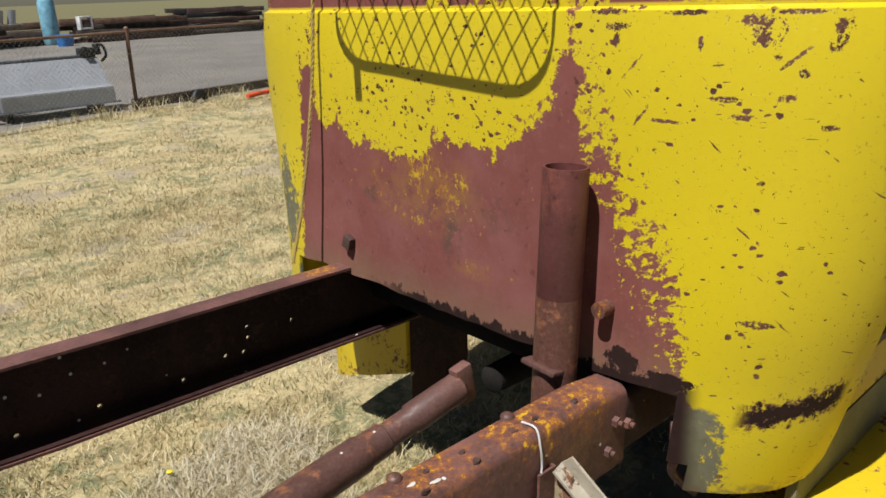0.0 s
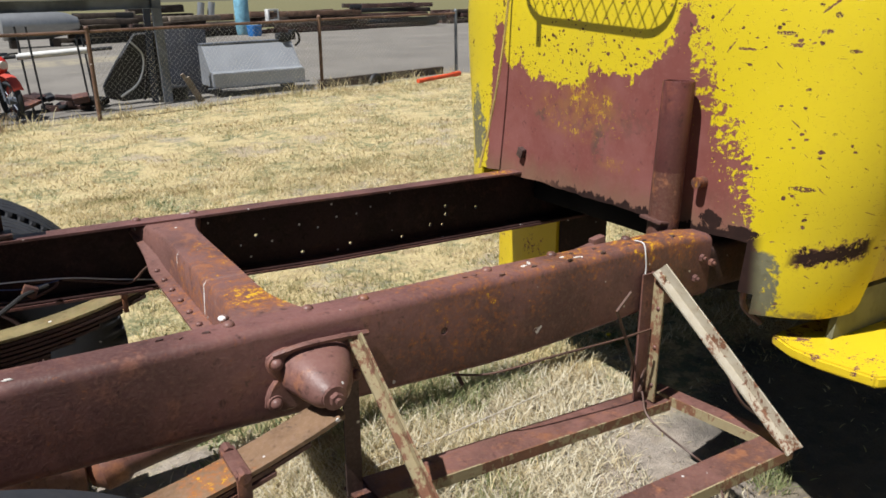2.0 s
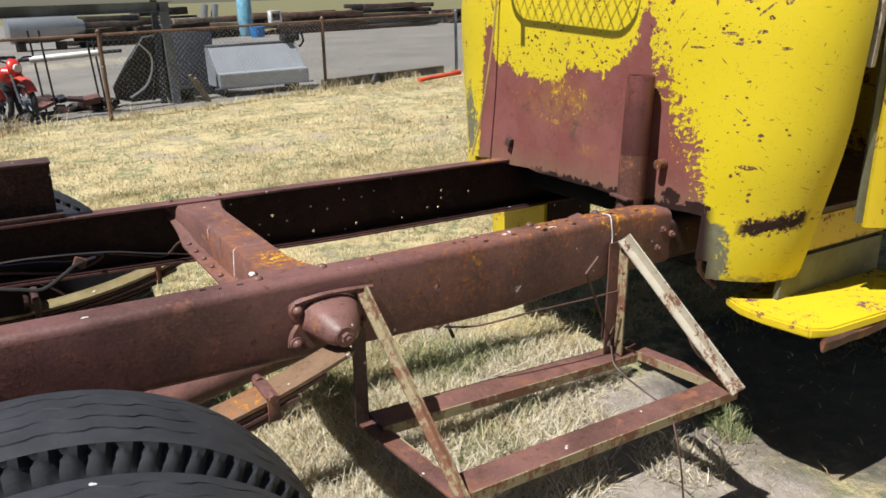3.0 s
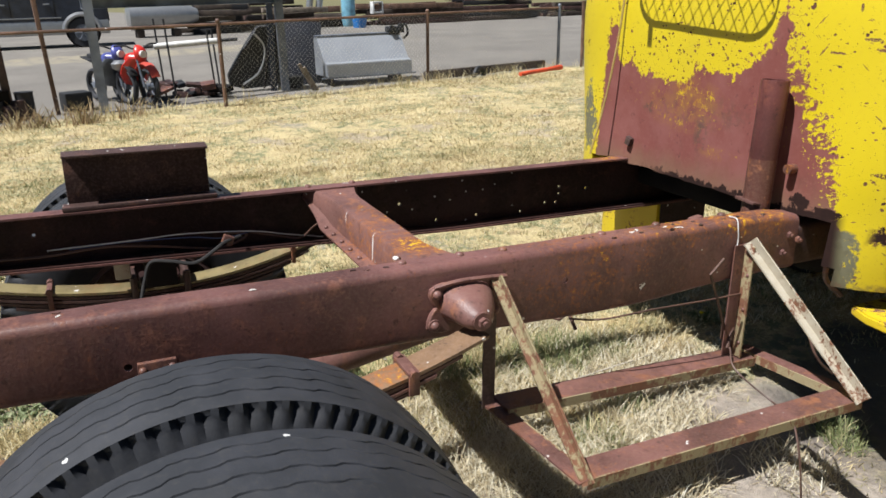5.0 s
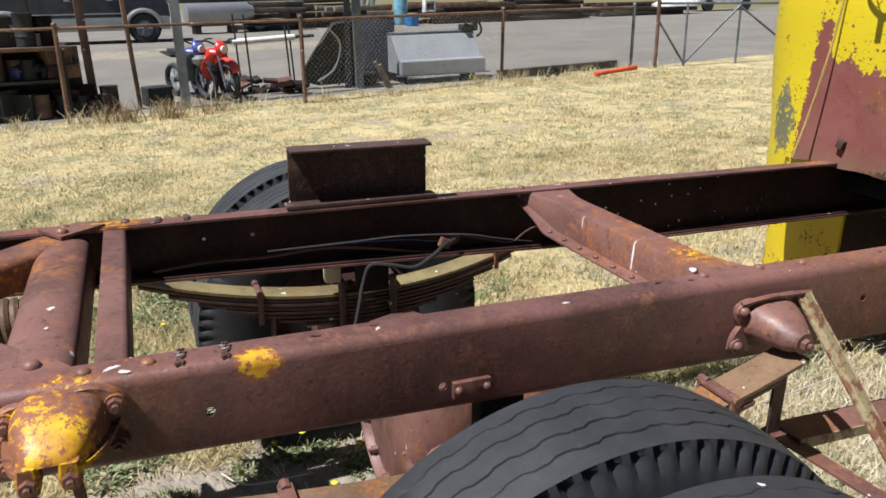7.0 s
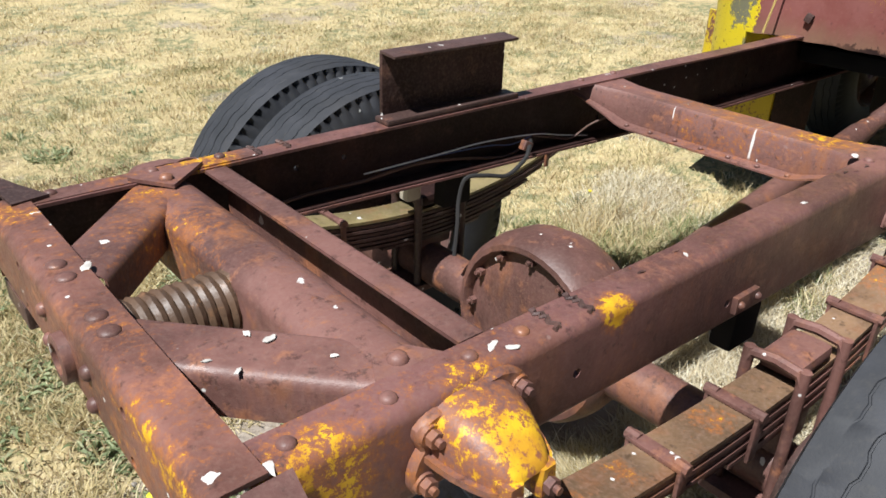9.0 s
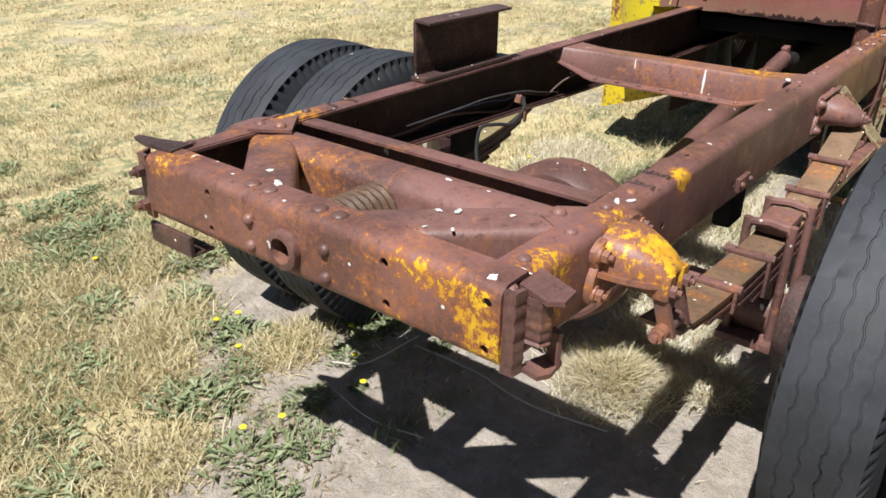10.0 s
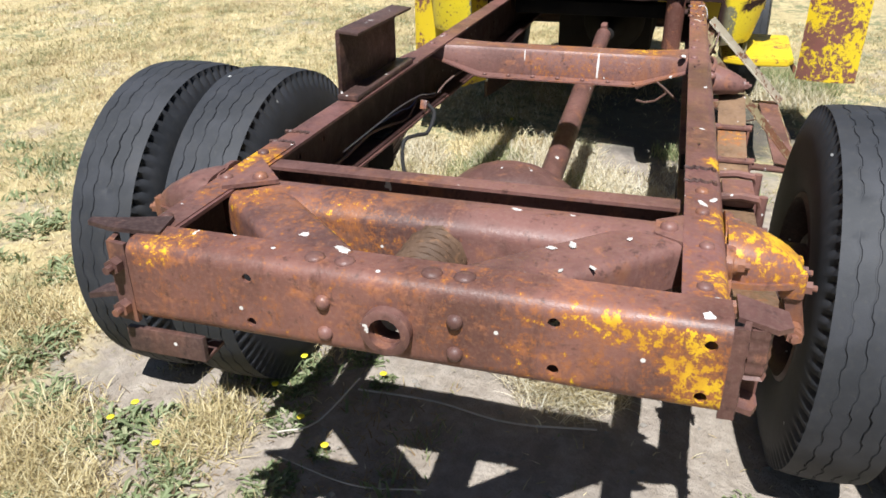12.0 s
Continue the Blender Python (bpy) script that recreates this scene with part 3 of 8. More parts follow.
def box(bm, c, s, rot=None, bevel=0.0):
    m = Matrix.Translation(c) @ (rot if rot is not None else Matrix()) @ Matrix.Diagonal((*s, 1))
    vs = bmesh.ops.create_cube(bm, size=1.0, matrix=m)["verts"]
    if bevel:
        es = {e for v in vs for e in v.link_edges}
        bmesh.ops.bevel(bm, geom=list(es), offset=bevel, segments=2, affect="EDGES", profile=0.6)
    return bm


def rod(bm, a, b, r0, r1=None, seg=12, caps=True):
    a, b = Vector(a), Vector(b)
    d = b - a
    m = Matrix.Translation((a + b) / 2) @ d.to_track_quat("Z", "Y").to_matrix().to_4x4()
    bmesh.ops.create_cone(bm, cap_ends=caps, segments=seg, radius1=r0, radius2=r0 if r1 is None else r1, depth=d.length, matrix=m)
    return bm


def loft(bm, rings, closed=True, caps=True, loop=False):
    vs = [[bm.verts.new(p) for p in ring] for ring in rings]
    n = len(rings[0])
    pairs = list(zip(vs, vs[1:])) + ([(vs[-1], vs[0])] if loop else [])
    for a, b in pairs:
        for i in range(n if closed else n - 1):
            j = (i + 1) % n
            bm.faces.new((a[i], a[j], b[j], b[i]))
    if caps and closed and not loop:
        bm.faces.new(vs[0])
        bm.faces.new(list(reversed(vs[-1])))
    return bm


def tube(bm, pts, r, seg=6):
    pts = [Vector(p) for p in pts]
    rings = []
    ref = None
    for i, p in enumerate(pts):
        d = (pts[min(i + 1, len(pts) - 1)] - pts[max(i - 1, 0)]).normalized()
        if ref is None:
            ref = d.orthogonal().normalized()
        ref = (ref - d * ref.dot(d)).normalized()
        o = d.cross(ref)
        rings.append([p + r * (math.cos(k * math.tau / seg) * ref + math.sin(k * math.tau / seg) * o) for k in range(seg)])
    return loft(bm, rings)


def curve_pts(ctrl, n=24):
    """Catmull-Rom through control points."""
    c = [Vector(p) for p in ctrl]
    c = [2 * c[0] - c[1]] + c + [2 * c[-1] - c[-2]]
    out = []
    for i in range(1, len(c) - 2):
        for k in range(n):
            t = k / n
            p0, p1, p2, p3 = c[i - 1:i + 3]
            out.append(0.5 * (2 * p1 + (p2 - p0) * t + (2 * p0 - 5 * p1 + 4 * p2 - p3) * t * t + (3 * p1 - p0 - 3 * p2 + p3) * t ** 3))
    return out + [c[-2]]


def channel_ring(top, bottom, width, t=0.007, r=0.022, seg=5):
    """A C section in (a, z): web at a = 0, flanges towards +a, rounded at the web."""
    out = [(width, top)]
    for k in range(seg + 1):
        g = math.pi / 2 + k * math.pi / 2 / seg
        out.append((r + r * math.cos(g), top - r + r * math.sin(g)))
    for k in range(seg + 1):
        g = math.pi + k * math.pi / 2 / seg
        out.append((r + r * math.cos(g), bottom + r + r * math.sin(g)))
    out.append((width, bottom))
    q = r - t
    inn = [(width, bottom + t)]
    for k in range(seg + 1):
        g = 3 * math.pi / 2 - k * math.pi / 2 / seg
        inn.append((r + q * math.cos(g), bottom + r + q * math.sin(g)))
    for k in range(seg + 1):
        g = math.pi - k * math.pi / 2 / seg
        inn.append((r + q * math.cos(g), top - r + q * math.sin(g)))
    inn.append((width, top - t))
    return out + inn


def hat_ring(w, h, t=0.006, r=0.02, flange=0.0):
    """An upturned trough, closed solid, in (a, z): width w, height h, top at z = 0."""
    pts = []
    for sx in (1, -1):
        for k in range(5):
            g = (k if sx > 0 else 4 - k) * math.pi / 8
            pts.append((sx * (w / 2 - r + r * math.cos(g)), -r + r * math.sin(g)))
    return [(w / 2, -h)] + pts + [(-w / 2, -h), (-w / 2 + t, -h), (-w / 2 + t, -t), (w / 2 - t, -t), (w / 2 - t, -h)]


def sweep2(bm, ring, a, b, up=Vector((0, 0, 1))):
    """Sweep a 2-D ring (side, height) from a to b."""
    a, b = Vector(a), Vector(b)
    d = (b - a).normalized()
    side = d.cross(up).normalized()
    u = side.cross(d)
    return loft(bm, [[p + side * s + u * h for s, h in ring] for p in (a, b)])


def cut(ob, cutter):
    """Cut the bmesh cutter out of ob's mesh."""
    me = bpy.data.meshes.new("cutter")
    cutter.to_mesh(me)
    cutter.free()
    tool = new("cutter", me)
    tool.matrix_world = ob.matrix_world
    keep = ob.parent
    ob.parent = None
    mod = ob.modifiers.new("holes", "BOOLEAN")
    mod.operation, mod.solver, mod.object = "DIFFERENCE", "EXACT", tool
    tool.matrix_world = Matrix()
    bpy.context.view_layer.update()
    done = bpy.data.meshes.new_from_object(ob.evaluated_get(bpy.context.evaluated_depsgraph_get()))
    ob.modifiers.clear()
    ob.data = done
    ob.parent = keep
    bpy.data.objects.remove(tool)
    done.set_sharp_from_angle(angle=radians(38))
    return ob


def bolt(parent, c, axis, r=0.011, h=0.01, material=None, name="rivet", dome=True):
    bm = bmesh.new()
    a = Vector(axis).normalized()
    c = Vector(c)
    if dome:
        rings = []
        q = a.to_track_quat("Z", "Y")
        for rr, hh in ((1.0, 0.0), (0.95, 0.35), (0.72, 0.75), (0.35, 0.97), (0.05, 1.0)):
            rings.append([c + q @ Vector((r * rr * math.cos(k * math.tau / 10), r * rr * math.sin(k * math.tau / 10), h * hh)) for k in range(10)])
        loft(bm, rings)
    else:
        rod(bm, c, c + a * h, r, seg=6)
        rod(bm, c + a * h, c + a * (h * 1.7), r * 0.5, seg=8)
    return part(name, bm, material or STEEL, parent)


# ---- ground ----


def ground_height(x, y):
    d = math.hypot(x, y - 1)
    z = -0.135 + 0.135 * min(1.0, max(0.0, (y - 2.0) / 9.0))
    if d < 16:
        z += 0.030 * noise.noise((x * 0.7, y * 0.7, 0.3)) + 0.014 * noise.noise((x * 3.1, y * 3.1, 1.3))
    return z


def make_ground():
    def axis_steps(lo, hi, fine_lo, fine_hi, step):
        a = [fine_lo + i * step for i in range(int((fine_hi - fine_lo) / step) + 1)]
        s, v = step, fine_hi
        while v < hi:
            s *= 1.35
            v += s
            a.append(v)
        s, v = step, fine_lo
        while v > lo:
            s *= 1.35
            v -= s
            a.insert(0, v)
        return a

    xs, ys = axis_steps(-900, 900, -5, 5, 0.07), axis_steps(-600, 1500, -2.5, 6.5, 0.07)
    verts = [(x, y, ground_height(x, y)) for y in ys for x in xs]
    w = len(xs)
    faces = [(j * w + i, j * w + i + 1, (j + 1) * w + i + 1, (j + 1) * w + i) for j in range(len(ys) - 1) for i in range(w - 1)]
    me = bpy.data.meshes.new("ground")
    me.from_pydata(verts, [], faces)
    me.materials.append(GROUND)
    me.shade_smooth()
    return tagged(new("ground", me), "dry straw-coloured lawn with bare soil and a grey yard beyond", "ground", kind="structure")


make_ground()

# ---- the truck: x ahead, y to its left, origin on its middle line ----
truck = thing("truck", pose(0, 1.166, 0, 0, 1.6, 2.0), "old truck with rusty bare frame and peeling yellow cab on grass", "truck")
TOP = 0.826


def rail_bottom(x):
    return 0.672 - 0.062 * min(1.0, max(0.0, (x + 1.9) / 2.2))


def make_rail(s):
    bm = bmesh.new()
    rings = []
    x = -1.86
    while x <= (1.06 if s < 0 else 3.2):
        low = rail_bottom(x) + (0.028 * min(1.0, max(0.0, (x - 0.45) / 0.4)) if s < 0 else 0.0)
        ring = channel_ring(TOP - 0.012 * max(0.0, x - 0.95) / 0.1 * (s < 0), low, 0.070 if s < 0 else 0.078)
        o = 0.487 + (0.004 if s < 0 else -0.008) * (x + 1.9)
        rings.append([Vector((x, s * (o - a), z + 0.0015 * noise.noise((x * 3, s, z * 5)))) for a, z in ring])
        x += 0.1042
    loft(bm, rings)
    ob = part("frame_rail", bm, RAIL, truck, "rusty red-brown steel channel frame rail")
    return ob


rail_r, rail_l = make_rail(-1), make_rail(1)
bm = bmesh.new()
loft(bm, [[Vector((x, -0.47 + a, z)) for a, z in channel_ring(0.77, 0.63, 0.065)] for x in (1.0, 1.6, 2.4, 3.2)])
part("front_rail", bm, DARK, truck, "dark lower frame rail under the cab")
RAIL_HOLES = ((0.785, 0.655), (0.80, 0.72), (0.80, 0.69), (0.735, 0.66), (0.422, 0.643), (0.25, 0.640), (0.62, 0.635), (-0.12, 0.68), (-1.113, 0.75), (-1.25, 0.75), (0.93, 0.70), (0.10, 0.72))
holes = bmesh.new()
for hx, hz in RAIL_HOLES:
    rod(holes, (hx, 0.40, hz), (hx, 0.56, hz), 0.0056, seg=10)
cut(rail_l, holes)
# black sheet added inside the left rail to imitate its shade
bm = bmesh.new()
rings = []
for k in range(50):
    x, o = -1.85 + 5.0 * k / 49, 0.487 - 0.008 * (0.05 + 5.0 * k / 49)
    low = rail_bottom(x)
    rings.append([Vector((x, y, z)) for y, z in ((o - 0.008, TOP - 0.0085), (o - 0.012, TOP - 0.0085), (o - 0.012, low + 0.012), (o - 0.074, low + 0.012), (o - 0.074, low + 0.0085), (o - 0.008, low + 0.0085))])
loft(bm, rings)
shade_sheet = part("rail_liner", bm, NEAR_BLACK, rail_l, "thin black sheet standing in for shade inside the rail")
holes = bmesh.new()
for hx, hz in RAIL_HOLES:
    rod(holes, (hx, 0.36, hz), (hx, 0.56, hz), 0.0075, seg=10)
cut(shade_sheet, holes)
holes = bmesh.new()
for hx, hz in ((-1.33, 0.735), (-0.9, 0.70), (0.2, 0.73)):
    rod(holes, (hx, -0.56, hz), (hx, -0.42, hz), 0.009, seg=10)
cut(rail_r, holes)

# rear beam
bm = bmesh.new()
ring = channel_ring(0.834, 0.687, 0.075, r=0.024)
loft(bm, [[Vector((-1.90 + a, y, z)) for a, z in ring] for y in (-0.485, -0.3, -0.1, 0.1, 0.3, 0.452)])
beam = part("rear_beam", bm, BEAM, truck, "rusty channel end beam with yellow paint left at its ends")
holes = bmesh.new()
for hy, hz, hr in ((-0.249, 0.80, 0.009), (-0.252, 0.722, 0.009), (-0.457, 0.715, 0.009), (-0.46, 0.80, 0.009), (0.233, 0.80, 0.008), (0.234, 0.72, 0.008), (0.0, 0.748, 0.024)):
    rod(holes, (-1.95, hy, hz), (-1.86, hy, hz), hr, seg=14)
cut(beam, holes)
beam.location.x = -0.016
bm = bmesh.new()
loft(bm, [[Vector((x, r * math.cos(k * math.tau / 20), 0.748 + r * math.sin(k * math.tau / 20))) for k in range(20)] for x, r in ((-1.89, 0.041), (-1.915, 0.040), (-1.917, 0.036), (-1.917, 0.026), (-1.87, 0.024))], caps=False)
part("hitch_socket", bm, STEEL, beam)
for by in (-0.105, 0.105):
    for bz in (0.722, 0.778):
        bolt(beam, (-1.90, by, bz), (-1, 0, 0), 0.013, 0.011)
for by in (-0.11, -0.06, 0.08, 0.13):
    bolt(beam, (-1.865 + 0.012 * abs(by), by, 0.834), (0, 0, 1), 0.017, 0.007)


def brace(s):
    bm = bmesh.new()
    a, b = Vector((-1.865, s * 0.11, 0.822)), Vector((-1.60, s * 0.40, 0.822))
    sweep2(bm, hat_ring(0.115, 0.075), a, b)
    part("diagonal_brace", bm, STEEL_Y, truck)
    bm = bmesh.new()
    tri = [(-1.50, s * 0.425), (-1.66, s * 0.425), (-1.60, s * 0.335)] if s > 0 else [(-1.53, -0.43), (-1.66, -0.43), (-1.625, -0.372), (-1.57, -0.372)]
    gz = TOP + 0.002 if s > 0 else TOP - 0.009
    loft(bm, [[Vector((x, y, z)) for x, y in tri] for z in (gz, gz + 0.008)])
    g = part("gusset_plate", bm, STEEL, truck)
    bolt(g, (-1.60, s * (0.375 if s > 0 else 0.395), gz + 0.008), (0, 0, 1), 0.016, 0.012)


brace(-1)
brace(1)

# rounded cross member, then a narrow channel ahead of it
bm = bmesh.new()
ring = []
for k in range(15):
    g = math.pi * k / 14
    ring.append((0.062 * math.cos(g), 0.035 * math.sin(g)))
ring += [(-0.062, -0.09), (-0.055, -0.09), (-0.055, 0.0), (0.055, 0.0), (0.055, -0.09), (0.062, -0.09)]
sweep2(bm, ring, (-1.60, -0.40, 0.790), (-1.60, 0.40, 0.790))
part("cross_member", bm, STEEL_Y, truck, "rounded rusty pressed cross member")
bm = bmesh.new()
loft(bm, [[Vector((-1.45 - a, y, z)) for a, z in channel_ring(0.822, 0.70, 0.055, r=0.012)] for y in (-0.412, 0.412)])
part("cross_member", bm, STEEL, truck, "narrow rusty channel cross member")

# hitch spring
bm = bmesh.new()
rod(bm, (-1.88, 0, 0.75), (-1.56, 0, 0.75), 0.016)
tube(bm, [(-1.83 + 0.20 * i / 120, 0.049 * math.cos(i * 0.55), 0.748 + 0.049 * math.sin(i * 0.55)) for i in range(121)], 0.0108, 7)
part("hitch_spring", bm, COIL, truck, "olive coil spring round a hitch rod")

# main cross member: wide pressed trough flared into the rails
bm = bmesh.new()
rings = []
for i in range(33):
    y = -0.455 + 0.91 * i / 32
    e = max(0.0, (abs(y) - 0.27) / 0.2)
    w = 0.052 + 0.05 * min(1.0, e) ** 1.6
    drop = 0.086 * (1 - 0.75 * min(1.0, e))
    zt = TOP - 0.010 + 0.006 * min(1, e)
    cx = -0.165
    rings.append([Vector((cx + a, y, zt + z)) for a, z in ((w, -0.01), (w - 0.008, 0), (-w + 0.008, 0), (-w, -0.01), (-w - 0.004, -drop), (-w - 0.04 * (1 - min(1, e)) - 0.006, -drop - 0.004),
                                                           (-w - 0.04 * (1 - min(1, e)) - 0.006, -drop - 0.009), (-w + 0.004, -drop - 0.008), (-w + 0.006, -0.012), (w - 0.006, -0.012), (w - 0.004, -drop), (w + 0.002, -drop))])
loft(bm, rings)
cm = part("cross_member", bm, CROSS, truck, "wide rusty pressed cross member between the rails")
for i in range(7):
    bolt(cm, (-0.245, -0.26 + i * 0.085, TOP - 0.096 + 0.0), (0, 0, 1), 0.008, 0.006)
for bx, by in ((-0.25, -0.44), (-0.09, -0.44), (-0.25, -0.405), (0.03, -0.45), (-0.25, 0.44), (-0.09, 0.44)):
    bolt(rail_r if by < 0 else rail_l, (bx, by, TOP), (0, 0, 1), 0.012, 0.008)

# wheels ----


def tyre_mesh():
    """One worn tyre standing along y: faint zigzag grooves, scalloped lugs on the shoulders."""
    R, hw, N = 0.508, 0.097, 243
    half = [(0.100, 0.262), (0.114, 0.285), (0.122, 0.345), (0.121, 0.400), (0.116, 0.436), (0.1115, 0.452), (0.108, 0.468), (0.1035, 0.482), (0.1005, 0.492)]
    ribs = [-0.060, -0.021, 0.021, 0.060]
    ys = [-hw]
    for g in ribs:
        ys += [g - 0.0028, g - 0.0014, g + 0.0014, g + 0.0028]
    ys.append(hw)
    bm = bmesh.new()
    rings = []
    for i in range(N):
        a = math.tau * i / N
        zig = 0.0030 * (1 if (i // 3) % 2 else -1) + 0.0015 * noise.noise((i * 0.9, 2.0, 0.0))
        row = [(-y, r) for y, r in half]
        for k, y in enumerate(ys):
            inner = k not in (0, len(ys) - 1)
            groove = inner and (k - 1) % 4 in (1, 2)
            rib = (k - 1) // 4
            worn = 0.48 + 1.0 * noise.noise((3.0 * math.cos(a) + 9.0 * rib, 3.0 * math.sin(a), 0.0))
            r = R - 0.007 * (abs(y) / hw) ** 2.4 - (0.0062 * min(1.0, max(0.0, worn)) if groove else 0.0)
            row.append((y + zig if inner else y, r))
        row += [(y, r) for y, r in reversed(half)]
        out = []
        for y, r in row:
            y2 = y
            if 0.45 < r < 0.496 and abs(y) > 0.0985 and i % 3 == 0:
                deep = (r - 0.445) / 0.05
                y2 = y - math.copysign(0.013 * deep, y)
                r -= 0.006 * deep
            out.append(Vector((r * math.cos(a), y2, r * math.sin(a))))
        rings.append(out)
    loft(bm, rings, closed=False, caps=False, loop=True)
    return bm


def rim_mesh():
    bm = bmesh.new()
    prof = [(-0.105, 0.266), (-0.112, 0.252), (-0.095, 0.246), (-0.03, 0.238), (0.06, 0.238), (0.095, 0.246), (0.112, 0.252), (0.105, 0.266)]
    rings = [[Vector((r * math.cos(k * math.tau / 40), y, r * math.sin(k * math.tau / 40))) for y, r in prof] for k in range(40)]
    loft(bm, rings, closed=True, caps=False, loop=True)
    disc = [(0.02, 0.238), (0.028, 0.20), (0.075, 0.15), (0.08, 0.10), (0.07, 0.10), (0.065, 0.145), (0.018, 0.195), (0.012, 0.238)]
    rings = [[Vector((r * math.cos(k * math.tau / 40), y, r * math.sin(k * math.tau / 40))) for y, r in disc] for k in range(40)]
    loft(bm, rings, closed=True, caps=False, loop=True)
    return bm


AX, AZ = -0.78, 0.322
tyre_me = rim_me = None
for s in (-1, 1):
    for k, wy in enumerate((0.865, 1.155) if s < 0 else (0.815, 1.105)):
        if tyre_me is None:
            w = part("wheel", rim_mesh(), DARK, truck, "rusty steel dual wheel with worn ribbed tyre")
            rim_me = w.data
            t = part("tyre", tyre_mesh(), TYRE, w, "worn black ribbed truck tyre")
            tyre_me = t.data
        else:
            w = tagged(new("wheel", rim_me), "rusty steel dual wheel with worn ribbed tyre")
            w.parent = truck
            t = tagged(new("tyre", tyre_me), "worn black ribbed truck tyre")
            t.parent = w
        w.matrix_local = pose(AX, s * wy, AZ, 0, 17 * (k + s), 180 if (k == 0) == (s > 0) else 0)

# axle, differential, drive shaft
bm = bmesh.new()
rod(bm, (AX, -0.76, AZ), (AX, 0.76, AZ), 0.062, seg=20)
axle = part("axle", bm, STEEL, truck, "rusty rear axle tube")
for s in (-1, 1):
    bm = bmesh.new()
    loft(bm, [[Vector((AX + r * math.cos(k * math.tau / 28), s * y, AZ + r * math.sin(k * math.tau / 28))) for k in range(28)] for y, r in ((0.655, 0.07), (0.660, 0.118), (0.672, 0.125), (0.82, 0.125), (0.825, 0.08))])
    part("brake_drum", bm, DARK, axle, "dark rusty brake drum")
bm = bmesh.new()
rings = []
for x, r in ((-0.080, 0.01), (-0.079, 0.10), (-0.072, 0.150), (-0.066, 0.166), (-0.064, 0.186), (-0.085, 0.190), (-0.090, 0.194), (-0.088, 0.206), (-0.070, 0.218), (-0.02, 0.226), (0.05, 0.222), (0.11, 0.195), (0.16, 0.145), (0.22, 0.092), (0.27, 0.075), (0.28, 0.03)):
    rings.append([Vector((AX + x, 0.04 + 1.16 * r * math.cos(k * math.tau / 32), AZ + 0.02 + 1.16 * r * math.sin(k * math.tau / 32))) for k in range(32)])
loft(bm, rings)
diff = part("differential", bm, STEEL, axle, "round rusty differential housing with bolted flange")
for k in range(12):
    g = k * math.tau / 12
    bolt(diff, (AX - 0.066, 0.04 + 0.205 * math.cos(g), AZ + 0.02 + 0.205 * math.sin(g)), (-1, 0, 0), 0.012, 0.016, dome=False, name="bolt")
bm = bmesh.new()
S0, S1 = Vector((AX + 0.28, 0.0, AZ + 0.01)), Vector((1.03, -0.04, 0.63))
D = S1 - S0
rings = [(0.0, 0.03), (0.02, 0.055), (0.05, 0.055), (0.06, 0.043), (0.835, 0.043), (0.84, 0.038), (0.875, 0.038), (0.878, 0.031), (0.925, 0.031), (0.93, 0.036), (1.02, 0.036), (1.03, 0.02)]
q = D.to_track_quat("Z", "Y")
loft(bm, [[S0 + D * f + q @ Vector((r * math.cos(k * math.tau / 20), r * math.sin(k * math.tau / 20), 0)) for k in range(20)] for f, r in rings])
box(bm, S1 + D.normalized() * 0.05, (0.03, 0.10, 0.05), q.to_matrix().to_4x4(), 0.006)
part("drive_shaft", bm, STEEL, truck, "rusty tubular drive shaft with universal joint")

# leaf springs ----


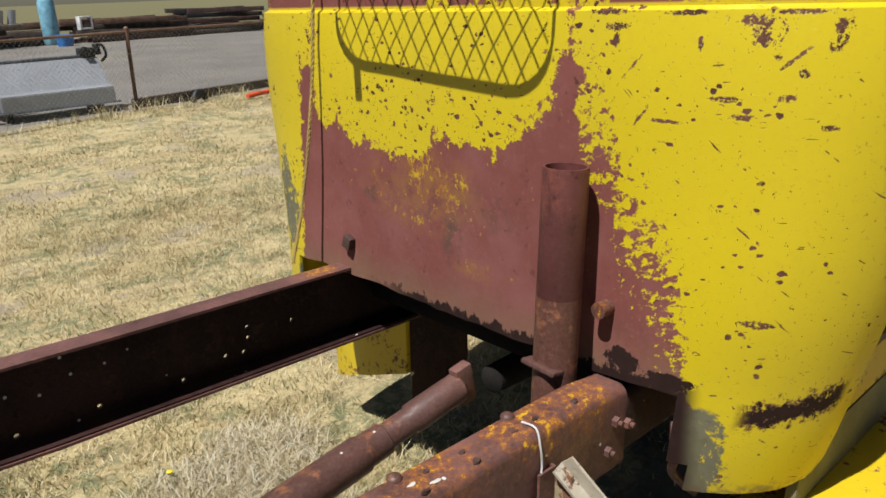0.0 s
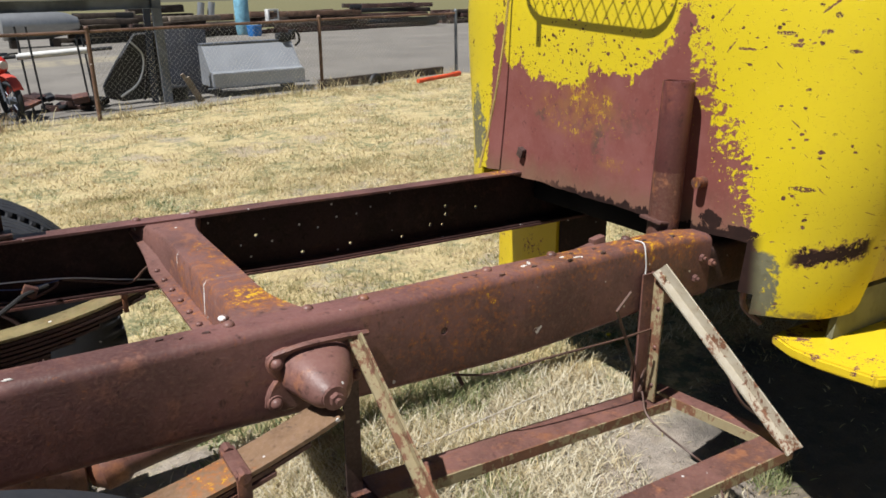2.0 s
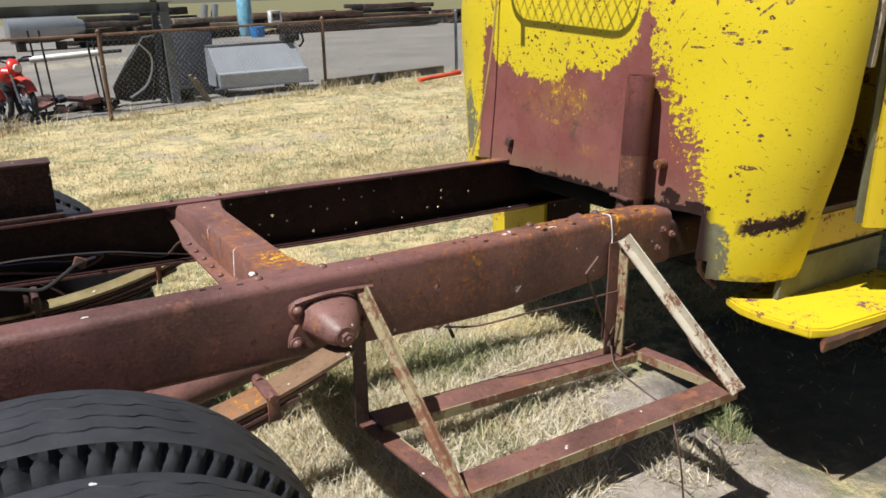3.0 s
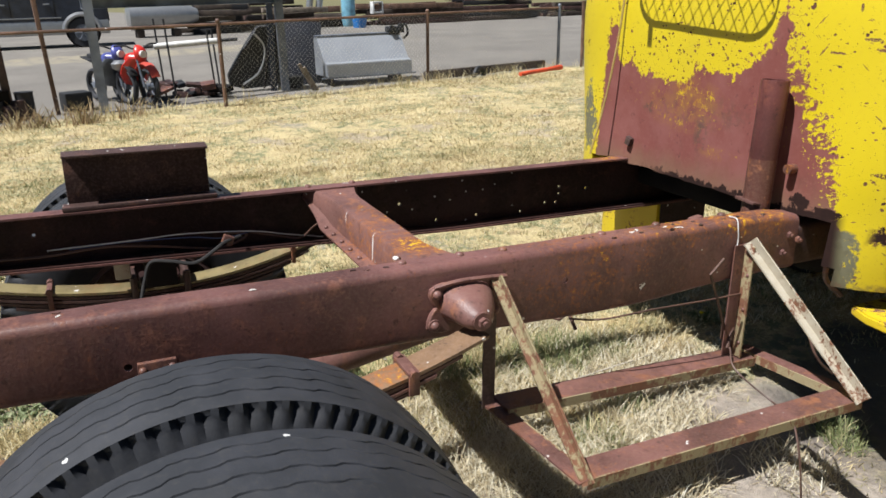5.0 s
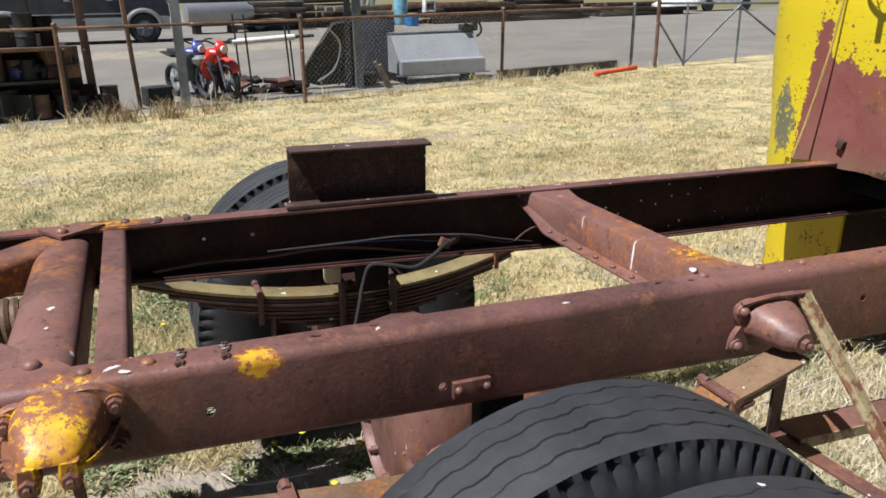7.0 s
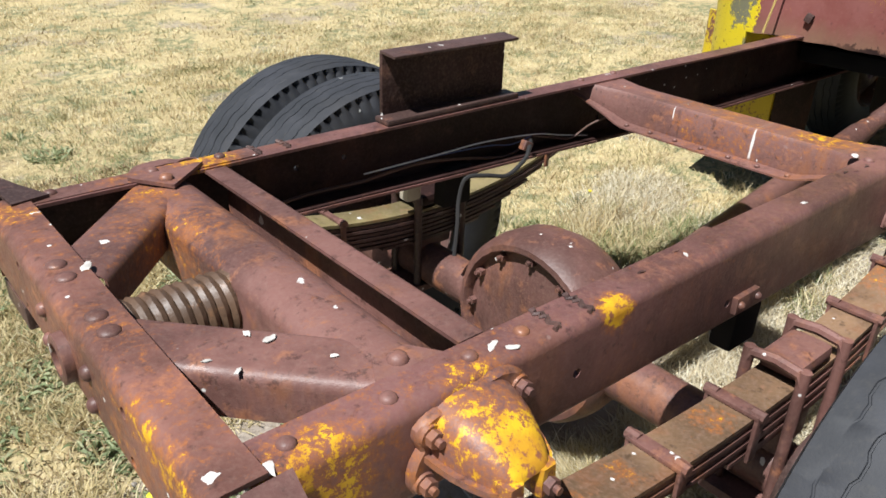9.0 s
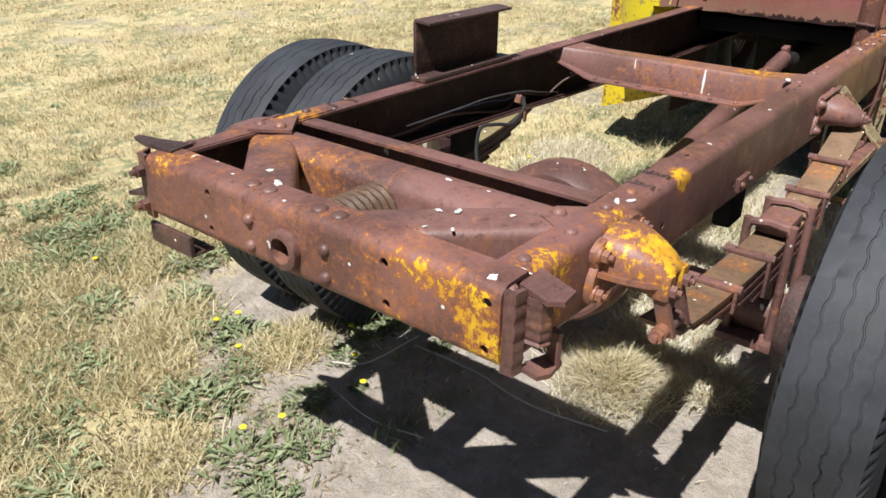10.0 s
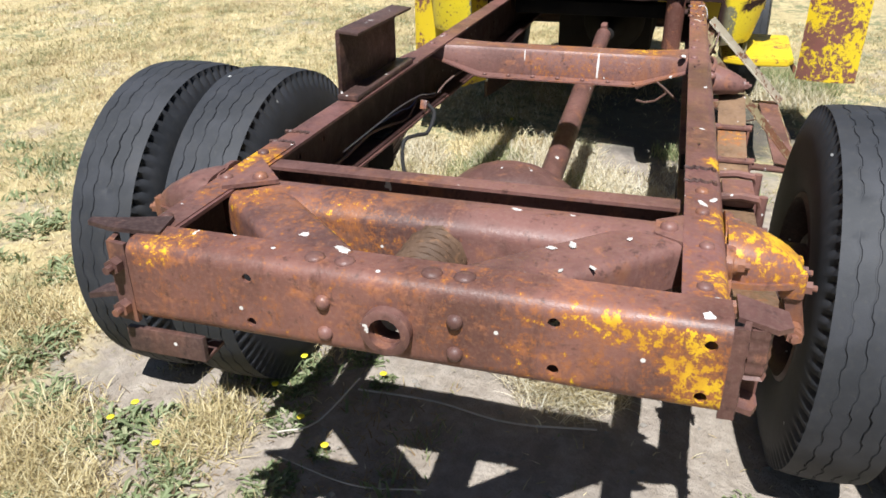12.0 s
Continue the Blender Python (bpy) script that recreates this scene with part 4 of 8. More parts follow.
def leaf_spring(s):
    yc = s * 0.585 if s < 0 else 0.555
    base = part("leaf_spring", bmesh.new(), OLIVE, truck, "stacked olive and rust leaf spring")
    xf, xr, xm = -0.10, -1.52, AX + 0.02
    zf, zr, zm = (0.672, 0.615, 0.545) if s < 0 else (0.645, 0.650, 0.500)

    def leaf_z(x):
        return zm + (zf - zm) * ((x - xm) / (xf - xm)) ** 2 if x > xm else zm + (zr - zm) * ((xm - x) / (xm - xr)) ** 2

    for i in range(8):
        k = 1.0 - 0.105 * i
        a, b = xm + (xf - xm) * k, xm + (xr - xm) * k
        bm = bmesh.new()
        rings = []
        for j in range(21):
            x = a + (b - a) * j / 20
            z = leaf_z(x) - i * 0.0135
            wd = 1.0 if i % 2 == 0 else 0.95
            rings.append([Vector((x, yc + u * 0.043, z + v)) for u, v in ((-wd, 0.0), (wd, 0.0), (wd, 0.0092), (-wd, 0.0092))])
        loft(bm, rings)
        # left spring's lower leaves take darker steel to imitate shade
        part("leaf", bm, (OLIVE if s < 0 else LEAF_Y) if i == 0 else STEEL if s < 0 else DARK, base)
    wide = 1.0 if s < 0 else 0.6
    for cx in (-0.30, -0.50, -0.98, -1.22) if s < 0 else (-0.30, -1.10):
        bm = bmesh.new()
        z = leaf_z(cx)
        h = 0.10 if abs(cx - xm) < 0.35 else 0.055
        box(bm, (cx, yc, z + 0.016), (0.028 * wide, 0.106, 0.009), None, 0.002)
        for u in (-1, 1):
            box(bm, (cx, yc + u * 0.050, z + 0.016 - h / 2), (0.026 * wide, 0.008, h), None, 0.002)
            rod(bm, (cx, yc + u * 0.035, z + 0.016), (cx, yc + u * 0.06, z + 0.016), 0.011, seg=8)
        part("spring_clamp", bm, STEEL, base)
    bm = bmesh.new()
    for cx in (xm - 0.085, xm + 0.085):
        for u in (-1, 1):
            rod(bm, (cx, yc + u * 0.056, 0.24), (cx, yc + u * 0.056, zm + 0.06), 0.012, seg=10)
        tube(bm, [(cx, yc + q, zm + h) for q, h in ((-0.056, 0.03), (-0.047, 0.050), (0, 0.056), (0.047, 0.050), (0.056, 0.03))], 0.012, 8)
    # left U-bolts and saddle are darkened for shade too
    part("u_bolts", bm, STEEL if s < 0 else DARK, base)
    bm = bmesh.new()
    box(bm, (xm, yc, zm + 0.032), (0.135, 0.088, 0.038), None, 0.016)
    part("spring_saddle", bm, STEEL if s < 0 else NEAR_BLACK, base)
    bm = bmesh.new()
    box(bm, (xm, yc, 0.265), (0.25, 0.15, 0.022), None, 0.004)
    part("clamp_plate", bm, STEEL, base)
    bm = bmesh.new()
    box(bm, (xm, yc, 0.42), (0.12, 0.07, 0.09), None, 0.006)
    part("spring_seat", bm, STEEL, base)


leaf_spring(-1)
leaf_spring(1)


def flange_plate(s, pts, y0, t, material, parent):
    """A cast mounting flange with rounded lobes round its bolt ears, flat on the rail."""
    cx, cz = sum(p[0] for p in pts) / len(pts), sum(p[1] for p in pts) / len(pts)
    ring = []
    for k in range(40):
        g = k * math.tau / 40
        d = Vector((math.cos(g), math.sin(g)))
        far = 0.0
        for px, pz in pts:
            v = Vector((px - cx, pz - cz))
            along, off = v.dot(d), abs(v.x * d.y - v.y * d.x)
            if along > 0:
                far = max(far, along + 0.022 - 0.55 * off)
        ring.append((cx + d.x * max(far, 0.045), cz + d.y * max(far, 0.034)))
    bm = bmesh.new()
    loft(bm, [[Vector((cx + (x - cx) * q, y0 + s * h, cz + (z - cz) * q)) for x, z in ring] for h, q in ((-0.003, 1.0), (t * 0.6, 1.0), (t, 0.94))])
    return part("flange", bm, material, parent)


def hanger(s, material, label, front):
    """A cast bracket bolted to the rail, with a lobed flange and a pin."""
    y0 = s * 0.492
    bm = bmesh.new()
    if front:
        x0, reach, px, pz = -0.100, 0.122, -0.114, 0.714
        ears = ((-0.184, 0.755), (-0.190, 0.672), (-0.018, 0.755), (-0.020, 0.690))
        rings = []
        for f, sx, zt, zb in ((0.0, 0.080, 0.778, 0.668), (0.10, 0.076, 0.776, 0.674), (0.30, 0.069, 0.772, 0.680), (0.6, 0.056, 0.761, 0.684), (0.86, 0.040, 0.747, 0.686), (1.0, 0.026, 0.736, 0.696)):
            ring = []
            for k in range(24):
                g = k * math.tau / 24
                c, n_ = math.cos(g), math.sin(g)
                ring.append(Vector((x0 + (px - x0) * f + sx * math.copysign(abs(c) ** 0.75, c) * (1.0 - 0.35 * max(0.0, n_) * f), y0 + s * reach * f, (zt + zb) / 2 + (zt - zb) / 2 * math.copysign(abs(n_) ** 0.8, n_))))
            rings.append(ring)
        loft(bm, rings)
    else:
        x0, reach, px, pz = -1.556, 0.128, -1.566, 0.745
        ears = ((-1.632, 0.786), (-1.640, 0.712), (-1.475, 0.790), (-1.478, 0.715))
        hood = []
        for f, sx, zt in ((0.0, 0.074, 0.822), (0.22, 0.071, 0.820), (0.45, 0.065, 0.813), (0.66, 0.056, 0.802), (0.83, 0.046, 0.790), (0.95, 0.036, 0.778), (1.0, 0.028, 0.768)):
            zb = 0.754
            y, xc, arch = y0 + s * reach * f, x0 + (px - x0) * f, []
            for k in range(17):
                g = math.pi * k / 16
                c, n_ = math.cos(g), math.sin(g)
                arch.append(Vector((xc + sx * math.copysign(abs(c) ** 0.62, c), y, zb + (zt - zb) * n_ ** 0.70)))
            inner = [Vector((xc + (p.x - xc) * 0.88, y, zb + (p.z - zb) * 0.84)) for p in reversed(arch)]
            lip = 0.011 if f < 0.9 else 0.006
            lead = [Vector((arch[-1].x - lip, y, zb + 0.002)), Vector((arch[-1].x - lip, y, zb - 0.008))]
            tail = [Vector((arch[0].x + lip, y, zb - 0.008)), Vector((arch[0].x + lip, y, zb + 0.002))]
            hood.append(arch + lead + inner + tail)
        loft(bm, hood)
    h = part("spring_hanger", bm, material, truck, label)
    flange_plate(s, ears if front else ears[:3] + ((-1.556, 0.80),), y0, 0.012, material, h)
    for ex, ez in ears:
        b2 = bmesh.new()
        rod(b2, (ex, y0 - s * 0.002, ez), (ex, y0 + s * 0.016, ez), 0.019, 0.016, seg=14)
        part("ear", b2, material, h)
        bolt(h, (ex, y0 + s * 0.016, ez), (0, s, 0), 0.0125, 0.012, name="bolt", dome=front)
    if front:
        b2 = bmesh.new()
        rod(b2, (px, y0 + s * 0.07, pz), (px, y0 + s * 0.128, pz), 0.024, seg=16)
        part("pin", b2, STEEL, h)
        bolt(h, (px, y0 + s * 0.128, pz), (0, s, 0), 0.014, 0.012, name="pin_nut", dome=False)
        if s < 0:
            b2 = bmesh.new()
            tube(b2, curve_pts([(-0.19, y0 - 0.012, 0.772), (-0.13, y0 - 0.022, 0.784), (-0.06, y0 - 0.022, 0.783), (0.01, y0 - 0.014, 0.775)], 6), 0.007, 6)
            part("top_strap", b2, STEEL, h)
        return h
    for u, name in ((-0.030, "lug"), (0.026, "lug")):
        b2 = bmesh.new()
        loft(b2, [[Vector((px + u + a, y0 + s * q, z)) for a, z in ((-w, 0.768), (w, 0.768), (w * 1.25, 0.742), (w, 0.724), (-w, 0.724), (-w * 1.25, 0.742))] for q, w in ((0.094, 0.011), (0.100, 0.014), (0.126, 0.014), (0.132, 0.010))])
        part(name, b2, material, h)
        bolt(h, (px + u, y0 + s * 0.131, 0.742), (0, s, 0), 0.012, 0.012, name="pin_nut", dome=False)
    for u in (-0.034, 0.030):
        b2 = bmesh.new()
        loft(b2, [[Vector((px + u + 0.012 * (0.742 - z) / 0.11 + a, y0 + s * (q + 0.028 * (0.742 - z) / 0.11), z)) for a, q in ((-0.006, 0.098), (0.006, 0.098), (0.006, 0.126), (-0.006, 0.126))] for z in (0.752, 0.72, 0.69, 0.665, 0.650)])
        part("shackle_side", b2, STEEL, h)
    b2 = bmesh.new()
    rod(b2, (px - 0.052, y0 + s * 0.128, 0.662), (px + 0.05, y0 + s * 0.128, 0.662), 0.015, seg=12)
    part("shackle_pin", b2, STEEL, h)
    bolt(h, (px - 0.052, y0 + s * 0.128, 0.662), (-1, 0, 0), 0.014, 0.012, name="pin_nut", dome=False)
    return h


for s in (-1, 1):
    hanger(s, STEEL, "rusty cast spring hanger bracket", True)
    hanger(s, STEEL_YY if s < 0 else STEEL, "cast spring hanger with yellow paint", False)

# plate upright on the left rail
bm = bmesh.new()
box(bm, (-0.79, 0.462, 0.915), (0.425, 0.012, 0.165), None, 0.002)
up = part("upright_bracket", bm, BRACKET, truck, "rusty upright steel bracket welded on the frame rail")
bm = bmesh.new()
box(bm, (-0.79, 0.435, 0.835), (0.46, 0.058, 0.014), None, 0.003)
part("foot_flange", bm, DARK, up)
bm = bmesh.new()
box(bm, (-0.79, 0.435, 0.9985), (0.425, 0.062, 0.008), pose(0, 0, 0, 5, 0, 0), 0.002)
part("top_flange", bm, DARK, up)

# stand pipe behind the cab
bm = bmesh.new()
P0, P1 = Vector((1.0, -0.366, 0.60)), Vector((1.016, -0.371, 1.216))
q = (P1 - P0).to_track_quat("Z", "Y")
loft(bm, [[P0 + (P1 - P0) * f + q @ Vector((r * math.cos(k * math.tau / 28), r * math.sin(k * math.tau / 28), 0)) for k in range(28)] for f, r in ((0.55, 0.0425), (0.99, 0.0425), (1.0, 0.041), (1.0, 0.037), (0.6, 0.036))], caps=False)
pipe = part("stand_pipe", bm, PIPE, truck, "open rusty upright pipe behind the cab")
bm = bmesh.new()
loft(bm, [[P0 + (P1 - P0) * f + q @ Vector((r * math.cos(k * math.tau / 28), r * math.sin(k * math.tau / 28), 0)) for k in range(28)] for f, r in ((0, 0.0430), (0.58, 0.0430), (0.605, 0.0427))])
part("lower_sleeve", bm, SLEEVE, pipe, "paler rusty lower half of the pipe")
bm = bmesh.new()
box(bm, (0.99, -0.366, 0.834), (0.075, 0.08, 0.010), pose(0, 0, 0, 4, 10, 0), 0.003)
part("clamp_plate", bm, STEEL_Y, pipe)

# ---- the cab ----
cab = part("cab", bmesh.new(), CAB, truck, "rounded yellow truck cab with bare red primer behind")


def cab_half(z):
    pts = [(0.50, 0.79), (0.85, 0.832), (1.08, 0.856), (1.30, 0.872), (1.45, 0.880), (1.8, 0.87), (2.2, 0.82), (2.4, 0.74)]
    for (z0, w0), (z1, w1) in zip(pts, pts[1:]):
        if z <= z1:
            return w0 + (w1 - w0) * (z - z0) / (z1 - z0)
    return pts[-1][1]


def cab_outline(z, inset=0.0):
    W = cab_half(z) - inset
    a = 0.26
    xb = 1.088 + inset - 0.012 * (z - 1.1) + (0.0 if z < 2.2 else (z - 2.2) * 0.8)

    def corner(W, flat):
        pts = []
        for k in range(13):
            g = math.pi / 2 * k / 12
            pts.append((xb + a * (1 - math.cos(g)), flat + (W - flat) * math.sin(g)))
        return pts + [(xb + a + 0.02, W)]

    fr, fl = 0.44, 0.54
    right = [(x, -y) for x, y in corner(W - 0.015 - 0.05 * max(0.0, 1.05 - z) / 0.45, fr)]
    left = list(reversed(corner(W + 0.098, fl)))
    mid = [(xb, fl - (fl + fr) * k / 28) for k in range(1, 28)]
    return left + mid + right


def make_cab():
    zs = [0.598, 0.61, 0.63, 0.66, 0.70, 0.76, 0.803, 0.82, 0.86, 0.92, 1.0, 1.1, 1.2, 1.3, 1.4, 1.46, 1.475, 1.482, 1.50, 1.6, 1.8, 2.0, 2.2, 2.3, 2.38]
    bm = bmesh.new()
    grid = []
    for z in zs:
        inset = 0.0 if z < 1.46 else (0.004 if z < 1.476 else 0.016)
        row = []
        for i, (x, y) in enumerate(cab_outline(z, inset)):
            dz = 0.0
            if z == 0.803 and abs(y) < 0.56:
                dz = 0.006 * noise.noise((y * 22, 0.5, 0)) + 0.003 * noise.noise((y * 70, 0.5, 0)) + (0.012 if y > 0 else 0.0) * abs(y)
            if z == 0.598:
                dz = 0.008 * noise.noise((y * 5, 2.5, 0)) + 0.10 * max(0.0, x - 1.25)
            dent = 0.006 * noise.noise((y * 2.5, z * 2.5, 3.0)) + 0.030 * noise.noise((y * 4, z * 5, 7.0)) * max(0, abs(y) - 0.5)
            row.append(bm.verts.new((x + dent, y + dent * (0.6 if y < 0 else -0.6), z + dz)))
        grid.append(row)
    for j in range(len(zs) - 1):
        for i in range(len(grid[0]) - 1):
            ym = (grid[j][i].co.y + grid[j][i + 1].co.y) / 2
            if zs[j + 1] <= 0.803 and -0.575 < ym < 0.64:
                continue
            if 1.62 < zs[j] < 2.05 and abs(ym) < 0.30:
                continue
            bm.faces.new((grid[j][i], grid[j][i + 1], grid[j + 1][i + 1], grid[j + 1][i]))
    ob = part("back_wall", bm, CAB, cab, "yellow sheet metal with a ragged field of bare primer")
    so = ob.modifiers.new("thickness", "SOLIDIFY")
    so.thickness, so.offset = 0.008, 1.0
    ob.modifiers.new("crisp_rim", "EDGE_SPLIT").split_angle = radians(50)
    # unseen roof and front wall, added to keep the cab's inside dark
    bm = bmesh.new()
    top = [Vector((x, y, 2.37)) for x, y in cab_outline(2.38, 0.016)]
    loft(bm, [[p + Vector((0, 0, h)) for p in top + [Vector((2.5, -0.72, 2.37)), Vector((2.5, 0.72, 2.37))]] for h in (0.0, 0.03)])
    part("roof", bm, WORN, cab)
    bm = bmesh.new()
    out = [Vector((x, y, 0.80)) for x, y in cab_outline(0.80, 0.03)]
    loft(bm, [[p + Vector((0, 0, h)) for p in out + [Vector((2.45, -0.76, 0.80)), Vector((2.45, 0.76, 0.80))]] for h in (0.0, 0.018)])
    part("floor_pan", bm, DARK, cab)
    bm = bmesh.new()
    box(bm, (2.5, 0, 1.45), (0.03, 1.62, 1.9))
    part("front_wall", bm, WORN, cab)
    bm = bmesh.new()
    box(bm, (1.93, 0.84, 1.55), (1.12, 0.02, 1.5))
    part("left_side", bm, WORN, cab)
    bm = bmesh.new()
    box(bm, (2.25, -0.845, 1.5), (0.55, 0.02, 1.7))
    part("right_side", bm, WORN, cab)
    # assumed seat box in flat black, standing in for the dark interior
    bm = bmesh.new()
    box(bm, (1.55, 0.02, 1.05), (0.40, 1.2, 0.48), None, 0.03)
    part("seat_box", bm, BLACK, cab)


make_cab()


def guard():
    """Expanded-metal window guard standing off the back window."""
    bm = bmesh.new()
    z0, z1, ya, yb, r = 1.605, 2.15, -0.312, 0.357, 0.11

    def x_at(y):
        return 0.940 - 0.021 * (yb - y) / (yb - ya)

    loop = []
    for cy, cz, g0 in ((yb - r, z0 + r, 270), (yb - r, z1 - r, 0), (ya + r, z1 - r, 90), (ya + r, z0 + r, 180)):
        for k in range(7):
            g = radians(g0 + 15 * k)
            y = cy + r * math.cos(g)
            o = Vector((0, math.cos(g), math.sin(g)))
            p = Vector((x_at(y), y, cz + r * math.sin(g)))
            loop.append([p + Vector((a, 0, 0)) + o * b for a, b in ((-0.0055, -0.003), (0.0055, -0.003), (0.0055, 0.003), (-0.0055, 0.003))])
    loft(bm, loop, loop=True)
    ob = part("window_guard", bm, DARK, cab, "dark expanded-metal window guard")
    bm = bmesh.new()
    pw, ph = 0.049, 0.082
    n = 0
    for sgn in (-1, 1):
        for i in range(-18, 30):
            pts = []
            for k in range(60):
                z = z0 + (z1 - z0) * k / 59
                y = ya + i * pw + sgn * (z - z0) * pw / ph
                if not ya + 0.01 < y < yb - 0.01:
                    pts.append(None)
                    continue
                cy = min(max(y, ya + r), yb - r)
                cz = min(max(z, z0 + r), z1 - r)
                pts.append((x_at(y), y, z) if math.hypot(y - cy, z - cz) < r else None)
            run = [p for p in pts if p]
            if len(run) > 1:
                rod(bm, run[0], run[-1], 0.0022, seg=4, caps=False)
    part("mesh", bm, DARK, ob)
    bm = bmesh.new()
    for y, z in ((ya + 0.1, z1), (yb - 0.1, z1)):
        rod(bm, (x_at(y), y, z), (1.10, y, z + 0.02), 0.01)
        part("bracket", bm, DARK, ob)
        bm = bmesh.new()
    box(bm, (x_at(0.28), 0.28, z0 - 0.036), (0.006, 0.026, 0.086), None, 0.002)
    part("latch_tab", bm, DARK, ob)


guard()

# step, fenders, door
bm = bmesh.new()
out = [(1.20, -0.62), (1.165, -0.70), (1.16, -0.78), (1.185, -0.925), (1.24, -0.955), (1.85, -0.99), (1.85, -0.62)]
loft(bm, [[Vector((x, y, z)) for x, y in out] for z in (0.503, 0.535)])
bmesh.ops.bevel(bm, geom=bm.edges[:], offset=0.006, segments=2, affect="EDGES")
step = part("step", bm, STEP_Y, truck, "chipped yellow step plate with rusty edge")
bm = bmesh.new()
loft(bm, [[Vector((x, y, z + 0.006 * noise.noise((x * 14, 0, z * 9)))) for y, z in ((-0.957, 0.512), (-0.966, 0.50), (-0.962, 0.472), (-0.956, 0.474), (-0.95, 0.50))] for x in [1.20 + 0.65 * k / 18 for k in range(19)]])
part("edge_lip", bm, STEEL_Y, step, "rusty torn lip of the step")
bm = bmesh.new()
loft(bm, [[Vector((x, y + dy, z)) for x, z in ((1.36, 0.68), (1.85, 0.68), (1.85, 0.79), (1.36, 0.79))] for y in (-0.742, -0.725) for dy in (0,)])
part("sill", bm, STEP_Y, truck, "yellow door sill with worn edge")
bm = bmesh.new()
loft(bm, [[Vector((x, y, z)) for x, z in ((1.30, 0.536), (1.85, 0.536), (1.85, 0.66), (1.32, 0.66))] for y in (-0.735, -0.715)])
part("toe_board", bm, OLDCOAT, truck, "dusty grey-green toe board")


def bent_panel(pts, z0, z1, name, label, t=0.02, slant=0.0, material=None):
    bm = bmesh.new()
    ring = [Vector((x, y, 0)) for x, y in pts]
    n = len(ring)
    back = []
    for i, p in enumerate(ring):
        d = (ring[min(i + 1, n - 1)] - ring[max(i - 1, 0)]).normalized()
        back.append(p + Vector((-d.y, d.x, 0)) * t)
    prof = ring + list(reversed(back))
    foot = [Vector((0, 0, z0 + slant * (ring[0].y - p.y))) for p in prof]
    loft(bm, [[p + f for p, f in zip(prof, foot)]] + [[p + Vector((0, 0, z)) for p in prof] for z in ((z0 + z1) / 2, z1)])
    return part(name, bm, material or WORN, truck, label)


bent_panel([(1.80, -1.06), (1.76, -1.14), (1.74, -1.24), (1.76, -1.36)], 0.31, 1.3, "front_fender", "yellow panel with red primer showing through", material=FENDER)
bent_panel([(1.50, 1.08), (1.47, 1.04), (1.47, 0.84), (1.49, 0.65)], 0.115, 0.80, "front_fender", "yellow panel with rusty rolled edge", slant=0.35)
bent_panel([(1.505, 0.645), (1.57, 0.60), (1.68, 0.54)], 0.16, 0.79, "inner_fender", "dark inner fender panel", slant=0.5, material=NEAR_BLACK)
bent_panel([(1.50, -0.86), (1.56, -0.90), (1.75, -0.93)], 0.77, 2.1, "door", "yellow door edge with grey inner face")
bm = bmesh.new()
box(bm, (1.515, -0.842, 1.44), (0.05, 0.012, 1.32), pose(0, 0, 0, 0, 0, -25), 0.003)
part("door_inner_face", bm, OLDCOAT, truck, "grey-green inner face of the door")

# bonnet and front wheels, unseen: added to shade the ground under the cab
bm = bmesh.new()
loft(bm, [[Vector((x, w * u, 0.62 + h * v)) for u, v in ((-1, 0), (1, 0), (1, 0.75), (0.75, 0.97), (0, 1.04), (-0.75, 0.97), (-1, 0.75))] for x, w, h in ((2.5, 0.62, 0.95), (3.1, 0.56, 0.90), (3.6, 0.46, 0.82), (3.68, 0.42, 0.76))])
part("bonnet", bm, WORN, truck, "unseen yellow bonnet added to shade the ground")
for s in (-1, 1):
    w = tagged(new("wheel", rim_me), "rusty steel front wheel")
    w.parent = truck
    t = tagged(new("tyre", tyre_me), "worn black ribbed truck tyre")
    t.parent = w
    w.matrix_local = pose(2.95, s * 0.84, 0.40, 0, 30, 90 + s * 90)
bm = bmesh.new()
rod(bm, (2.95, -0.78, 0.40), (2.95, 0.78, 0.40), 0.045)
part("front_axle", bm, DARK, truck)

# storage rack of angle iron hung from the right rail
rack = part("side_rack", bmesh.new(), PALE, truck, "angle-iron side rack with peeling paint")


def angle_iron(a, b, w=0.042, t=0.005, up=(0, 0, 1), flip=1, mat=None, label=""):
    bm = bmesh.new()
    ring = [(0, 0), (flip * w, 0), (flip * w, -t), (flip * t, -t), (flip * t, -w), (0, -w)]
    sweep2(bm, ring, a, b, Vector(up))
    return part("angle_bar", bm, mat or PALE, rack, label)


RZ = 0.385


def flat_bar(a, b, w, t=0.006, flip=1):
    bm = bmesh.new()
    sweep2(bm, [(0, 0), (flip * w, 0), (flip * w, -t), (0, -t)], a, b, Vector((0, 0, 1)))
    part("flat_bar", bm, STEEL_Y, rack)
    bm = bmesh.new()
    sweep2(bm, [(-flip * 0.004, 0.001), (0, 0.001), (0, -0.026), (-flip * 0.004, -0.026)], a, b, Vector((0, 0, 1)))
    part("lower_lip", bm, TAN, rack, "olive-tan peeling lower lip")


flat_bar((0.885, -0.555, RZ), (0.0, -0.555, RZ + 0.03), 0.085, flip=1)
flat_bar((0.955, -0.875, RZ), (0.04, -0.865, RZ), 0.078, flip=1)
flat_bar((0.90, -0.47, RZ - 0.004), (0.955, -0.875, RZ - 0.004), 0.045, flip=-1)
flat_bar((0.0, -0.47, RZ + 0.026), (0.06, -0.86, RZ - 0.004), 0.045, flip=1)
angle_iron((0.838, -0.508, 0.392), (0.838, -0.508, 0.75), 0.044, up=(1, 0, 0), mat=STEEL_Y)
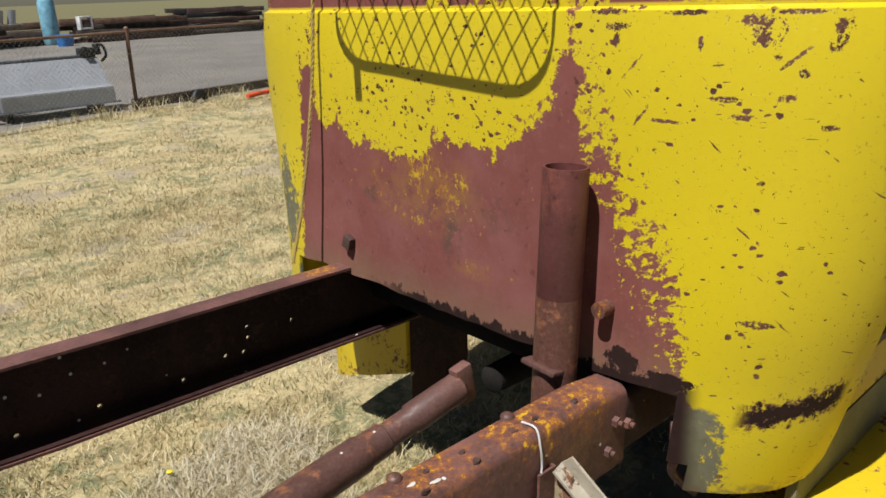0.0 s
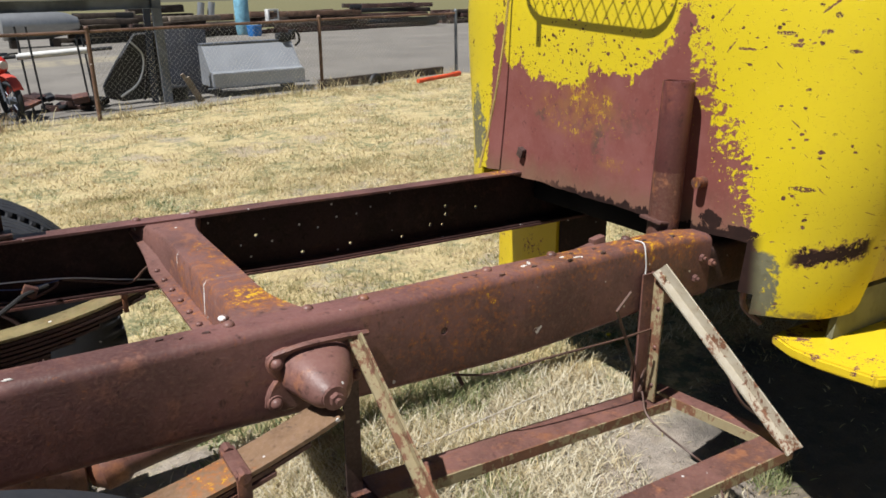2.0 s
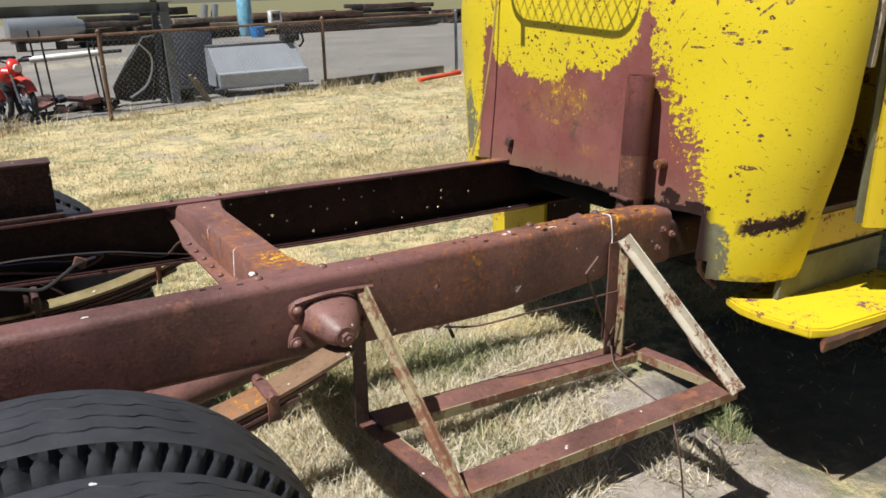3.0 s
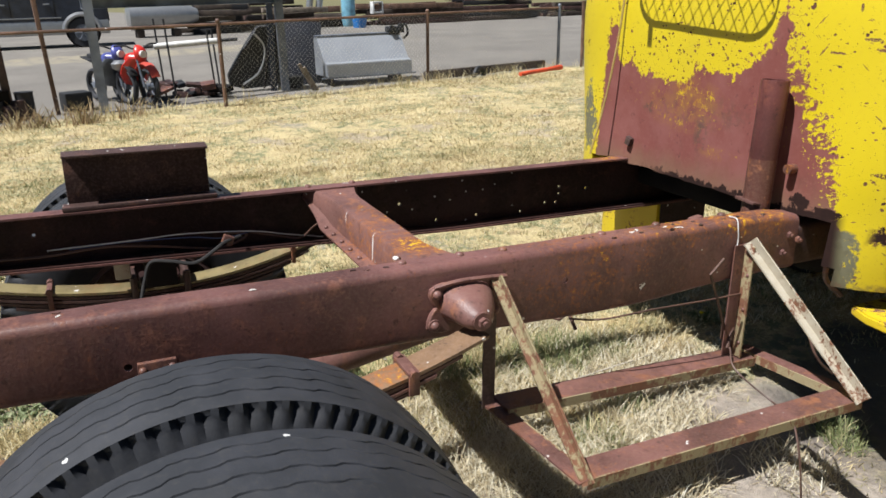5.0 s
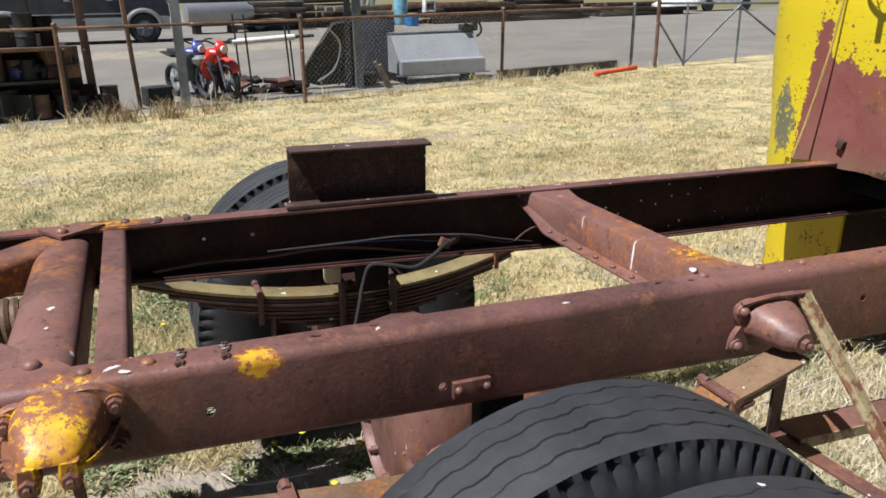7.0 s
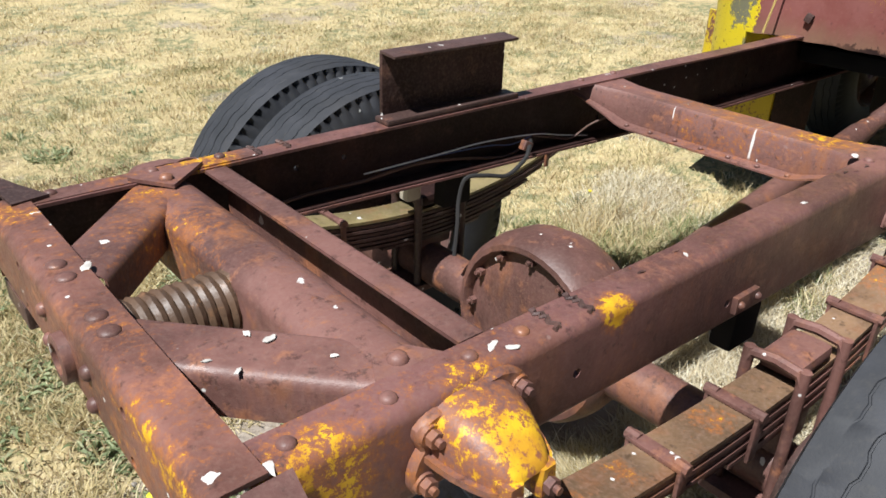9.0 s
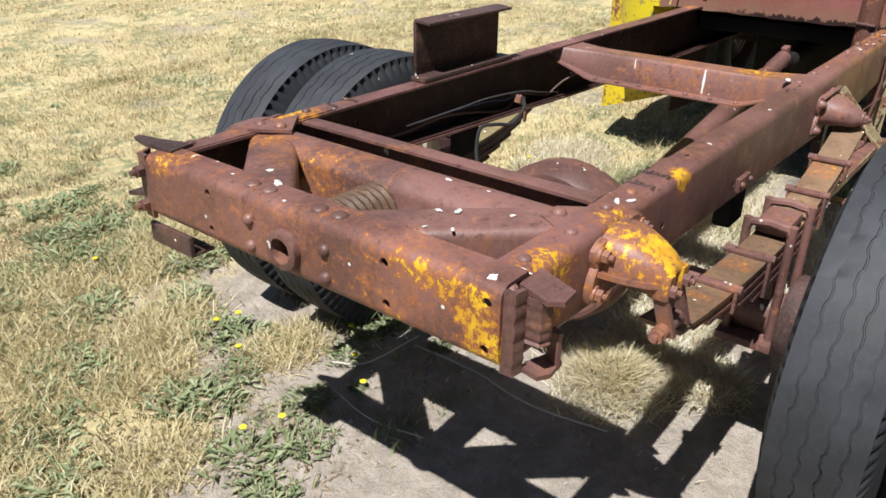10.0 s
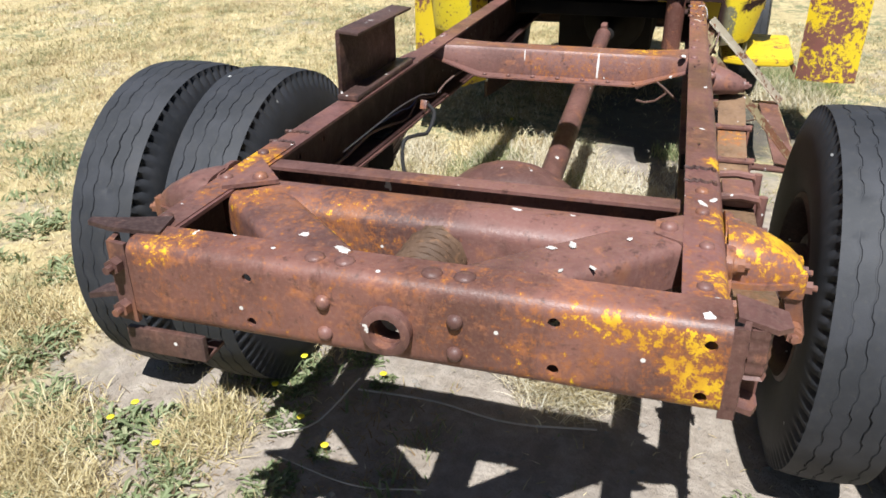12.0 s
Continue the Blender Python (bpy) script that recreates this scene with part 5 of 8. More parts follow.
bm = bmesh.new()
box(bm, (0.831, -0.530, 0.572), (0.006, 0.034, 0.36), None, 0.001)
part("pale_edge", bm, TAN, rack, "olive-tan peeling edge strip")
angle_iron((-0.012, -0.502, 0.40), (-0.012, -0.502, 0.77), 0.036, up=(1, 0, 0), mat=DARK)
angle_iron((0.840, -0.517, 0.760), (0.952, -0.880, 0.385), 0.031, up=(1, 0, 0), mat=PALE, label="whitish peeling diagonal bar")
angle_iron((-0.012, -0.508, 0.772), (0.048, -0.865, 0.37), 0.024, up=(1, 0, 0), mat=TAN, label="tan diagonal bar with orange rust")
for bz in (0.44, 0.55, 0.66, 0.73):
    bolt(rack, (0.828, -0.535, bz), (-1, 0, 0), 0.006, 0.004)


# under the cab: gearbox and engine
bm = bmesh.new()
loft(bm, [[Vector((x, -0.05 + r * math.cos(k * math.tau / 24), 0.62 + r * math.sin(k * math.tau / 24))) for k in range(24)] for x, r in ((1.16, 0.02), (1.17, 0.035), (1.34, 0.04), (1.42, 0.08), (1.50, 0.15), (1.62, 0.17), (1.66, 0.22), (1.70, 0.23), (1.72, 0.19))])
part("gearbox", bm, BLACK, truck, "black gearbox")
bm = bmesh.new()
box(bm, (2.0, 0, 0.60), (0.78, 0.52, 0.34), None, 0.04)
part("engine_block", bm, BLACK, truck, "black engine block")
# cab support is coloured black to stand for the shade down here
bm = bmesh.new()
box(bm, (1.22, 0.0, 0.74), (0.09, 0.86, 0.07), None, 0.015)
part("cab_support", bm, BLACK, truck)
bm = bmesh.new()
tube(bm, curve_pts([(1.15, -0.55, 0.72), (1.12, -0.57, 0.66), (1.16, -0.55, 0.60), (1.20, -0.58, 0.55)], 8), 0.009, 6)
part("pull_rod", bm, STEEL, truck)
for bx, bz in ((1.02, 0.755), (1.06, 0.735), (1.00, 0.70)):
    bolt(rail_r, (bx, -0.499, bz), (0, -1, 0), 0.011, 0.011, name="bolt", dome=False)

# torn end plates at the beam's ends
bm = bmesh.new()
rings = []
for i in range(22):
    z = 0.680 + 0.148 * i / 21
    j = 0.002 * noise.noise((z * 90, 1, 0))
    e = 0.003 * noise.noise((z * 60, 3, 0)) + 0.003 * noise.noise((z * 170, 5, 0))
    rings.append([Vector((x + j, y, z)) for x, y in ((-1.893, -0.484), (-1.892, -0.506 + e), (-1.868, -0.510 + e), (-1.868, -0.502 + e), (-1.884, -0.498 + e), (-1.886, -0.484))])
loft(bm, rings)
part("end_plate", bm, STEEL, beam, "jagged rusted end plate")
bm = bmesh.new()
rings = []
for i in range(18):
    z = 0.735 + 0.080 * i / 17
    j = 0.003 * noise.noise((z * 75, 4, 0)) + 0.003 * noise.noise((z * 190, 6, 0))
    rings.append([Vector((x + j, y + j, z)) for x, y in ((-1.868, -0.511), (-1.866, -0.536), (-1.848, -0.543), (-1.836, -0.540), (-1.834, -0.511))])
loft(bm, rings)
part("end_plate", bm, STEEL, beam, "jagged rusted end plate")
bm = bmesh.new()
loft(bm, [[Vector(p) + Vector((0, 0, h)) for p in ((-1.862, -0.492, 0.822), (-1.868, -0.545, 0.812), (-1.85, -0.565, 0.810), (-1.812, -0.562, 0.812), (-1.80, -0.492, 0.824))] for h in (0, 0.008)])
part("top_tab", bm, STEEL, beam)
bm = bmesh.new()
loft(bm, [[Vector((x, y, z)) for x, y in ((-1.812, -0.520), (-1.815, -0.541), (-1.806, -0.543), (-1.796, -0.522))] for z in (0.668, 0.70, 0.735)])
loft(bm, [[Vector((x, y, z + dz)) for x, y, z in ((-1.868, -0.505, 0.680), (-1.860, -0.533, 0.668), (-1.835, -0.543, 0.664), (-1.797, -0.541, 0.668), (-1.800, -0.517, 0.675), (-1.845, -0.507, 0.680))] for dz in (0.0, 0.009)])
part("hook", bm, STEEL, beam)
bm = bmesh.new()
rings = []
for i in range(7):
    z = 0.68 + 0.148 * i / 6
    j = 0.006 * noise.noise((z * 40, 9, 0))
    rings.append([Vector((x + j, y + j, z)) for x, y in ((-1.898, 0.455), (-1.893, 0.492), (-1.86, 0.50), (-1.86, 0.49), (-1.885, 0.482), (-1.888, 0.455))])
loft(bm, rings)
part("end_plate", bm, STEEL, beam, "jagged rusted end plate")
bm = bmesh.new()
loft(bm, [[Vector(p) + Vector((0, 0, h)) for p in ((-1.86, 0.41, 0.831), (-1.868, 0.50, 0.833), (-1.862, 0.548, 0.836), (-1.848, 0.55, 0.837), (-1.825, 0.50, 0.832), (-1.79, 0.43, 0.828))] for h in (0, 0.008)])
part("top_tab", bm, DARK, beam)
bm = bmesh.new()
loft(bm, [[Vector(p) + Vector((0, 0, h)) for p in ((-1.89, 0.48, 0.725), (-1.90, 0.545, 0.715), (-1.87, 0.53, 0.72), (-1.85, 0.48, 0.73))] for h in (0, 0.01)])
part("side_tab", bm, DARK, beam)
bm = bmesh.new()
box(bm, (-1.885, 0.415, 0.638), (0.012, 0.15, 0.048), None, 0.002)
box(bm, (-1.86, 0.415, 0.617), (0.06, 0.15, 0.008), None, 0.002)
part("lower_bracket", bm, DARK, beam)
for by, bz in ((0.475, 0.79), (0.475, 0.71)):
    bolt(beam, (-1.895, by, bz), (-1, 0, 0), 0.014, 0.018, name="bolt", dome=False)

# cracks of the plates lapped over both rails
for s in (-1, 1):
    for wx in (-1.37, -1.295):
        bm = bmesh.new()
        for q, seed in ((0.0, 1), (0.004, 5)):
            tube(bm, [(wx + q + 0.014 * noise.noise((i * 0.9, s + seed, wx)), s * (0.418 + 0.058 * i / 10), TOP + 0.0005 + 0.002 * noise.noise((i * 1.3, seed, s))) for i in range(11)], 0.0042, 5)
        part("weld_seam", bm, DARK, rail_r if s < 0 else rail_l, "lumpy dark weld seam")
    if s < 0:
        continue
    bm = bmesh.new()
    loft(bm, [[Vector((x, y, z)) for x, y in ((-1.86, s * 0.415), (-1.375, s * 0.412), (-1.372, s * 0.468), (-1.86, s * 0.468))] for z in (TOP - 0.001, TOP + 0.0025)])
    part("lap_plate", bm, LAPPED, rail_l)
for i, (bx, by) in enumerate(((-1.80, -0.45), (-1.66, -0.455), (-1.52, -0.45), (-1.42, -0.45), (-1.80, 0.45), (-1.60, 0.45), (-1.45, 0.45), (-0.93, 0.45), (-0.63, 0.45), (0.35, -0.44), (0.55, -0.43), (0.8, -0.43))):
    bolt(rail_r if by < 0 else rail_l, (bx, by, TOP + (0.0025 if bx < -1.4 and by > 0 else 0.0)), (0, 0, 1), 0.013, 0.008)

rnd = random.Random(14)
for k in range(16):
    fx, fy = (0.2 + 0.72 * rnd.random(), -0.49 + 0.05 * rnd.random()) if k < 11 else (-1.2 + 1.0 * rnd.random(), -0.475 + 0.04 * rnd.random())
    bm = bmesh.new()
    ring = [Vector((fx + rnd.uniform(0.003, 0.011) * math.cos(j * math.tau / 7), fy + rnd.uniform(0.002, 0.007) * math.sin(j * math.tau / 7), TOP)) for j in range(7)]
    loft(bm, [[p + Vector((0, 0, -0.002)) for p in ring], [p * 1.0 + Vector((0.002, 0, 0.0015 + 0.002 * rnd.random())) for p in ring]])
    part("rust_flake", bm, DARK if k % 3 else STEEL, rail_r)

# bird droppings
DROPPING = plain("chalky_white_dropping", (0.60, 0.565, 0.52), 0.9, 0.0, 0.4, 90)


def dropping(parent, x, y, z, r, seed):
    rnd = random.Random(seed)
    rr = [r * rnd.uniform(0.55, 1.15) for _ in range(11)]
    turn = rnd.uniform(0, 3.1)
    bm = bmesh.new()
    rings = []
    for q, h in ((1.0, 0.0), (0.93, 0.0009), (0.5, 0.0014), (0.05, 0.0015)):
        ring = []
        for k, v in enumerate(rr):
            a = k * math.tau / 11
            u, w = v * q * math.cos(a) * 1.5, v * q * math.sin(a) * 0.75
            ring.append(Vector((x + u * math.cos(turn) - w * math.sin(turn), y + u * math.sin(turn) + w * math.cos(turn), z + h)))
        rings.append(ring)
    loft(bm, rings)
    part("dropping", bm, DROPPING, parent)


for k, (x, y, z, r) in enumerate(((-1.834, -0.472, 0.828, 0.013), (-1.477, -0.450, 0.828, 0.010), (-1.709, -0.246, 0.827, 0.008), (-1.661, -0.334, 0.826, 0.006), (-1.777, -0.286, 0.825, 0.006), (-1.80, -0.240, 0.825, 0.005),
                                  (-1.843, 0.098, 0.836, 0.013), (-1.728, -0.214, 0.826, 0.007), (-1.018, -0.455, 0.828, 0.006), (-0.623, -0.470, 0.828, 0.007), (-1.457, -0.470, 0.828, 0.009), (0.44, -0.463, 0.828, 0.008), (0.463, -0.451, 0.828, 0.009), (0.559, -0.459, 0.828, 0.006), (0.588, -0.478, 0.828, 0.007))):
    dropping(rail_r if y < -0.41 else truck, x, y, z - 0.002, r, 700 + k)

# small bracket under the right rail over the wheel
bm = bmesh.new()
box(bm, (-0.842, -0.496, 0.690), (0.08, 0.014, 0.036), None, 0.003)
part("bump_stop_bracket", bm, STEEL, rail_r)
for dx in (-0.03, 0.03):
    bolt(rail_r, (-0.842 + dx, -0.504, 0.692), (0, -1, 0), 0.009, 0.009, name="bolt")
# bump stops are coloured black in place of their shadow side
for s in (-1, 1):
    bm = bmesh.new()
    box(bm, (AX + 0.02, s * 0.45, 0.60), (0.10, 0.05, 0.12), None, 0.008)
    part("bump_stop", bm, BLACK, truck)

# brake line and wires along the left rail
LINE = plain("brown_brake_line", (0.10, 0.05, 0.035), 0.6)
WIRE = plain("pale_wire", (0.70, 0.69, 0.68), 0.5)
WIRE_B = plain("blue_wire", (0.05, 0.08, 0.20), 0.5)
HOSE = plain("black_hose", (0.012, 0.011, 0.011), 0.85)
STRING = plain("straw_rope", (0.55, 0.40, 0.13), 0.9)
bm = bmesh.new()
tube(bm, curve_pts([(-1.395, 0.43, 0.683), (-1.24, 0.43, 0.694), (-1.08, 0.43, 0.690), (-0.91, 0.43, 0.698), (-0.75, 0.43, 0.678), (-0.58, 0.43, 0.648), (-0.50, 0.43, 0.665), (-0.476, 0.43, 0.687), (-0.54, 0.43, 0.699)], 8), 0.0042, 6)
part("brake_line", bm, LINE, truck, "thin brown metal brake line")
bm = bmesh.new()
tube(bm, curve_pts([(-1.08, 0.43, 0.708), (-0.82, 0.425, 0.711), (-0.67, 0.42, 0.714), (-0.46, 0.42, 0.697), (-0.337, 0.43, 0.668), (-0.21, 0.42, 0.645)], 10), 0.0021, 5)
part("wire", bm, WIRE, truck, "loose pale electric wire")
bm = bmesh.new()
tube(bm, curve_pts([(-1.02, 0.44, 0.70), (-0.85, 0.43, 0.706), (-0.66, 0.42, 0.70), (-0.56, 0.42, 0.685), (-0.47, 0.425, 0.692)], 10), 0.0018, 5)
part("wire", bm, WIRE_B, truck, "loose blue electric wire")
bm = bmesh.new()
tube(bm, curve_pts([(-0.50, 0.40, 0.690), (-0.56, 0.35, 0.690), (-0.596, 0.328, 0.675), (-0.66, 0.33, 0.640), (-0.73, 0.345, 0.650), (-0.790, 0.362, 0.650), (-0.815, 0.36, 0.594), (-0.835, 0.34, 0.53), (-0.86, 0.32, 0.45)], 9), 0.0062, 7)
hose = part("brake_hose", bm, HOSE, truck, "black rubber brake hose")
bm = bmesh.new()
box(bm, (-0.545, 0.375, 0.690), (0.035, 0.022, 0.03), pose(0, 0, 0, 0, 25, 0), 0.004)
part("hose_clamp", bm, STEEL, hose)
bm = bmesh.new()
box(bm, (-0.875, 0.50, 0.60), (0.05, 0.04, 0.075), None, 0.008)
part("line_bracket", bm, PALE, truck)
bm = bmesh.new()
tube(bm, curve_pts([(-0.46, 0.43, 0.69), (-0.36, 0.43, 0.664), (-0.29, 0.42, 0.652), (-0.25, 0.38, 0.70), (-0.215, 0.33, 0.735)], 8), 0.004, 6)
part("brake_line", bm, LINE, truck)
bm = bmesh.new()
tube(bm, [(0.3, -0.418, 0.534), (0.3, -0.364, 0.581), (0.3, -0.32, 0.614), (0.3, -0.287, 0.597), (0.3, -0.251, 0.575)], 0.0055, 6)
tube(bm, [(0.3, -0.364, 0.581), (0.3, -0.369, 0.563), (0.3, -0.33, 0.53), (0.3, -0.29, 0.521), (0.3, -0.256, 0.528)], 0.0045, 6)
part("bent_line", bm, LINE, truck)

# wires and a stray rod about the side rack
bm = bmesh.new()
tube(bm, curve_pts([(0.88, -0.51, 0.592), (0.7, -0.53, 0.603), (0.5, -0.52, 0.603), (0.33, -0.50, 0.594), (0.25, -0.45, 0.590)], 10), 0.003, 5)
part("wire", bm, LINE, rack)
bm = bmesh.new()
tube(bm, [(0.70, -0.56, 0.74), (0.665, -0.55, 0.695), (0.79, -0.50, 0.50), (0.80, -0.49, 0.44)], 0.0045, 5)
part("bent_rod", bm, LINE, rack)
bm = bmesh.new()
tube(bm, [(0.875, -0.48, 0.56), (0.80, -0.52, 0.42)], 0.006, 6)
part("tie_rod", bm, LINE, rack)
bm = bmesh.new()
tube(bm, curve_pts([(0.80, -0.53, 0.425), (0.76, -0.6, 0.39), (0.80, -0.72, 0.33), (0.72, -0.84, 0.38), (0.68, -0.92, 0.30), (0.70, -0.94, 0.12)], 10), 0.003, 5)
part("wire", bm, LINE, rack)
bm = bmesh.new()
tube(bm, curve_pts([(0.98, -0.52, 0.60), (1.02, -0.6, 0.50), (1.0, -0.68, 0.42), (1.06, -0.70, 0.36)], 8), 0.004, 5)
part("wire", bm, LINE, rack)

bm = bmesh.new()
tube(bm, curve_pts([(0.80, -0.462, TOP + 0.004), (0.803, -0.49, TOP + 0.002), (0.80, -0.503, 0.80), (0.805, -0.503, 0.765), (0.80, -0.505, 0.735)], 6), 0.0019, 6)
part("wire_hook", bm, WIRE, truck, "pale wire hooked over the rail")

# rope hanging down the cab's back
bm = bmesh.new()
ctrl = curve_pts([(0.985, 0.515, TOP + 0.004), (1.02, 0.50, 1.0), (1.048, 0.472, 1.25), (1.062, 0.452, 1.52), (1.065, 0.44, 1.9)], 40)
for ph in (0, math.tau / 3, 2 * math.tau / 3):
    tube(bm, [p + Vector((0.0026 * math.cos(i * 0.9 + ph), 0.0026 * math.sin(i * 0.9 + ph), 0)) for i, p in enumerate(ctrl)], 0.0026, 5)
rope = part("rope", bm, STRING, None, "")
rope.matrix_world = truck.matrix_world
tagged(rope, "thin twisted straw-coloured rope hanging down the cab", "rope")
bm = bmesh.new()
box(bm, (1.075, 0.379, 0.90), (0.02, 0.03, 0.035), pose(0, 0, 0, 20, 0, 0), 0.004)
part("bolt", bm, DARK, cab)
bm = bmesh.new()
rod(bm, (1.05, -0.43, 0.945), (1.09, -0.43, 0.945), 0.016, seg=10)
part("bolt", bm, STEEL_YY, cab)
# drip strip on the door opening's edge
bm = bmesh.new()
box(bm, (1.405, -0.868, 1.55), (0.02, 0.02, 0.6), pose(0, 0, 0, 3, 0, 0), 0.003)
part("door_seal", bm, PALE, cab, "peeling rubber door seal")

# ---- the fence and the yard behind it ----
RUSTY_PIPE = rust_steel("rusty_fence_pipe", base=(0.16, 0.095, 0.065), warm=(0.24, 0.14, 0.09))
GALV = plain("galvanised_steel", (0.17, 0.19, 0.225), 0.5, 0.3, 0.45, 12)
FENCE_WIRE = plain("bright_zinc_wire", (0.66, 0.65, 0.62), 0.55, 0.0, 0.3, 12)
GREYM = plain("grey_sheet_metal", (0.36, 0.38, 0.41), 0.5, 0.3, 0.12, 6)
DARKP = plain("dark_plastic", (0.016, 0.017, 0.020), 0.65)
WOODG = plain("weathered_grey_wood", (0.26, 0.21, 0.16), 0.85, 0.0, 0.3, 30)
WOODD = plain("dark_old_timber", (0.075, 0.055, 0.042), 0.85, 0.0, 0.4, 25)
WHITEP = plain("white_paint", (0.75, 0.75, 0.73), 0.5)
REDP = plain("red_plastic", (0.62, 0.035, 0.025), 0.35)
BLUEP = plain("blue_plastic", (0.075, 0.085, 0.30), 0.35, 0.0, 0.5)
SKYB = plain("light_blue_tank_paint", (0.22, 0.48, 0.62), 0.45)
ORANGE = plain("orange_red_pipe", (0.75, 0.10, 0.035), 0.45)
NAVY = plain("dark_blue_car_paint", (0.025, 0.032, 0.05), 0.18)
SILVER = plain("silver_car_paint", (0.45, 0.46, 0.47), 0.3, 0.6, 0.05)
GLASS = plain("dark_car_glass", (0.01, 0.012, 0.014), 0.05)
GREENP = plain("green_hose", (0.05, 0.35, 0.22), 0.5)

POSTS = [(-8.2, 8.6), (-5.3, 9.05), (-2.43, 9.55), (0.5, 10.0), (3.97, 11.15), (6.85, 11.75)]


def fence():
    e = thing("chain_link_fence", Matrix(), "rusty chain-link fence with pipe top rail", "fence")
    for i, (x, y) in enumerate(POSTS):
        bm = bmesh.new()
        lean = (0.03, 0.0) if i != 4 else (0.06, 0.0)
        rod(bm, (x, y, -0.2), (x + lean[0] * 0.5, y, 1.12), 0.028, seg=10)
        bmesh.ops.create_uvsphere(bm, u_segments=10, v_segments=6, radius=0.034, matrix=Matrix.Translation((x + lean[0] * 0.5, y, 1.13)))
        part("post", bm, GALV if i == 5 else RUSTY_PIPE, e)
    for (x0, y0), (x1, y1) in zip(POSTS, POSTS[1:]):
        bm = bmesh.new()
        rod(bm, (x0, y0, 1.09), (x1, y1, 1.09), 0.019, seg=8)
        part("top_rail", bm, RUSTY_PIPE, e)
        if x1 < 1.0:
            continue  # the mesh is gone from the bays by the motorcycles
        a, d = Vector((x0, y0, 0)), Vector((x1 - x0, y1 - y0, 0))
        L = d.length
        d.normalize()
        verts, faces = [], []
        side = Vector((-d.y, d.x, 0))
        p = 0.075
        for sg in (1, -1):
            n = int((L + 1.1) / p)
            for k in range(n):
                u0 = k * p - (1.1 if sg > 0 else 0.0)
                u1 = u0 + sg * 1.1 if sg > 0 else u0 - 1.1
                z0, z1 = 0.0, 1.09
                if sg < 0:
                    u0, u1 = k * p, k * p - 1.1
                ua, ub = sorted((u0, u1))
                ca, cb = max(0.0, ua), min(L, ub)
                if cb - ca < 0.02:
                    continue
                t0, t1 = (ca - u0) / (u1 - u0), (cb - u0) / (u1 - u0)
                q0 = a + d * ca + Vector((0, 0, z0 + (z1 - z0) * t0))
                q1 = a + d * cb + Vector((0, 0, z0 + (z1 - z0) * t1))
                w = (q1 - q0).normalized().cross(side).normalized() * 0.0010
                b = len(verts)
                verts += [q0 - w, q0 + w, q1 + w, q1 - w, q0 + side * 0.0025, q1 + side * 0.0025]
                faces += [(b, b + 1, b + 2, b + 3), (b, b + 4, b + 5, b + 3), (b + 1, b + 4, b + 5, b + 2)]
        me = bpy.data.meshes.new("wire_mesh")
        me.from_pydata([tuple(v) for v in verts], [], faces)
        me.materials.append(FENCE_WIRE)
        m = new("wire_mesh", me)
        m.parent = e


fence()


def gate():
    e = thing("pipe_gate", Matrix(), "grey pipe gate with diagonal braces", "gate")
    P = [(6.95, 11.72), (7.35, 11.70), (7.95, 11.66), (9.1, 11.6), (10.6, 11.55)]

    def bar(a, b, r=0.021, mat=GALV):
        bm = bmesh.new()
        rod(bm, a, b, r, seg=8)
        part("gate_bar", bm, mat, e)

    bar((*P[1], -0.1), (*P[1], 1.2), 0.035, RUSTY_PIPE)
    for q in P[2:]:
        bar((*q, 0.0), (*q, 1.12))
    bar((*P[1], 1.14), (*P[4], 1.08))
    bar((*P[1], 0.85), (*P[2], 0.05))
    bar((*P[2], 0.05), (*P[3], 1.08))
    bar((*P[3], 1.05), (*P[4], 0.1))


gate()


def place(name, c, rz, label, cat, group=""):
    return thing(name, pose(c[0], c[1], c[2], 0, 0, rz), label, cat, group)


def hood():
    e = place("steel_hopper", (2.97, 11.65, 0), 3, "grey sheet-steel hopper box on short legs", "hopper")
    bm = bmesh.new()
    prof = [(-0.36, 0.15), (-0.36, 0.36), (-0.20, 0.38), (0.10, 0.76), (0.32, 0.76), (0.32, 0.15)]
    loft(bm, [[Vector((x, y, z)) for y, z in prof] for x in (-0.70, 0.78)])
    bmesh.ops.bevel(bm, geom=bm.edges[:], offset=0.012, segments=2, affect="EDGES")
    part("body", bm, GREYM, e)
    bm = bmesh.new()
    box(bm, (0.02, -0.36, 0.145), (1.64, 0.06, 0.02))
    part("lip", bm, GALV, e)
    bm = bmesh.new()
    box(bm, (-0.05, 0.2, 0.775), (1.3, 0.22, 0.03), None, 0.006)
    part("lid", bm, GALV, e)
    for x in (-0.6, 0.6):
        bm = bmesh.new()
        box(bm, (x, 0, 0.06), (0.06, 0.5, 0.24))
        part("leg", bm, DARKP, e)
    e2 = place("small_engine", (3.62, 11.85, 0.756), 0, "small dark pump engine with a hose", "engine")
    bm = bmesh.new()
    box(bm, (0, 0, 0.06), (0.22, 0.18, 0.14), None, 0.03)
    rod(bm, (0.16, 0, 0.02), (0.16, 0, 0.17), 0.055, seg=12)
    rod(bm, (-0.05, -0.1, 0.1), (-0.05, -0.16, 0.1), 0.05, seg=12)
    part("engine_block", bm, DARKP, e2)
    bm = bmesh.new()
    tube(bm, curve_pts([(0.16, 0, 0.16), (0.25, 0, 0.14), (0.28, 0, 0.0), (0.2, 0, -0.08)], 8), 0.02, 8)
    part("hose", bm, HOSE, e2)


hood()


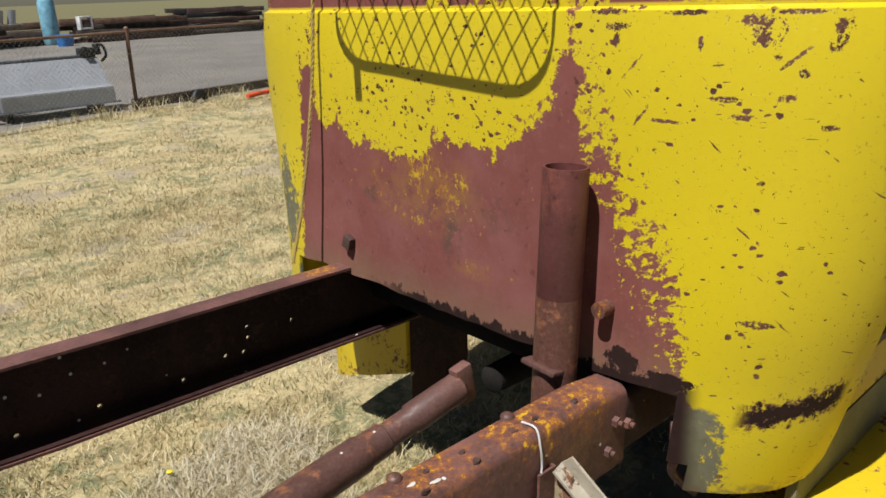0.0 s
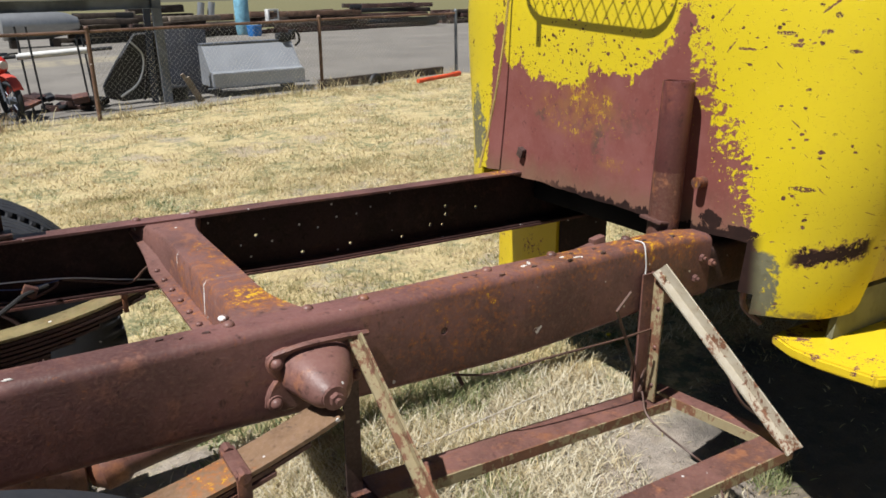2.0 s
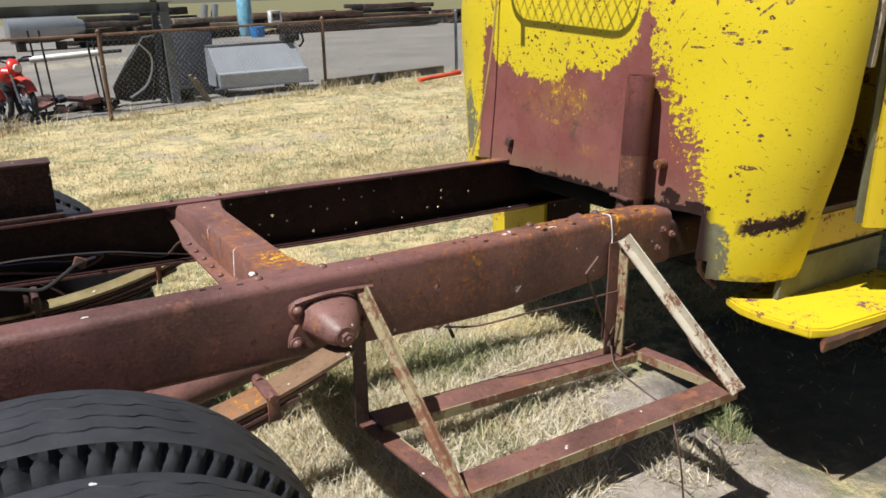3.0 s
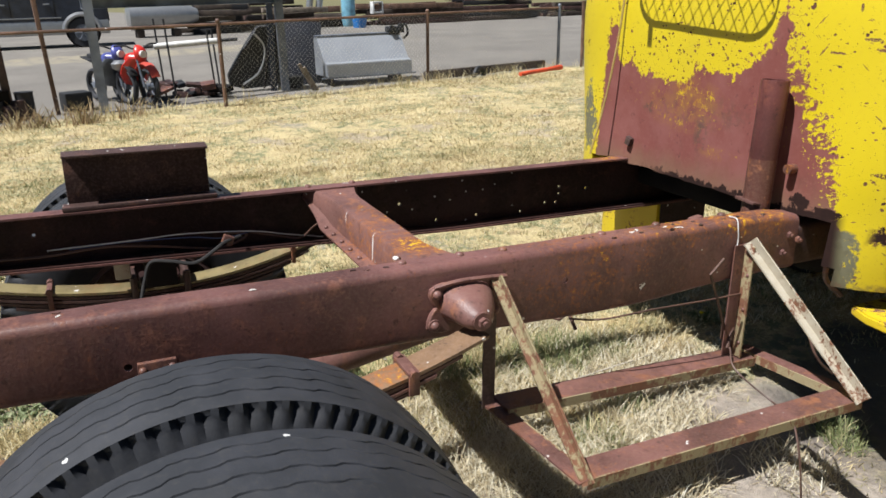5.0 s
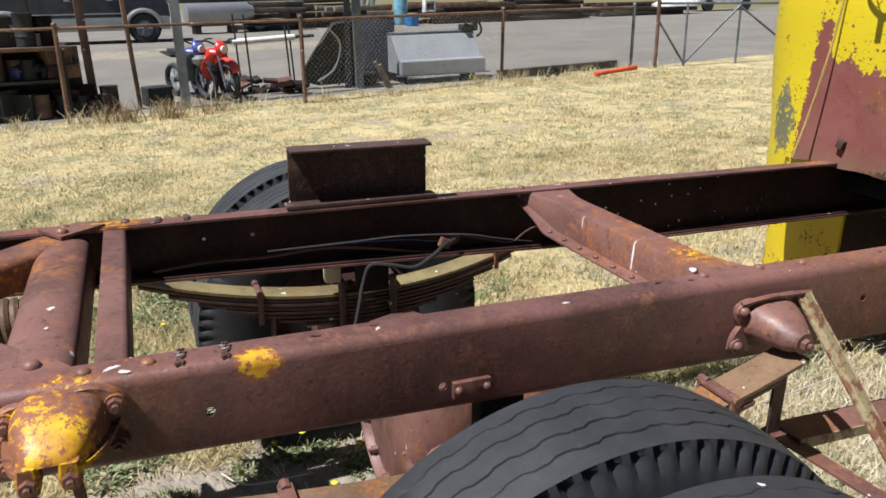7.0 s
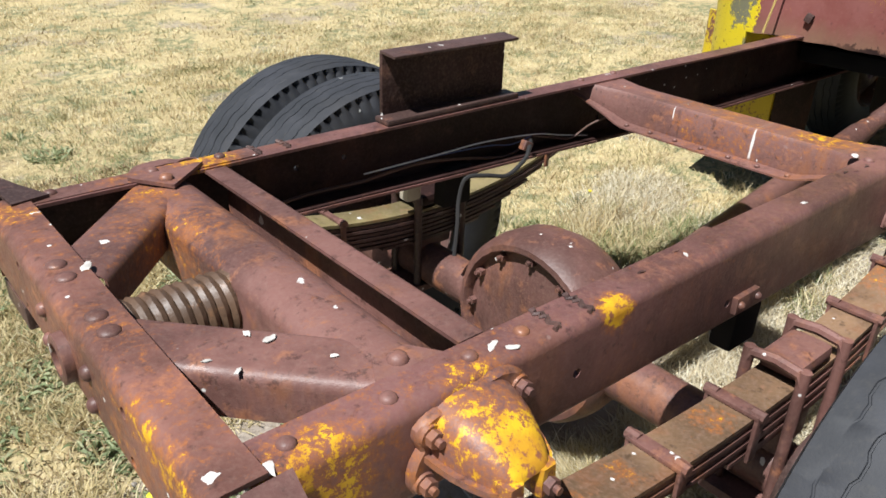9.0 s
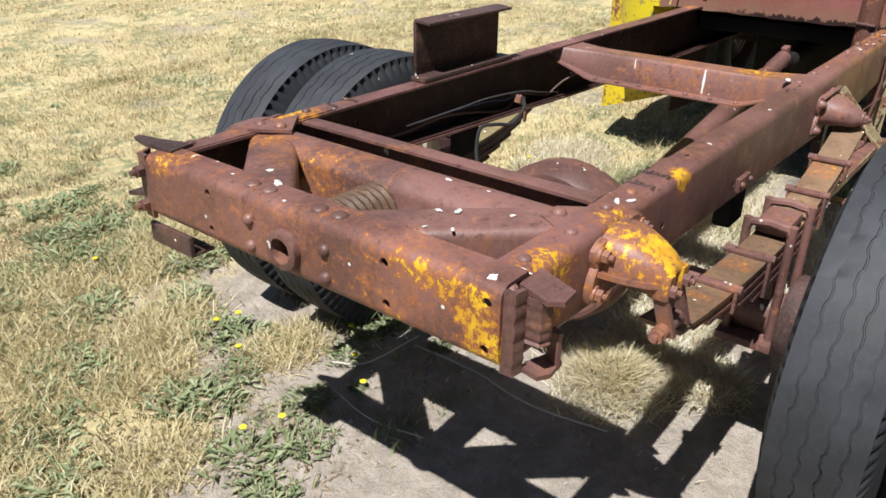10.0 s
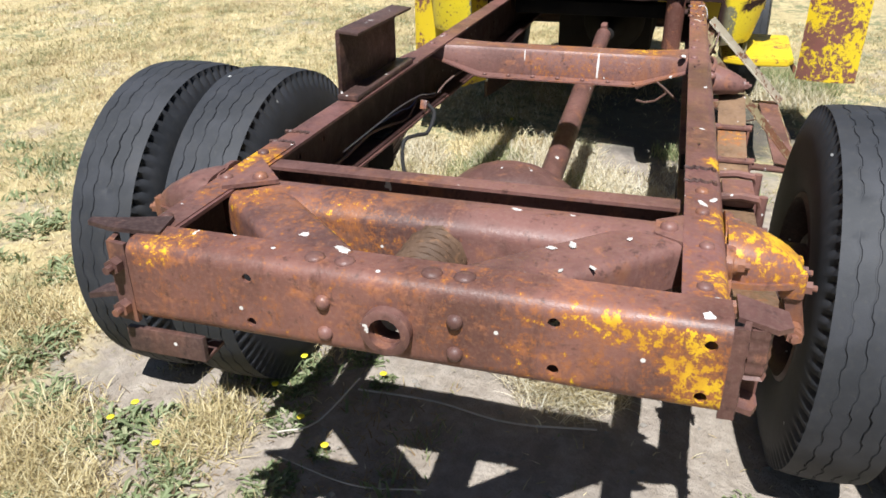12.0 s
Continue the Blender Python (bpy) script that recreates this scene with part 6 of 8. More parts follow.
def kerb():
    e = place("timber_kerb", (4.05, 11.42, 0), 13, "low dark timber kerb along the fence", "kerb")
    bm = bmesh.new()
    box(bm, (1.35, 0, 0.06), (2.75, 0.10, 0.16), None, 0.01)
    part("timber", bm, WOODD, e)
    e = place("orange_pipe", (5.25, 10.72, 0.05), 18, "orange-red plastic pipe lying on the grass", "pipe")
    bm = bmesh.new()
    rod(bm, (0.32, 0, 0), (1.25, 0, 0.03), 0.036, seg=16)
    rod(bm, (1.2, 0, 0.03), (1.38, 0, 0.035), 0.045, seg=16)
    part("pipe_length", bm, ORANGE, e)
    e = place("old_tyre", (4.95, 11.2, 0.02), 30, "half-buried dark rubber ring by the kerb", "tyre")
    bm = bmesh.new()
    tube(bm, [(0.14 * math.cos(a * 0.2), 0, 0.14 * math.sin(a * 0.2)) for a in range(17)], 0.04, 8)
    part("ring", bm, DARKP, e)
    e = place("wood_sticks", (1.9, 11.05, 0), 0, "short weathered boards leaning together", "boards")
    for dx, dz in ((0, 0.0), (0.07, -0.05)):
        bm = bmesh.new()
        box(bm, (dx, 0, 0.2 + dz), (0.05, 0.03, 0.5), pose(0, 0, 0, 10, -28, 0))
        part("board", bm, WOODG, e)


kerb()


def gantry():
    e = place("steel_gantry", (0, 0, 0), 0, "grey steel portal frame of bolted posts", "frame")
    for x, y in ((-1.05, 10.25), (1.6, 11.3)):
        bm = bmesh.new()
        ring = [(-0.06, -0.05), (0.06, -0.05), (0.06, -0.04), (-0.05, -0.04), (-0.05, 0.05), (-0.06, 0.05)]
        loft(bm, [[Vector((x + a, y + b, z)) for a, b in ring] for z in (-0.1, 1.46)])
        part("post", bm, GALV, e)
    bm = bmesh.new()
    sweep2(bm, [(-0.05, 0.07), (0.05, 0.07), (0.05, 0.06), (-0.04, 0.06), (-0.04, -0.06), (0.05, -0.06), (0.05, -0.07), (-0.05, -0.07)], (-1.12, 10.25, 1.40), (1.7, 11.32, 1.40))
    part("beam", bm, GALV, e)
    bm = bmesh.new()
    box(bm, (1.45, 11.35, 0.75), (0.09, 0.06, 1.5), pose(0, 0, 0, 0, 2, 0))
    part("post", bm, NAVY, e)


gantry()


def posts():
    for x, y, m, lab, lean in ((-1.66, 10.5, RUSTY_PIPE, "thin brown post beside the fence", 2), (-2.18, 10.3, DARK, "dark rusty steel post beside the fence", 1), (-3.3, 10.1, RUSTY_PIPE, "rusty steel post beside the fence", 0)):
        e = place("upright_post", (x, y, -0.1), 10, lab, "post", "posts by the fence")
        bm = bmesh.new()
        box(bm, (0, 0, 0.85), (0.055 if lean == 2 else 0.10, 0.06, 1.7), pose(0, 0, 0, 0, -lean, 0), 0.006)
        part("shaft", bm, m, e)


posts()


def saw_bench():
    e = place("pipe_rack", (0.2, 11.4, 0), 3, "dark pipe stand carrying a white tube", "rack")
    for x in (-0.38, -0.27, 0.32, 0.44):
        bm = bmesh.new()
        y = 0.15 if x in (-0.38, 0.44) else -0.15
        rod(bm, (x, y, 0), (x - 0.04, y, 1.15 if x < 0 else 0.98), 0.014, seg=8)
        part("upright", bm, DARKP, e)
    bm = bmesh.new()
    rod(bm, (-0.48, -0.02, 0.76), (0.45, -0.02, 0.80), 0.045, seg=14)
    part("white_tube", bm, WHITEP, e)
    bm = bmesh.new()
    rod(bm, (-0.62, 0.0, 0.76), (-0.46, 0.0, 0.765), 0.025, seg=8)
    part("inner_tube", bm, DARKP, e)
    bm = bmesh.new()
    rod(bm, (0.44, 0.0, 0.80), (0.75, 0.0, 0.81), 0.025, seg=8)
    part("inner_tube", bm, DARKP, e)
    rnd = random.Random(5)
    for k in range(18):
        o = place("scrap_iron", (0.2 + rnd.uniform(-0.5, 0.5), 11.35 + rnd.uniform(-0.3, 0.25), 0.0 + 0.05 * (k % 4)), rnd.uniform(0, 180), "rusty scrap iron piece on the ground", "scrap", "scrap pieces")
        bm = bmesh.new()
        box(bm, (0, 0, 0.03), (rnd.uniform(0.2, 0.5), rnd.uniform(0.08, 0.2), rnd.uniform(0.04, 0.10)), pose(0, 0, 0, rnd.uniform(-15, 15), rnd.uniform(-12, 12), 0), 0.008)
        part("piece", bm, (DARK, DARKP, STEEL, DARK, BLACK)[k % 5], o)


saw_bench()


def curved_panel():
    e = place("curved_mudguard", (1.22, 11.68, 0), 3, "large dark curved sheet with pale rim leaning upright", "sheet")
    bm = bmesh.new()
    fan = [(-0.47, 0.25), (-0.42, 0.34), (-0.24, 0.60), (-0.03, 0.87), (0.05, 0.97), (0.40, 0.99), (0.42, 0.05), (-0.25, 0.03), (-0.45, 0.09)]
    loft(bm, [[Vector((x * k, y + 0.10 * (x + 0.1) ** 2, 0.02 + z * k)) for x, z in fan] for y, k in ((-0.20, 0.90), (-0.23, 0.98), (-0.22, 1.0), (-0.10, 1.0))])
    part("sheet", bm, DARKP, e)
    bm = bmesh.new()
    tube(bm, curve_pts([(-0.03, -0.27, 0.88), (0.10, -0.27, 0.72), (0.10, -0.27, 0.52), (-0.02, -0.27, 0.28), (-0.27, -0.27, 0.12)], 10), 0.016, 6)
    part("rim", bm, SILVER, e)
    for k, (x0, x1) in enumerate(((0.05, 0.22), (0.2, 0.3))):
        bm = bmesh.new()
        rod(bm, (x0, -0.28, 0.05), (x1, -0.28, 0.9), 0.02, seg=8)
        part("stay", bm, BLACK, e)
    e = place("leaning_sheet", (2.08, 12.0, 0), 0, "dark blue-black sheet leaning behind the hopper", "sheet")
    bm = bmesh.new()
    box(bm, (0.0, 0, 0.50), (0.62, 0.03, 1.05), pose(0, 0, 0, -12, 6, 0), 0.005)
    part("sheet", bm, plain("matt_blue_black_sheet", (0.020, 0.024, 0.036), 0.7), e)
    e = place("black_tub", (1.75, 11.65, 0), 0, "squat black tub on the ground", "tub")
    bm = bmesh.new()
    rod(bm, (0, 0, 0), (0, 0, 0.18), 0.20, 0.24, seg=18)
    part("tub_wall", bm, DARKP, e)
    e = place("blue_crate", (-2.35, 10.7, 0), 8, "blue plastic crate by the fence", "crate")
    bm = bmesh.new()
    box(bm, (0, 0, 0.14), (0.3, 0.3, 0.28), None, 0.02)
    part("crate_wall", bm, BLUEP, e)
    e = place("black_box", (-1.4, 10.75, 0), 20, "black box on the ground beside the fence", "box")
    bm = bmesh.new()
    box(bm, (0, 0, 0.12), (0.36, 0.3, 0.26), None, 0.03)
    part("box_wall", bm, DARKP, e)


curved_panel()


def work_table():
    e = place("work_table", (-3.05, 10.25, 0), 8, "dark metal work table with rusty top", "table")
    bm = bmesh.new()
    box(bm, (0, 0, 0.84), (1.3, 0.6, 0.05), None, 0.006)
    part("tabletop", bm, RUSTY_PIPE, e)
    bm = bmesh.new()
    box(bm, (0, 0, 0.45), (1.2, 0.55, 0.04), None, 0.006)
    part("shelf", bm, DARKP, e)
    for x in (-0.58, 0.58):
        for y in (-0.25, 0.25):
            bm = bmesh.new()
            box(bm, (x, y, 0.41), (0.05, 0.05, 0.82))
            part("leg", bm, DARKP, e)
    for k, (x, m, lab) in enumerate(((-0.1, GREENP, "coiled green hose on the table"), (0.35, GALV, "small grey metal can on the table"))):
        o = place("hose_coil" if k == 0 else "metal_can", (-3.05 + x, 10.2, 0.87), 0, lab, "hose" if k == 0 else "can")
        bm = bmesh.new()
        if k == 0:
            tube(bm, [((0.13 + 0.01 * (a % 7)) * math.cos(a * 0.4), 0.02 * math.sin(a * 1.3), 0.14 + 0.13 * math.sin(a * 0.4)) for a in range(60)], 0.018, 6)
        else:
            rod(bm, (0, 0, 0), (0, 0, 0.15), 0.06, seg=14)
        part("coil" if k == 0 else "can_wall", bm, m, o)
    rnd = random.Random(8)
    for k in range(5):
        o = place("scrap_box", (-3.5 + 0.28 * k, 10.3, 0.47), rnd.uniform(-20, 20), "small dark box of parts on the shelf", "box", "boxes on the shelf")
        bm = bmesh.new()
        box(bm, (0, 0, 0.08), (0.2, 0.25, rnd.uniform(0.12, 0.2)), None, 0.01)
        part("box_wall", bm, (DARKP, RUSTY_PIPE, BLUEP)[k % 3], o)


def clutter():
    """Dark machine parts, cans and boxes crowded under and on the work table."""
    rnd = random.Random(31)
    kinds = (("scrap_box", "dark box of old parts under the table", "box"), ("metal_drum", "small dark drum beside the fence", "drum"), ("machine_part", "rusty machine part by the work table", "machine part"))
    mats = (DARKP, DARK, DARKP, BLACK, RUSTY_PIPE, DARK, DARKP)
    for k in range(34):
        name, lab, cat = kinds[k % 3]
        level = (0.0, 0.47, 0.865)[0 if k < 18 else 1 if k < 27 else 2]
        x, y = -3.75 + (1.85 if level == 0.0 else 1.4) * ((k * 0.381) % 1.0), 10.22 + rnd.uniform(-0.12, 0.22)
        e = place(name, (x, y, level), rnd.uniform(-40, 40), lab, cat, "parts by the work table")
        bm = bmesh.new()
        m = mats[k % 7]
        if k % 3 == 0:
            h = rnd.uniform(0.2, 0.38)
            loft(bm, [[Vector((a * 0.16 * q, b * 0.13 * q, z)) for a, b in ((-1, -1), (1, -1), (1, 1), (-1, 1))] for z, q in ((0, 0.9), (h * 0.9, 1.0), (h * 0.9, 1.06), (h, 1.06))])
            part("box_wall", bm, m, e)
        elif k % 3 == 1:
            h = rnd.uniform(0.2, 0.4)
            loft(bm, [[Vector((r * math.cos(j * math.tau / 16), r * math.sin(j * math.tau / 16), z)) for j in range(16)] for z, r in ((0, 0.11), (h * 0.3, 0.11), (h * 0.32, 0.117), (h * 0.36, 0.11), (h * 0.94, 0.11), (h, 0.118), (h, 0.10), (h * 0.97, 0.03))])
            part("drum_wall", bm, m, e)
        else:
            rod(bm, (-0.18, 0, 0.12), (0.18, 0, 0.14), 0.07, 0.05, seg=12)
            rod(bm, (0.04, 0, 0.0), (0.04, 0, 0.24), 0.10, 0.08, seg=12)
            box(bm, (-0.1, 0.02, 0.05), (0.2, 0.16, 0.10), None, 0.015)
            part("casting", bm, m, e)
    e = place("back_board", (-3.05, 10.55, 0), 8, "dark board standing behind the work table", "board")
    bm = bmesh.new()
    box(bm, (0, 0, 0.42), (1.5, 0.03, 0.82), None, 0.004)
    part("panel", bm, WOODD, e)


work_table()
clutter()


def motorcycle(x, y, rz, paint, dark, label, low):
    e = thing("small_motorcycle", pose(x, y, 0, 0, 0, rz) @ Matrix.Scale(0.92, 4), label, "motorcycle", "motorcycles by the fence")
    # it faces -y
    for wy, r in ((-0.45, 0.27), (0.45, 0.25)):
        bm = bmesh.new()
        rings = []
        for k in range(24):
            a = math.tau * k / 24
            c = Vector((0, wy + r * math.cos(a), r + 0.02 + r * math.sin(a)))
            o = Vector((0, math.cos(a), math.sin(a)))
            rings.append([c + o * (0.04 * math.cos(b) - 0.03) + Vector((0.045 * math.sin(b), 0, 0)) for b in [j * math.tau / 8 for j in range(8)]])
        loft(bm, rings, caps=False, loop=True)
        w = part("wheel", bm, TYRE, e)
        bm = bmesh.new()
        rod(bm, (-0.05, wy, r + 0.02), (0.05, wy, r + 0.02), 0.05, seg=10)
        for k in range(8):
            a = math.tau * k / 8
            rod(bm, (0, wy, r + 0.02), (0, wy + (r - 0.05) * math.cos(a), r + 0.02 + (r - 0.05) * math.sin(a)), 0.006, seg=5)
        part("hub", bm, GALV, w)
    for sx in (-1, 1):
        bm = bmesh.new()
        rod(bm, (sx * 0.075, -0.45, 0.29), (sx * 0.065, -0.28, 0.82), 0.02, seg=8)
        part("fork_leg", bm, GALV, e)
    bm = bmesh.new()
    rings = []
    for k in range(9):
        a = radians(25 + 110 * k / 8)
        rings.append([Vector((u * 0.07, -0.42 - 0.34 * math.cos(a) * 0.9, 0.29 + 0.34 * math.sin(a) + h)) for u, h in ((-1, 0), (0, 0.02), (1, 0), (1, 0.012), (0, 0.032), (-1, 0.012))])
    loft(bm, rings)
    part("front_fender", bm, low, e)
    bm = bmesh.new()
    loft(bm, [[Vector((w * math.cos(g), yy + d * math.sin(g), z)) for g in [j * math.tau / 14 for j in range(14)]] for z, w, d, yy in ((0.60, 0.04, 0.03, -0.30), (0.68, 0.085, 0.05, -0.32), (0.76, 0.105, 0.065, -0.33), (0.83, 0.095, 0.06, -0.31), (0.88, 0.06, 0.04, -0.28), (0.90, 0.03, 0.02, -0.26))])
    part("headlight_shroud", bm, paint, e)
    bm = bmesh.new()
    rings = []
    for z, w, yy in ((0.28, 0.10, -0.16), (0.36, 0.20, -0.18), (0.48, 0.25, -0.20), (0.60, 0.23, -0.24), (0.70, 0.14, -0.28)):
        rings.append([Vector((w * u, yy + 0.10 * abs(u) ** 1.6 + t, z)) for u, t in [(-1 + k / 4, 0.0) for k in range(9)] + [(1 - k / 4, 0.018) for k in range(9)]])
    loft(bm, rings)
    part("leg_shield", bm, dark if low is DARKP else paint, e)
    bm = bmesh.new()
    rod(bm, (0, -0.43, 0.77), (0, -0.38, 0.77), 0.055, seg=12)
    part("headlight", bm, WHITEP, e)
    bm = bmesh.new()
    tube(bm, curve_pts([(-0.34, -0.20, 0.90), (-0.2, -0.24, 0.90), (-0.08, -0.27, 0.85), (0.08, -0.27, 0.85), (0.2, -0.24, 0.90), (0.34, -0.20, 0.90)], 6), 0.013, 6)
    part("handlebar", bm, DARKP, e)
    bm = bmesh.new()
    rings = []
    for yy, w, zc, h in ((-0.25, 0.04, 0.68, 0.08), (-0.15, 0.15, 0.66, 0.13), (0.0, 0.13, 0.66, 0.12), (0.12, 0.06, 0.66, 0.06)):
        rings.append([Vector((w * math.cos(a), yy, zc + h * math.sin(a))) for a in [j * math.tau / 12 for j in range(12)]])
    loft(bm, rings)
    part("tank", bm, paint, e)
    bm = bmesh.new()
    box(bm, (0, 0.25, 0.70), (0.16, 0.45, 0.07), pose(0, 0, 0, 6, 0, 0), 0.025)
    part("seat", bm, DARKP, e)
    bm = bmesh.new()
    box(bm, (0, 0.02, 0.40), (0.20, 0.30, 0.26), None, 0.04)
    part("engine", bm, dark, e)
    bm = bmesh.new()
    box(bm, (0, 0.55, 0.66), (0.12, 0.34, 0.02), pose(0, 0, 0, 12, 0, 0), 0.008)
    part("rear_fender", bm, low, e)
    return e


motorcycle(-0.62, 10.98, 26, REDP, DARKP, "small red motorcycle parked behind the fence", plain("faded_red_plastic", (0.70, 0.10, 0.07), 0.45))
blue = motorcycle(-0.93, 11.25, 30, BLUEP, GALV, "small blue and grey motorcycle behind the fence", DARKP)
bm = bmesh.new()
loft(bm, [[Vector((w * math.cos(g), -0.40 + d * math.sin(g), z)) for g in [j * math.tau / 14 for j in range(14)]] for z, w, d in ((0.50, 0.06, 0.05), (0.56, 0.16, 0.10), (0.63, 0.18, 0.11), (0.68, 0.10, 0.07))])
part("nose_fairing", bm, SILVER, blue, "silver nose fairing")


def pickup():
    e = place("pickup_truck", (-3.6, 26.8, 0), 0, "dark blue pickup truck with silver lower body", "truck")
    bm = bmesh.new()
    prof = [(-2.9, 0.72), (-2.9, 1.45), (-2.8, 1.55), (2.45, 1.55), (2.72, 1.38), (2.75, 0.72)]
    loft(bm, [[Vector((x, y, z)) for x, z in prof] for y in (-0.95, 0.95)])
    bmesh.ops.bevel(bm, geom=bm.edges[:], offset=0.05, segments=3, affect="EDGES")
    body = part("body", bm, NAVY, e)
    bm = bmesh.new()
    box(bm, (-0.08, 0, 0.60), (5.6, 1.92, 0.42), None, 0.04)
    part("lower_body", bm, SILVER, e)
    bm = bmesh.new()
    loft(bm, [[Vector((x, y * k, z)) for x, z in ((-1.2, 1.5), (1.35, 1.5), (0.75, 2.10), (-1.0, 2.12))] for y, k in ((-0.85, 1), (0.85, 1))])
    bmesh.ops.bevel(bm, geom=bm.edges[:], offset=0.06, segments=2, affect="EDGES")
    part("cabin", bm, NAVY, e)
    for x0, x1 in ((-0.95, 0.0), (0.1, 0.85)):
        bm = bmesh.new()
        loft(bm, [[Vector((x, y, z)) for x, z in ((x0, 1.57), (x1 + 0.15, 1.57), (x1 - 0.15, 2.0), (x0 + 0.03, 2.0))] for y in (-0.865, -0.855)])
        part("side_window", bm, GLASS, e)
    for x in (-1.25, 0.05, 1.25):
        bm = bmesh.new()
        box(bm, (x, -0.953, 1.12), (0.018, 0.012, 0.74))
        part("door_gap", bm, BLACK, body)
    for x in (-0.15, 1.05):
        bm = bmesh.new()
        box(bm, (x, -0.972, 1.30), (0.17, 0.03, 0.04), None, 0.012)
        part("door_handle", bm, SILVER, body)
    bm = bmesh.new()
    box(bm, (-0.1, -0.955, 0.90), (3.0, 0.03, 0.035), None, 0.008)
    part("trim_strip", bm, SILVER, body)
    for x in (-1.9, 1.95):
        bm = bmesh.new()
        tube(bm, [(x + 0.52 * math.cos(radians(a)), -0.96, 0.46 + 0.52 * math.sin(radians(a))) for a in range(0, 181, 12)], 0.075, 8)
        part("wheel_arch", bm, SILVER, e)
        bm = bmesh.new()
        rod(bm, (x, -0.965, 0.48), (x, -0.7, 0.48), 0.50, seg=24)
        part("arch_liner", bm, BLACK, e)
        bm = bmesh.new()
        rod(bm, (x, -0.99, 0.44), (x, -0.75, 0.44), 0.42, seg=28)
        w = part("wheel", bm, TYRE, e)
        bm = bmesh.new()
        rod(bm, (x, -1.0, 0.44), (x, -0.97, 0.44), 0.25, seg=20)
        for k in range(6):
            a = k * math.tau / 6
            rod(bm, (x, -1.005, 0.44), (x + 0.23 * math.cos(a), -1.005, 0.44 + 0.23 * math.sin(a)), 0.03, seg=6)
        part("rim", bm, GALV, w)


pickup()


def timber_pile(c, n, length, rz, label, seed, mats, cat="pile", w=0.22, spread=0.8, rows=4):
    rnd = random.Random(seed)
    e = place("timber_pile", (c[0], c[1], 0), rz, label, cat, "timber piles")
    for k in range(n):
        row = k % rows
        L = length * rnd.uniform(0.6, 1.0)
        bm = bmesh.new()
        box(bm, (rnd.uniform(-0.25, 0.25) * length * 0.4, rnd.uniform(-spread, spread), 0.11 + row * w), (L, rnd.uniform(0.15, 0.3), w * 0.85), pose(0, 0, 0, 0, rnd.uniform(-1.5, 1.5), rnd.uniform(-6, 6)), 0.01)
        part("beam", bm, mats[k % len(mats)], e)


timber_pile((3.1, 31.5), 18, 2.6, 0, "stack of dark old timbers at the yard's edge", 1, (WOODD, DARKP, WOODG, WOODD), rows=5)
timber_pile((12.0, 33.0), 26, 5.0, 4, "long pile of dark rusty beams", 2, (DARK, WOODD, WOODD, RUSTY_PIPE), rows=4)
timber_pile((16.2, 33.5), 26, 4.4, -6, "jumbled pile of dark timbers", 3, (WOODD, DARK, DARKP), rows=5)
timber_pile((22.5, 35.0), 20, 6.0, 3, "low pile of dark beams", 4, (WOODD, DARK), rows=3)
timber_pile((6.2, 32.0), 14, 2.2, 10, "heap of dark machine parts and boards", 6, (DARKP, DARK, WOODD, WOODG), rows=4)
timber_pile((-9.0, 31.0), 16, 4.0, 0, "pile of dark boards behind the pickup", 7, (WOODD, RUSTY_PIPE), rows=4)


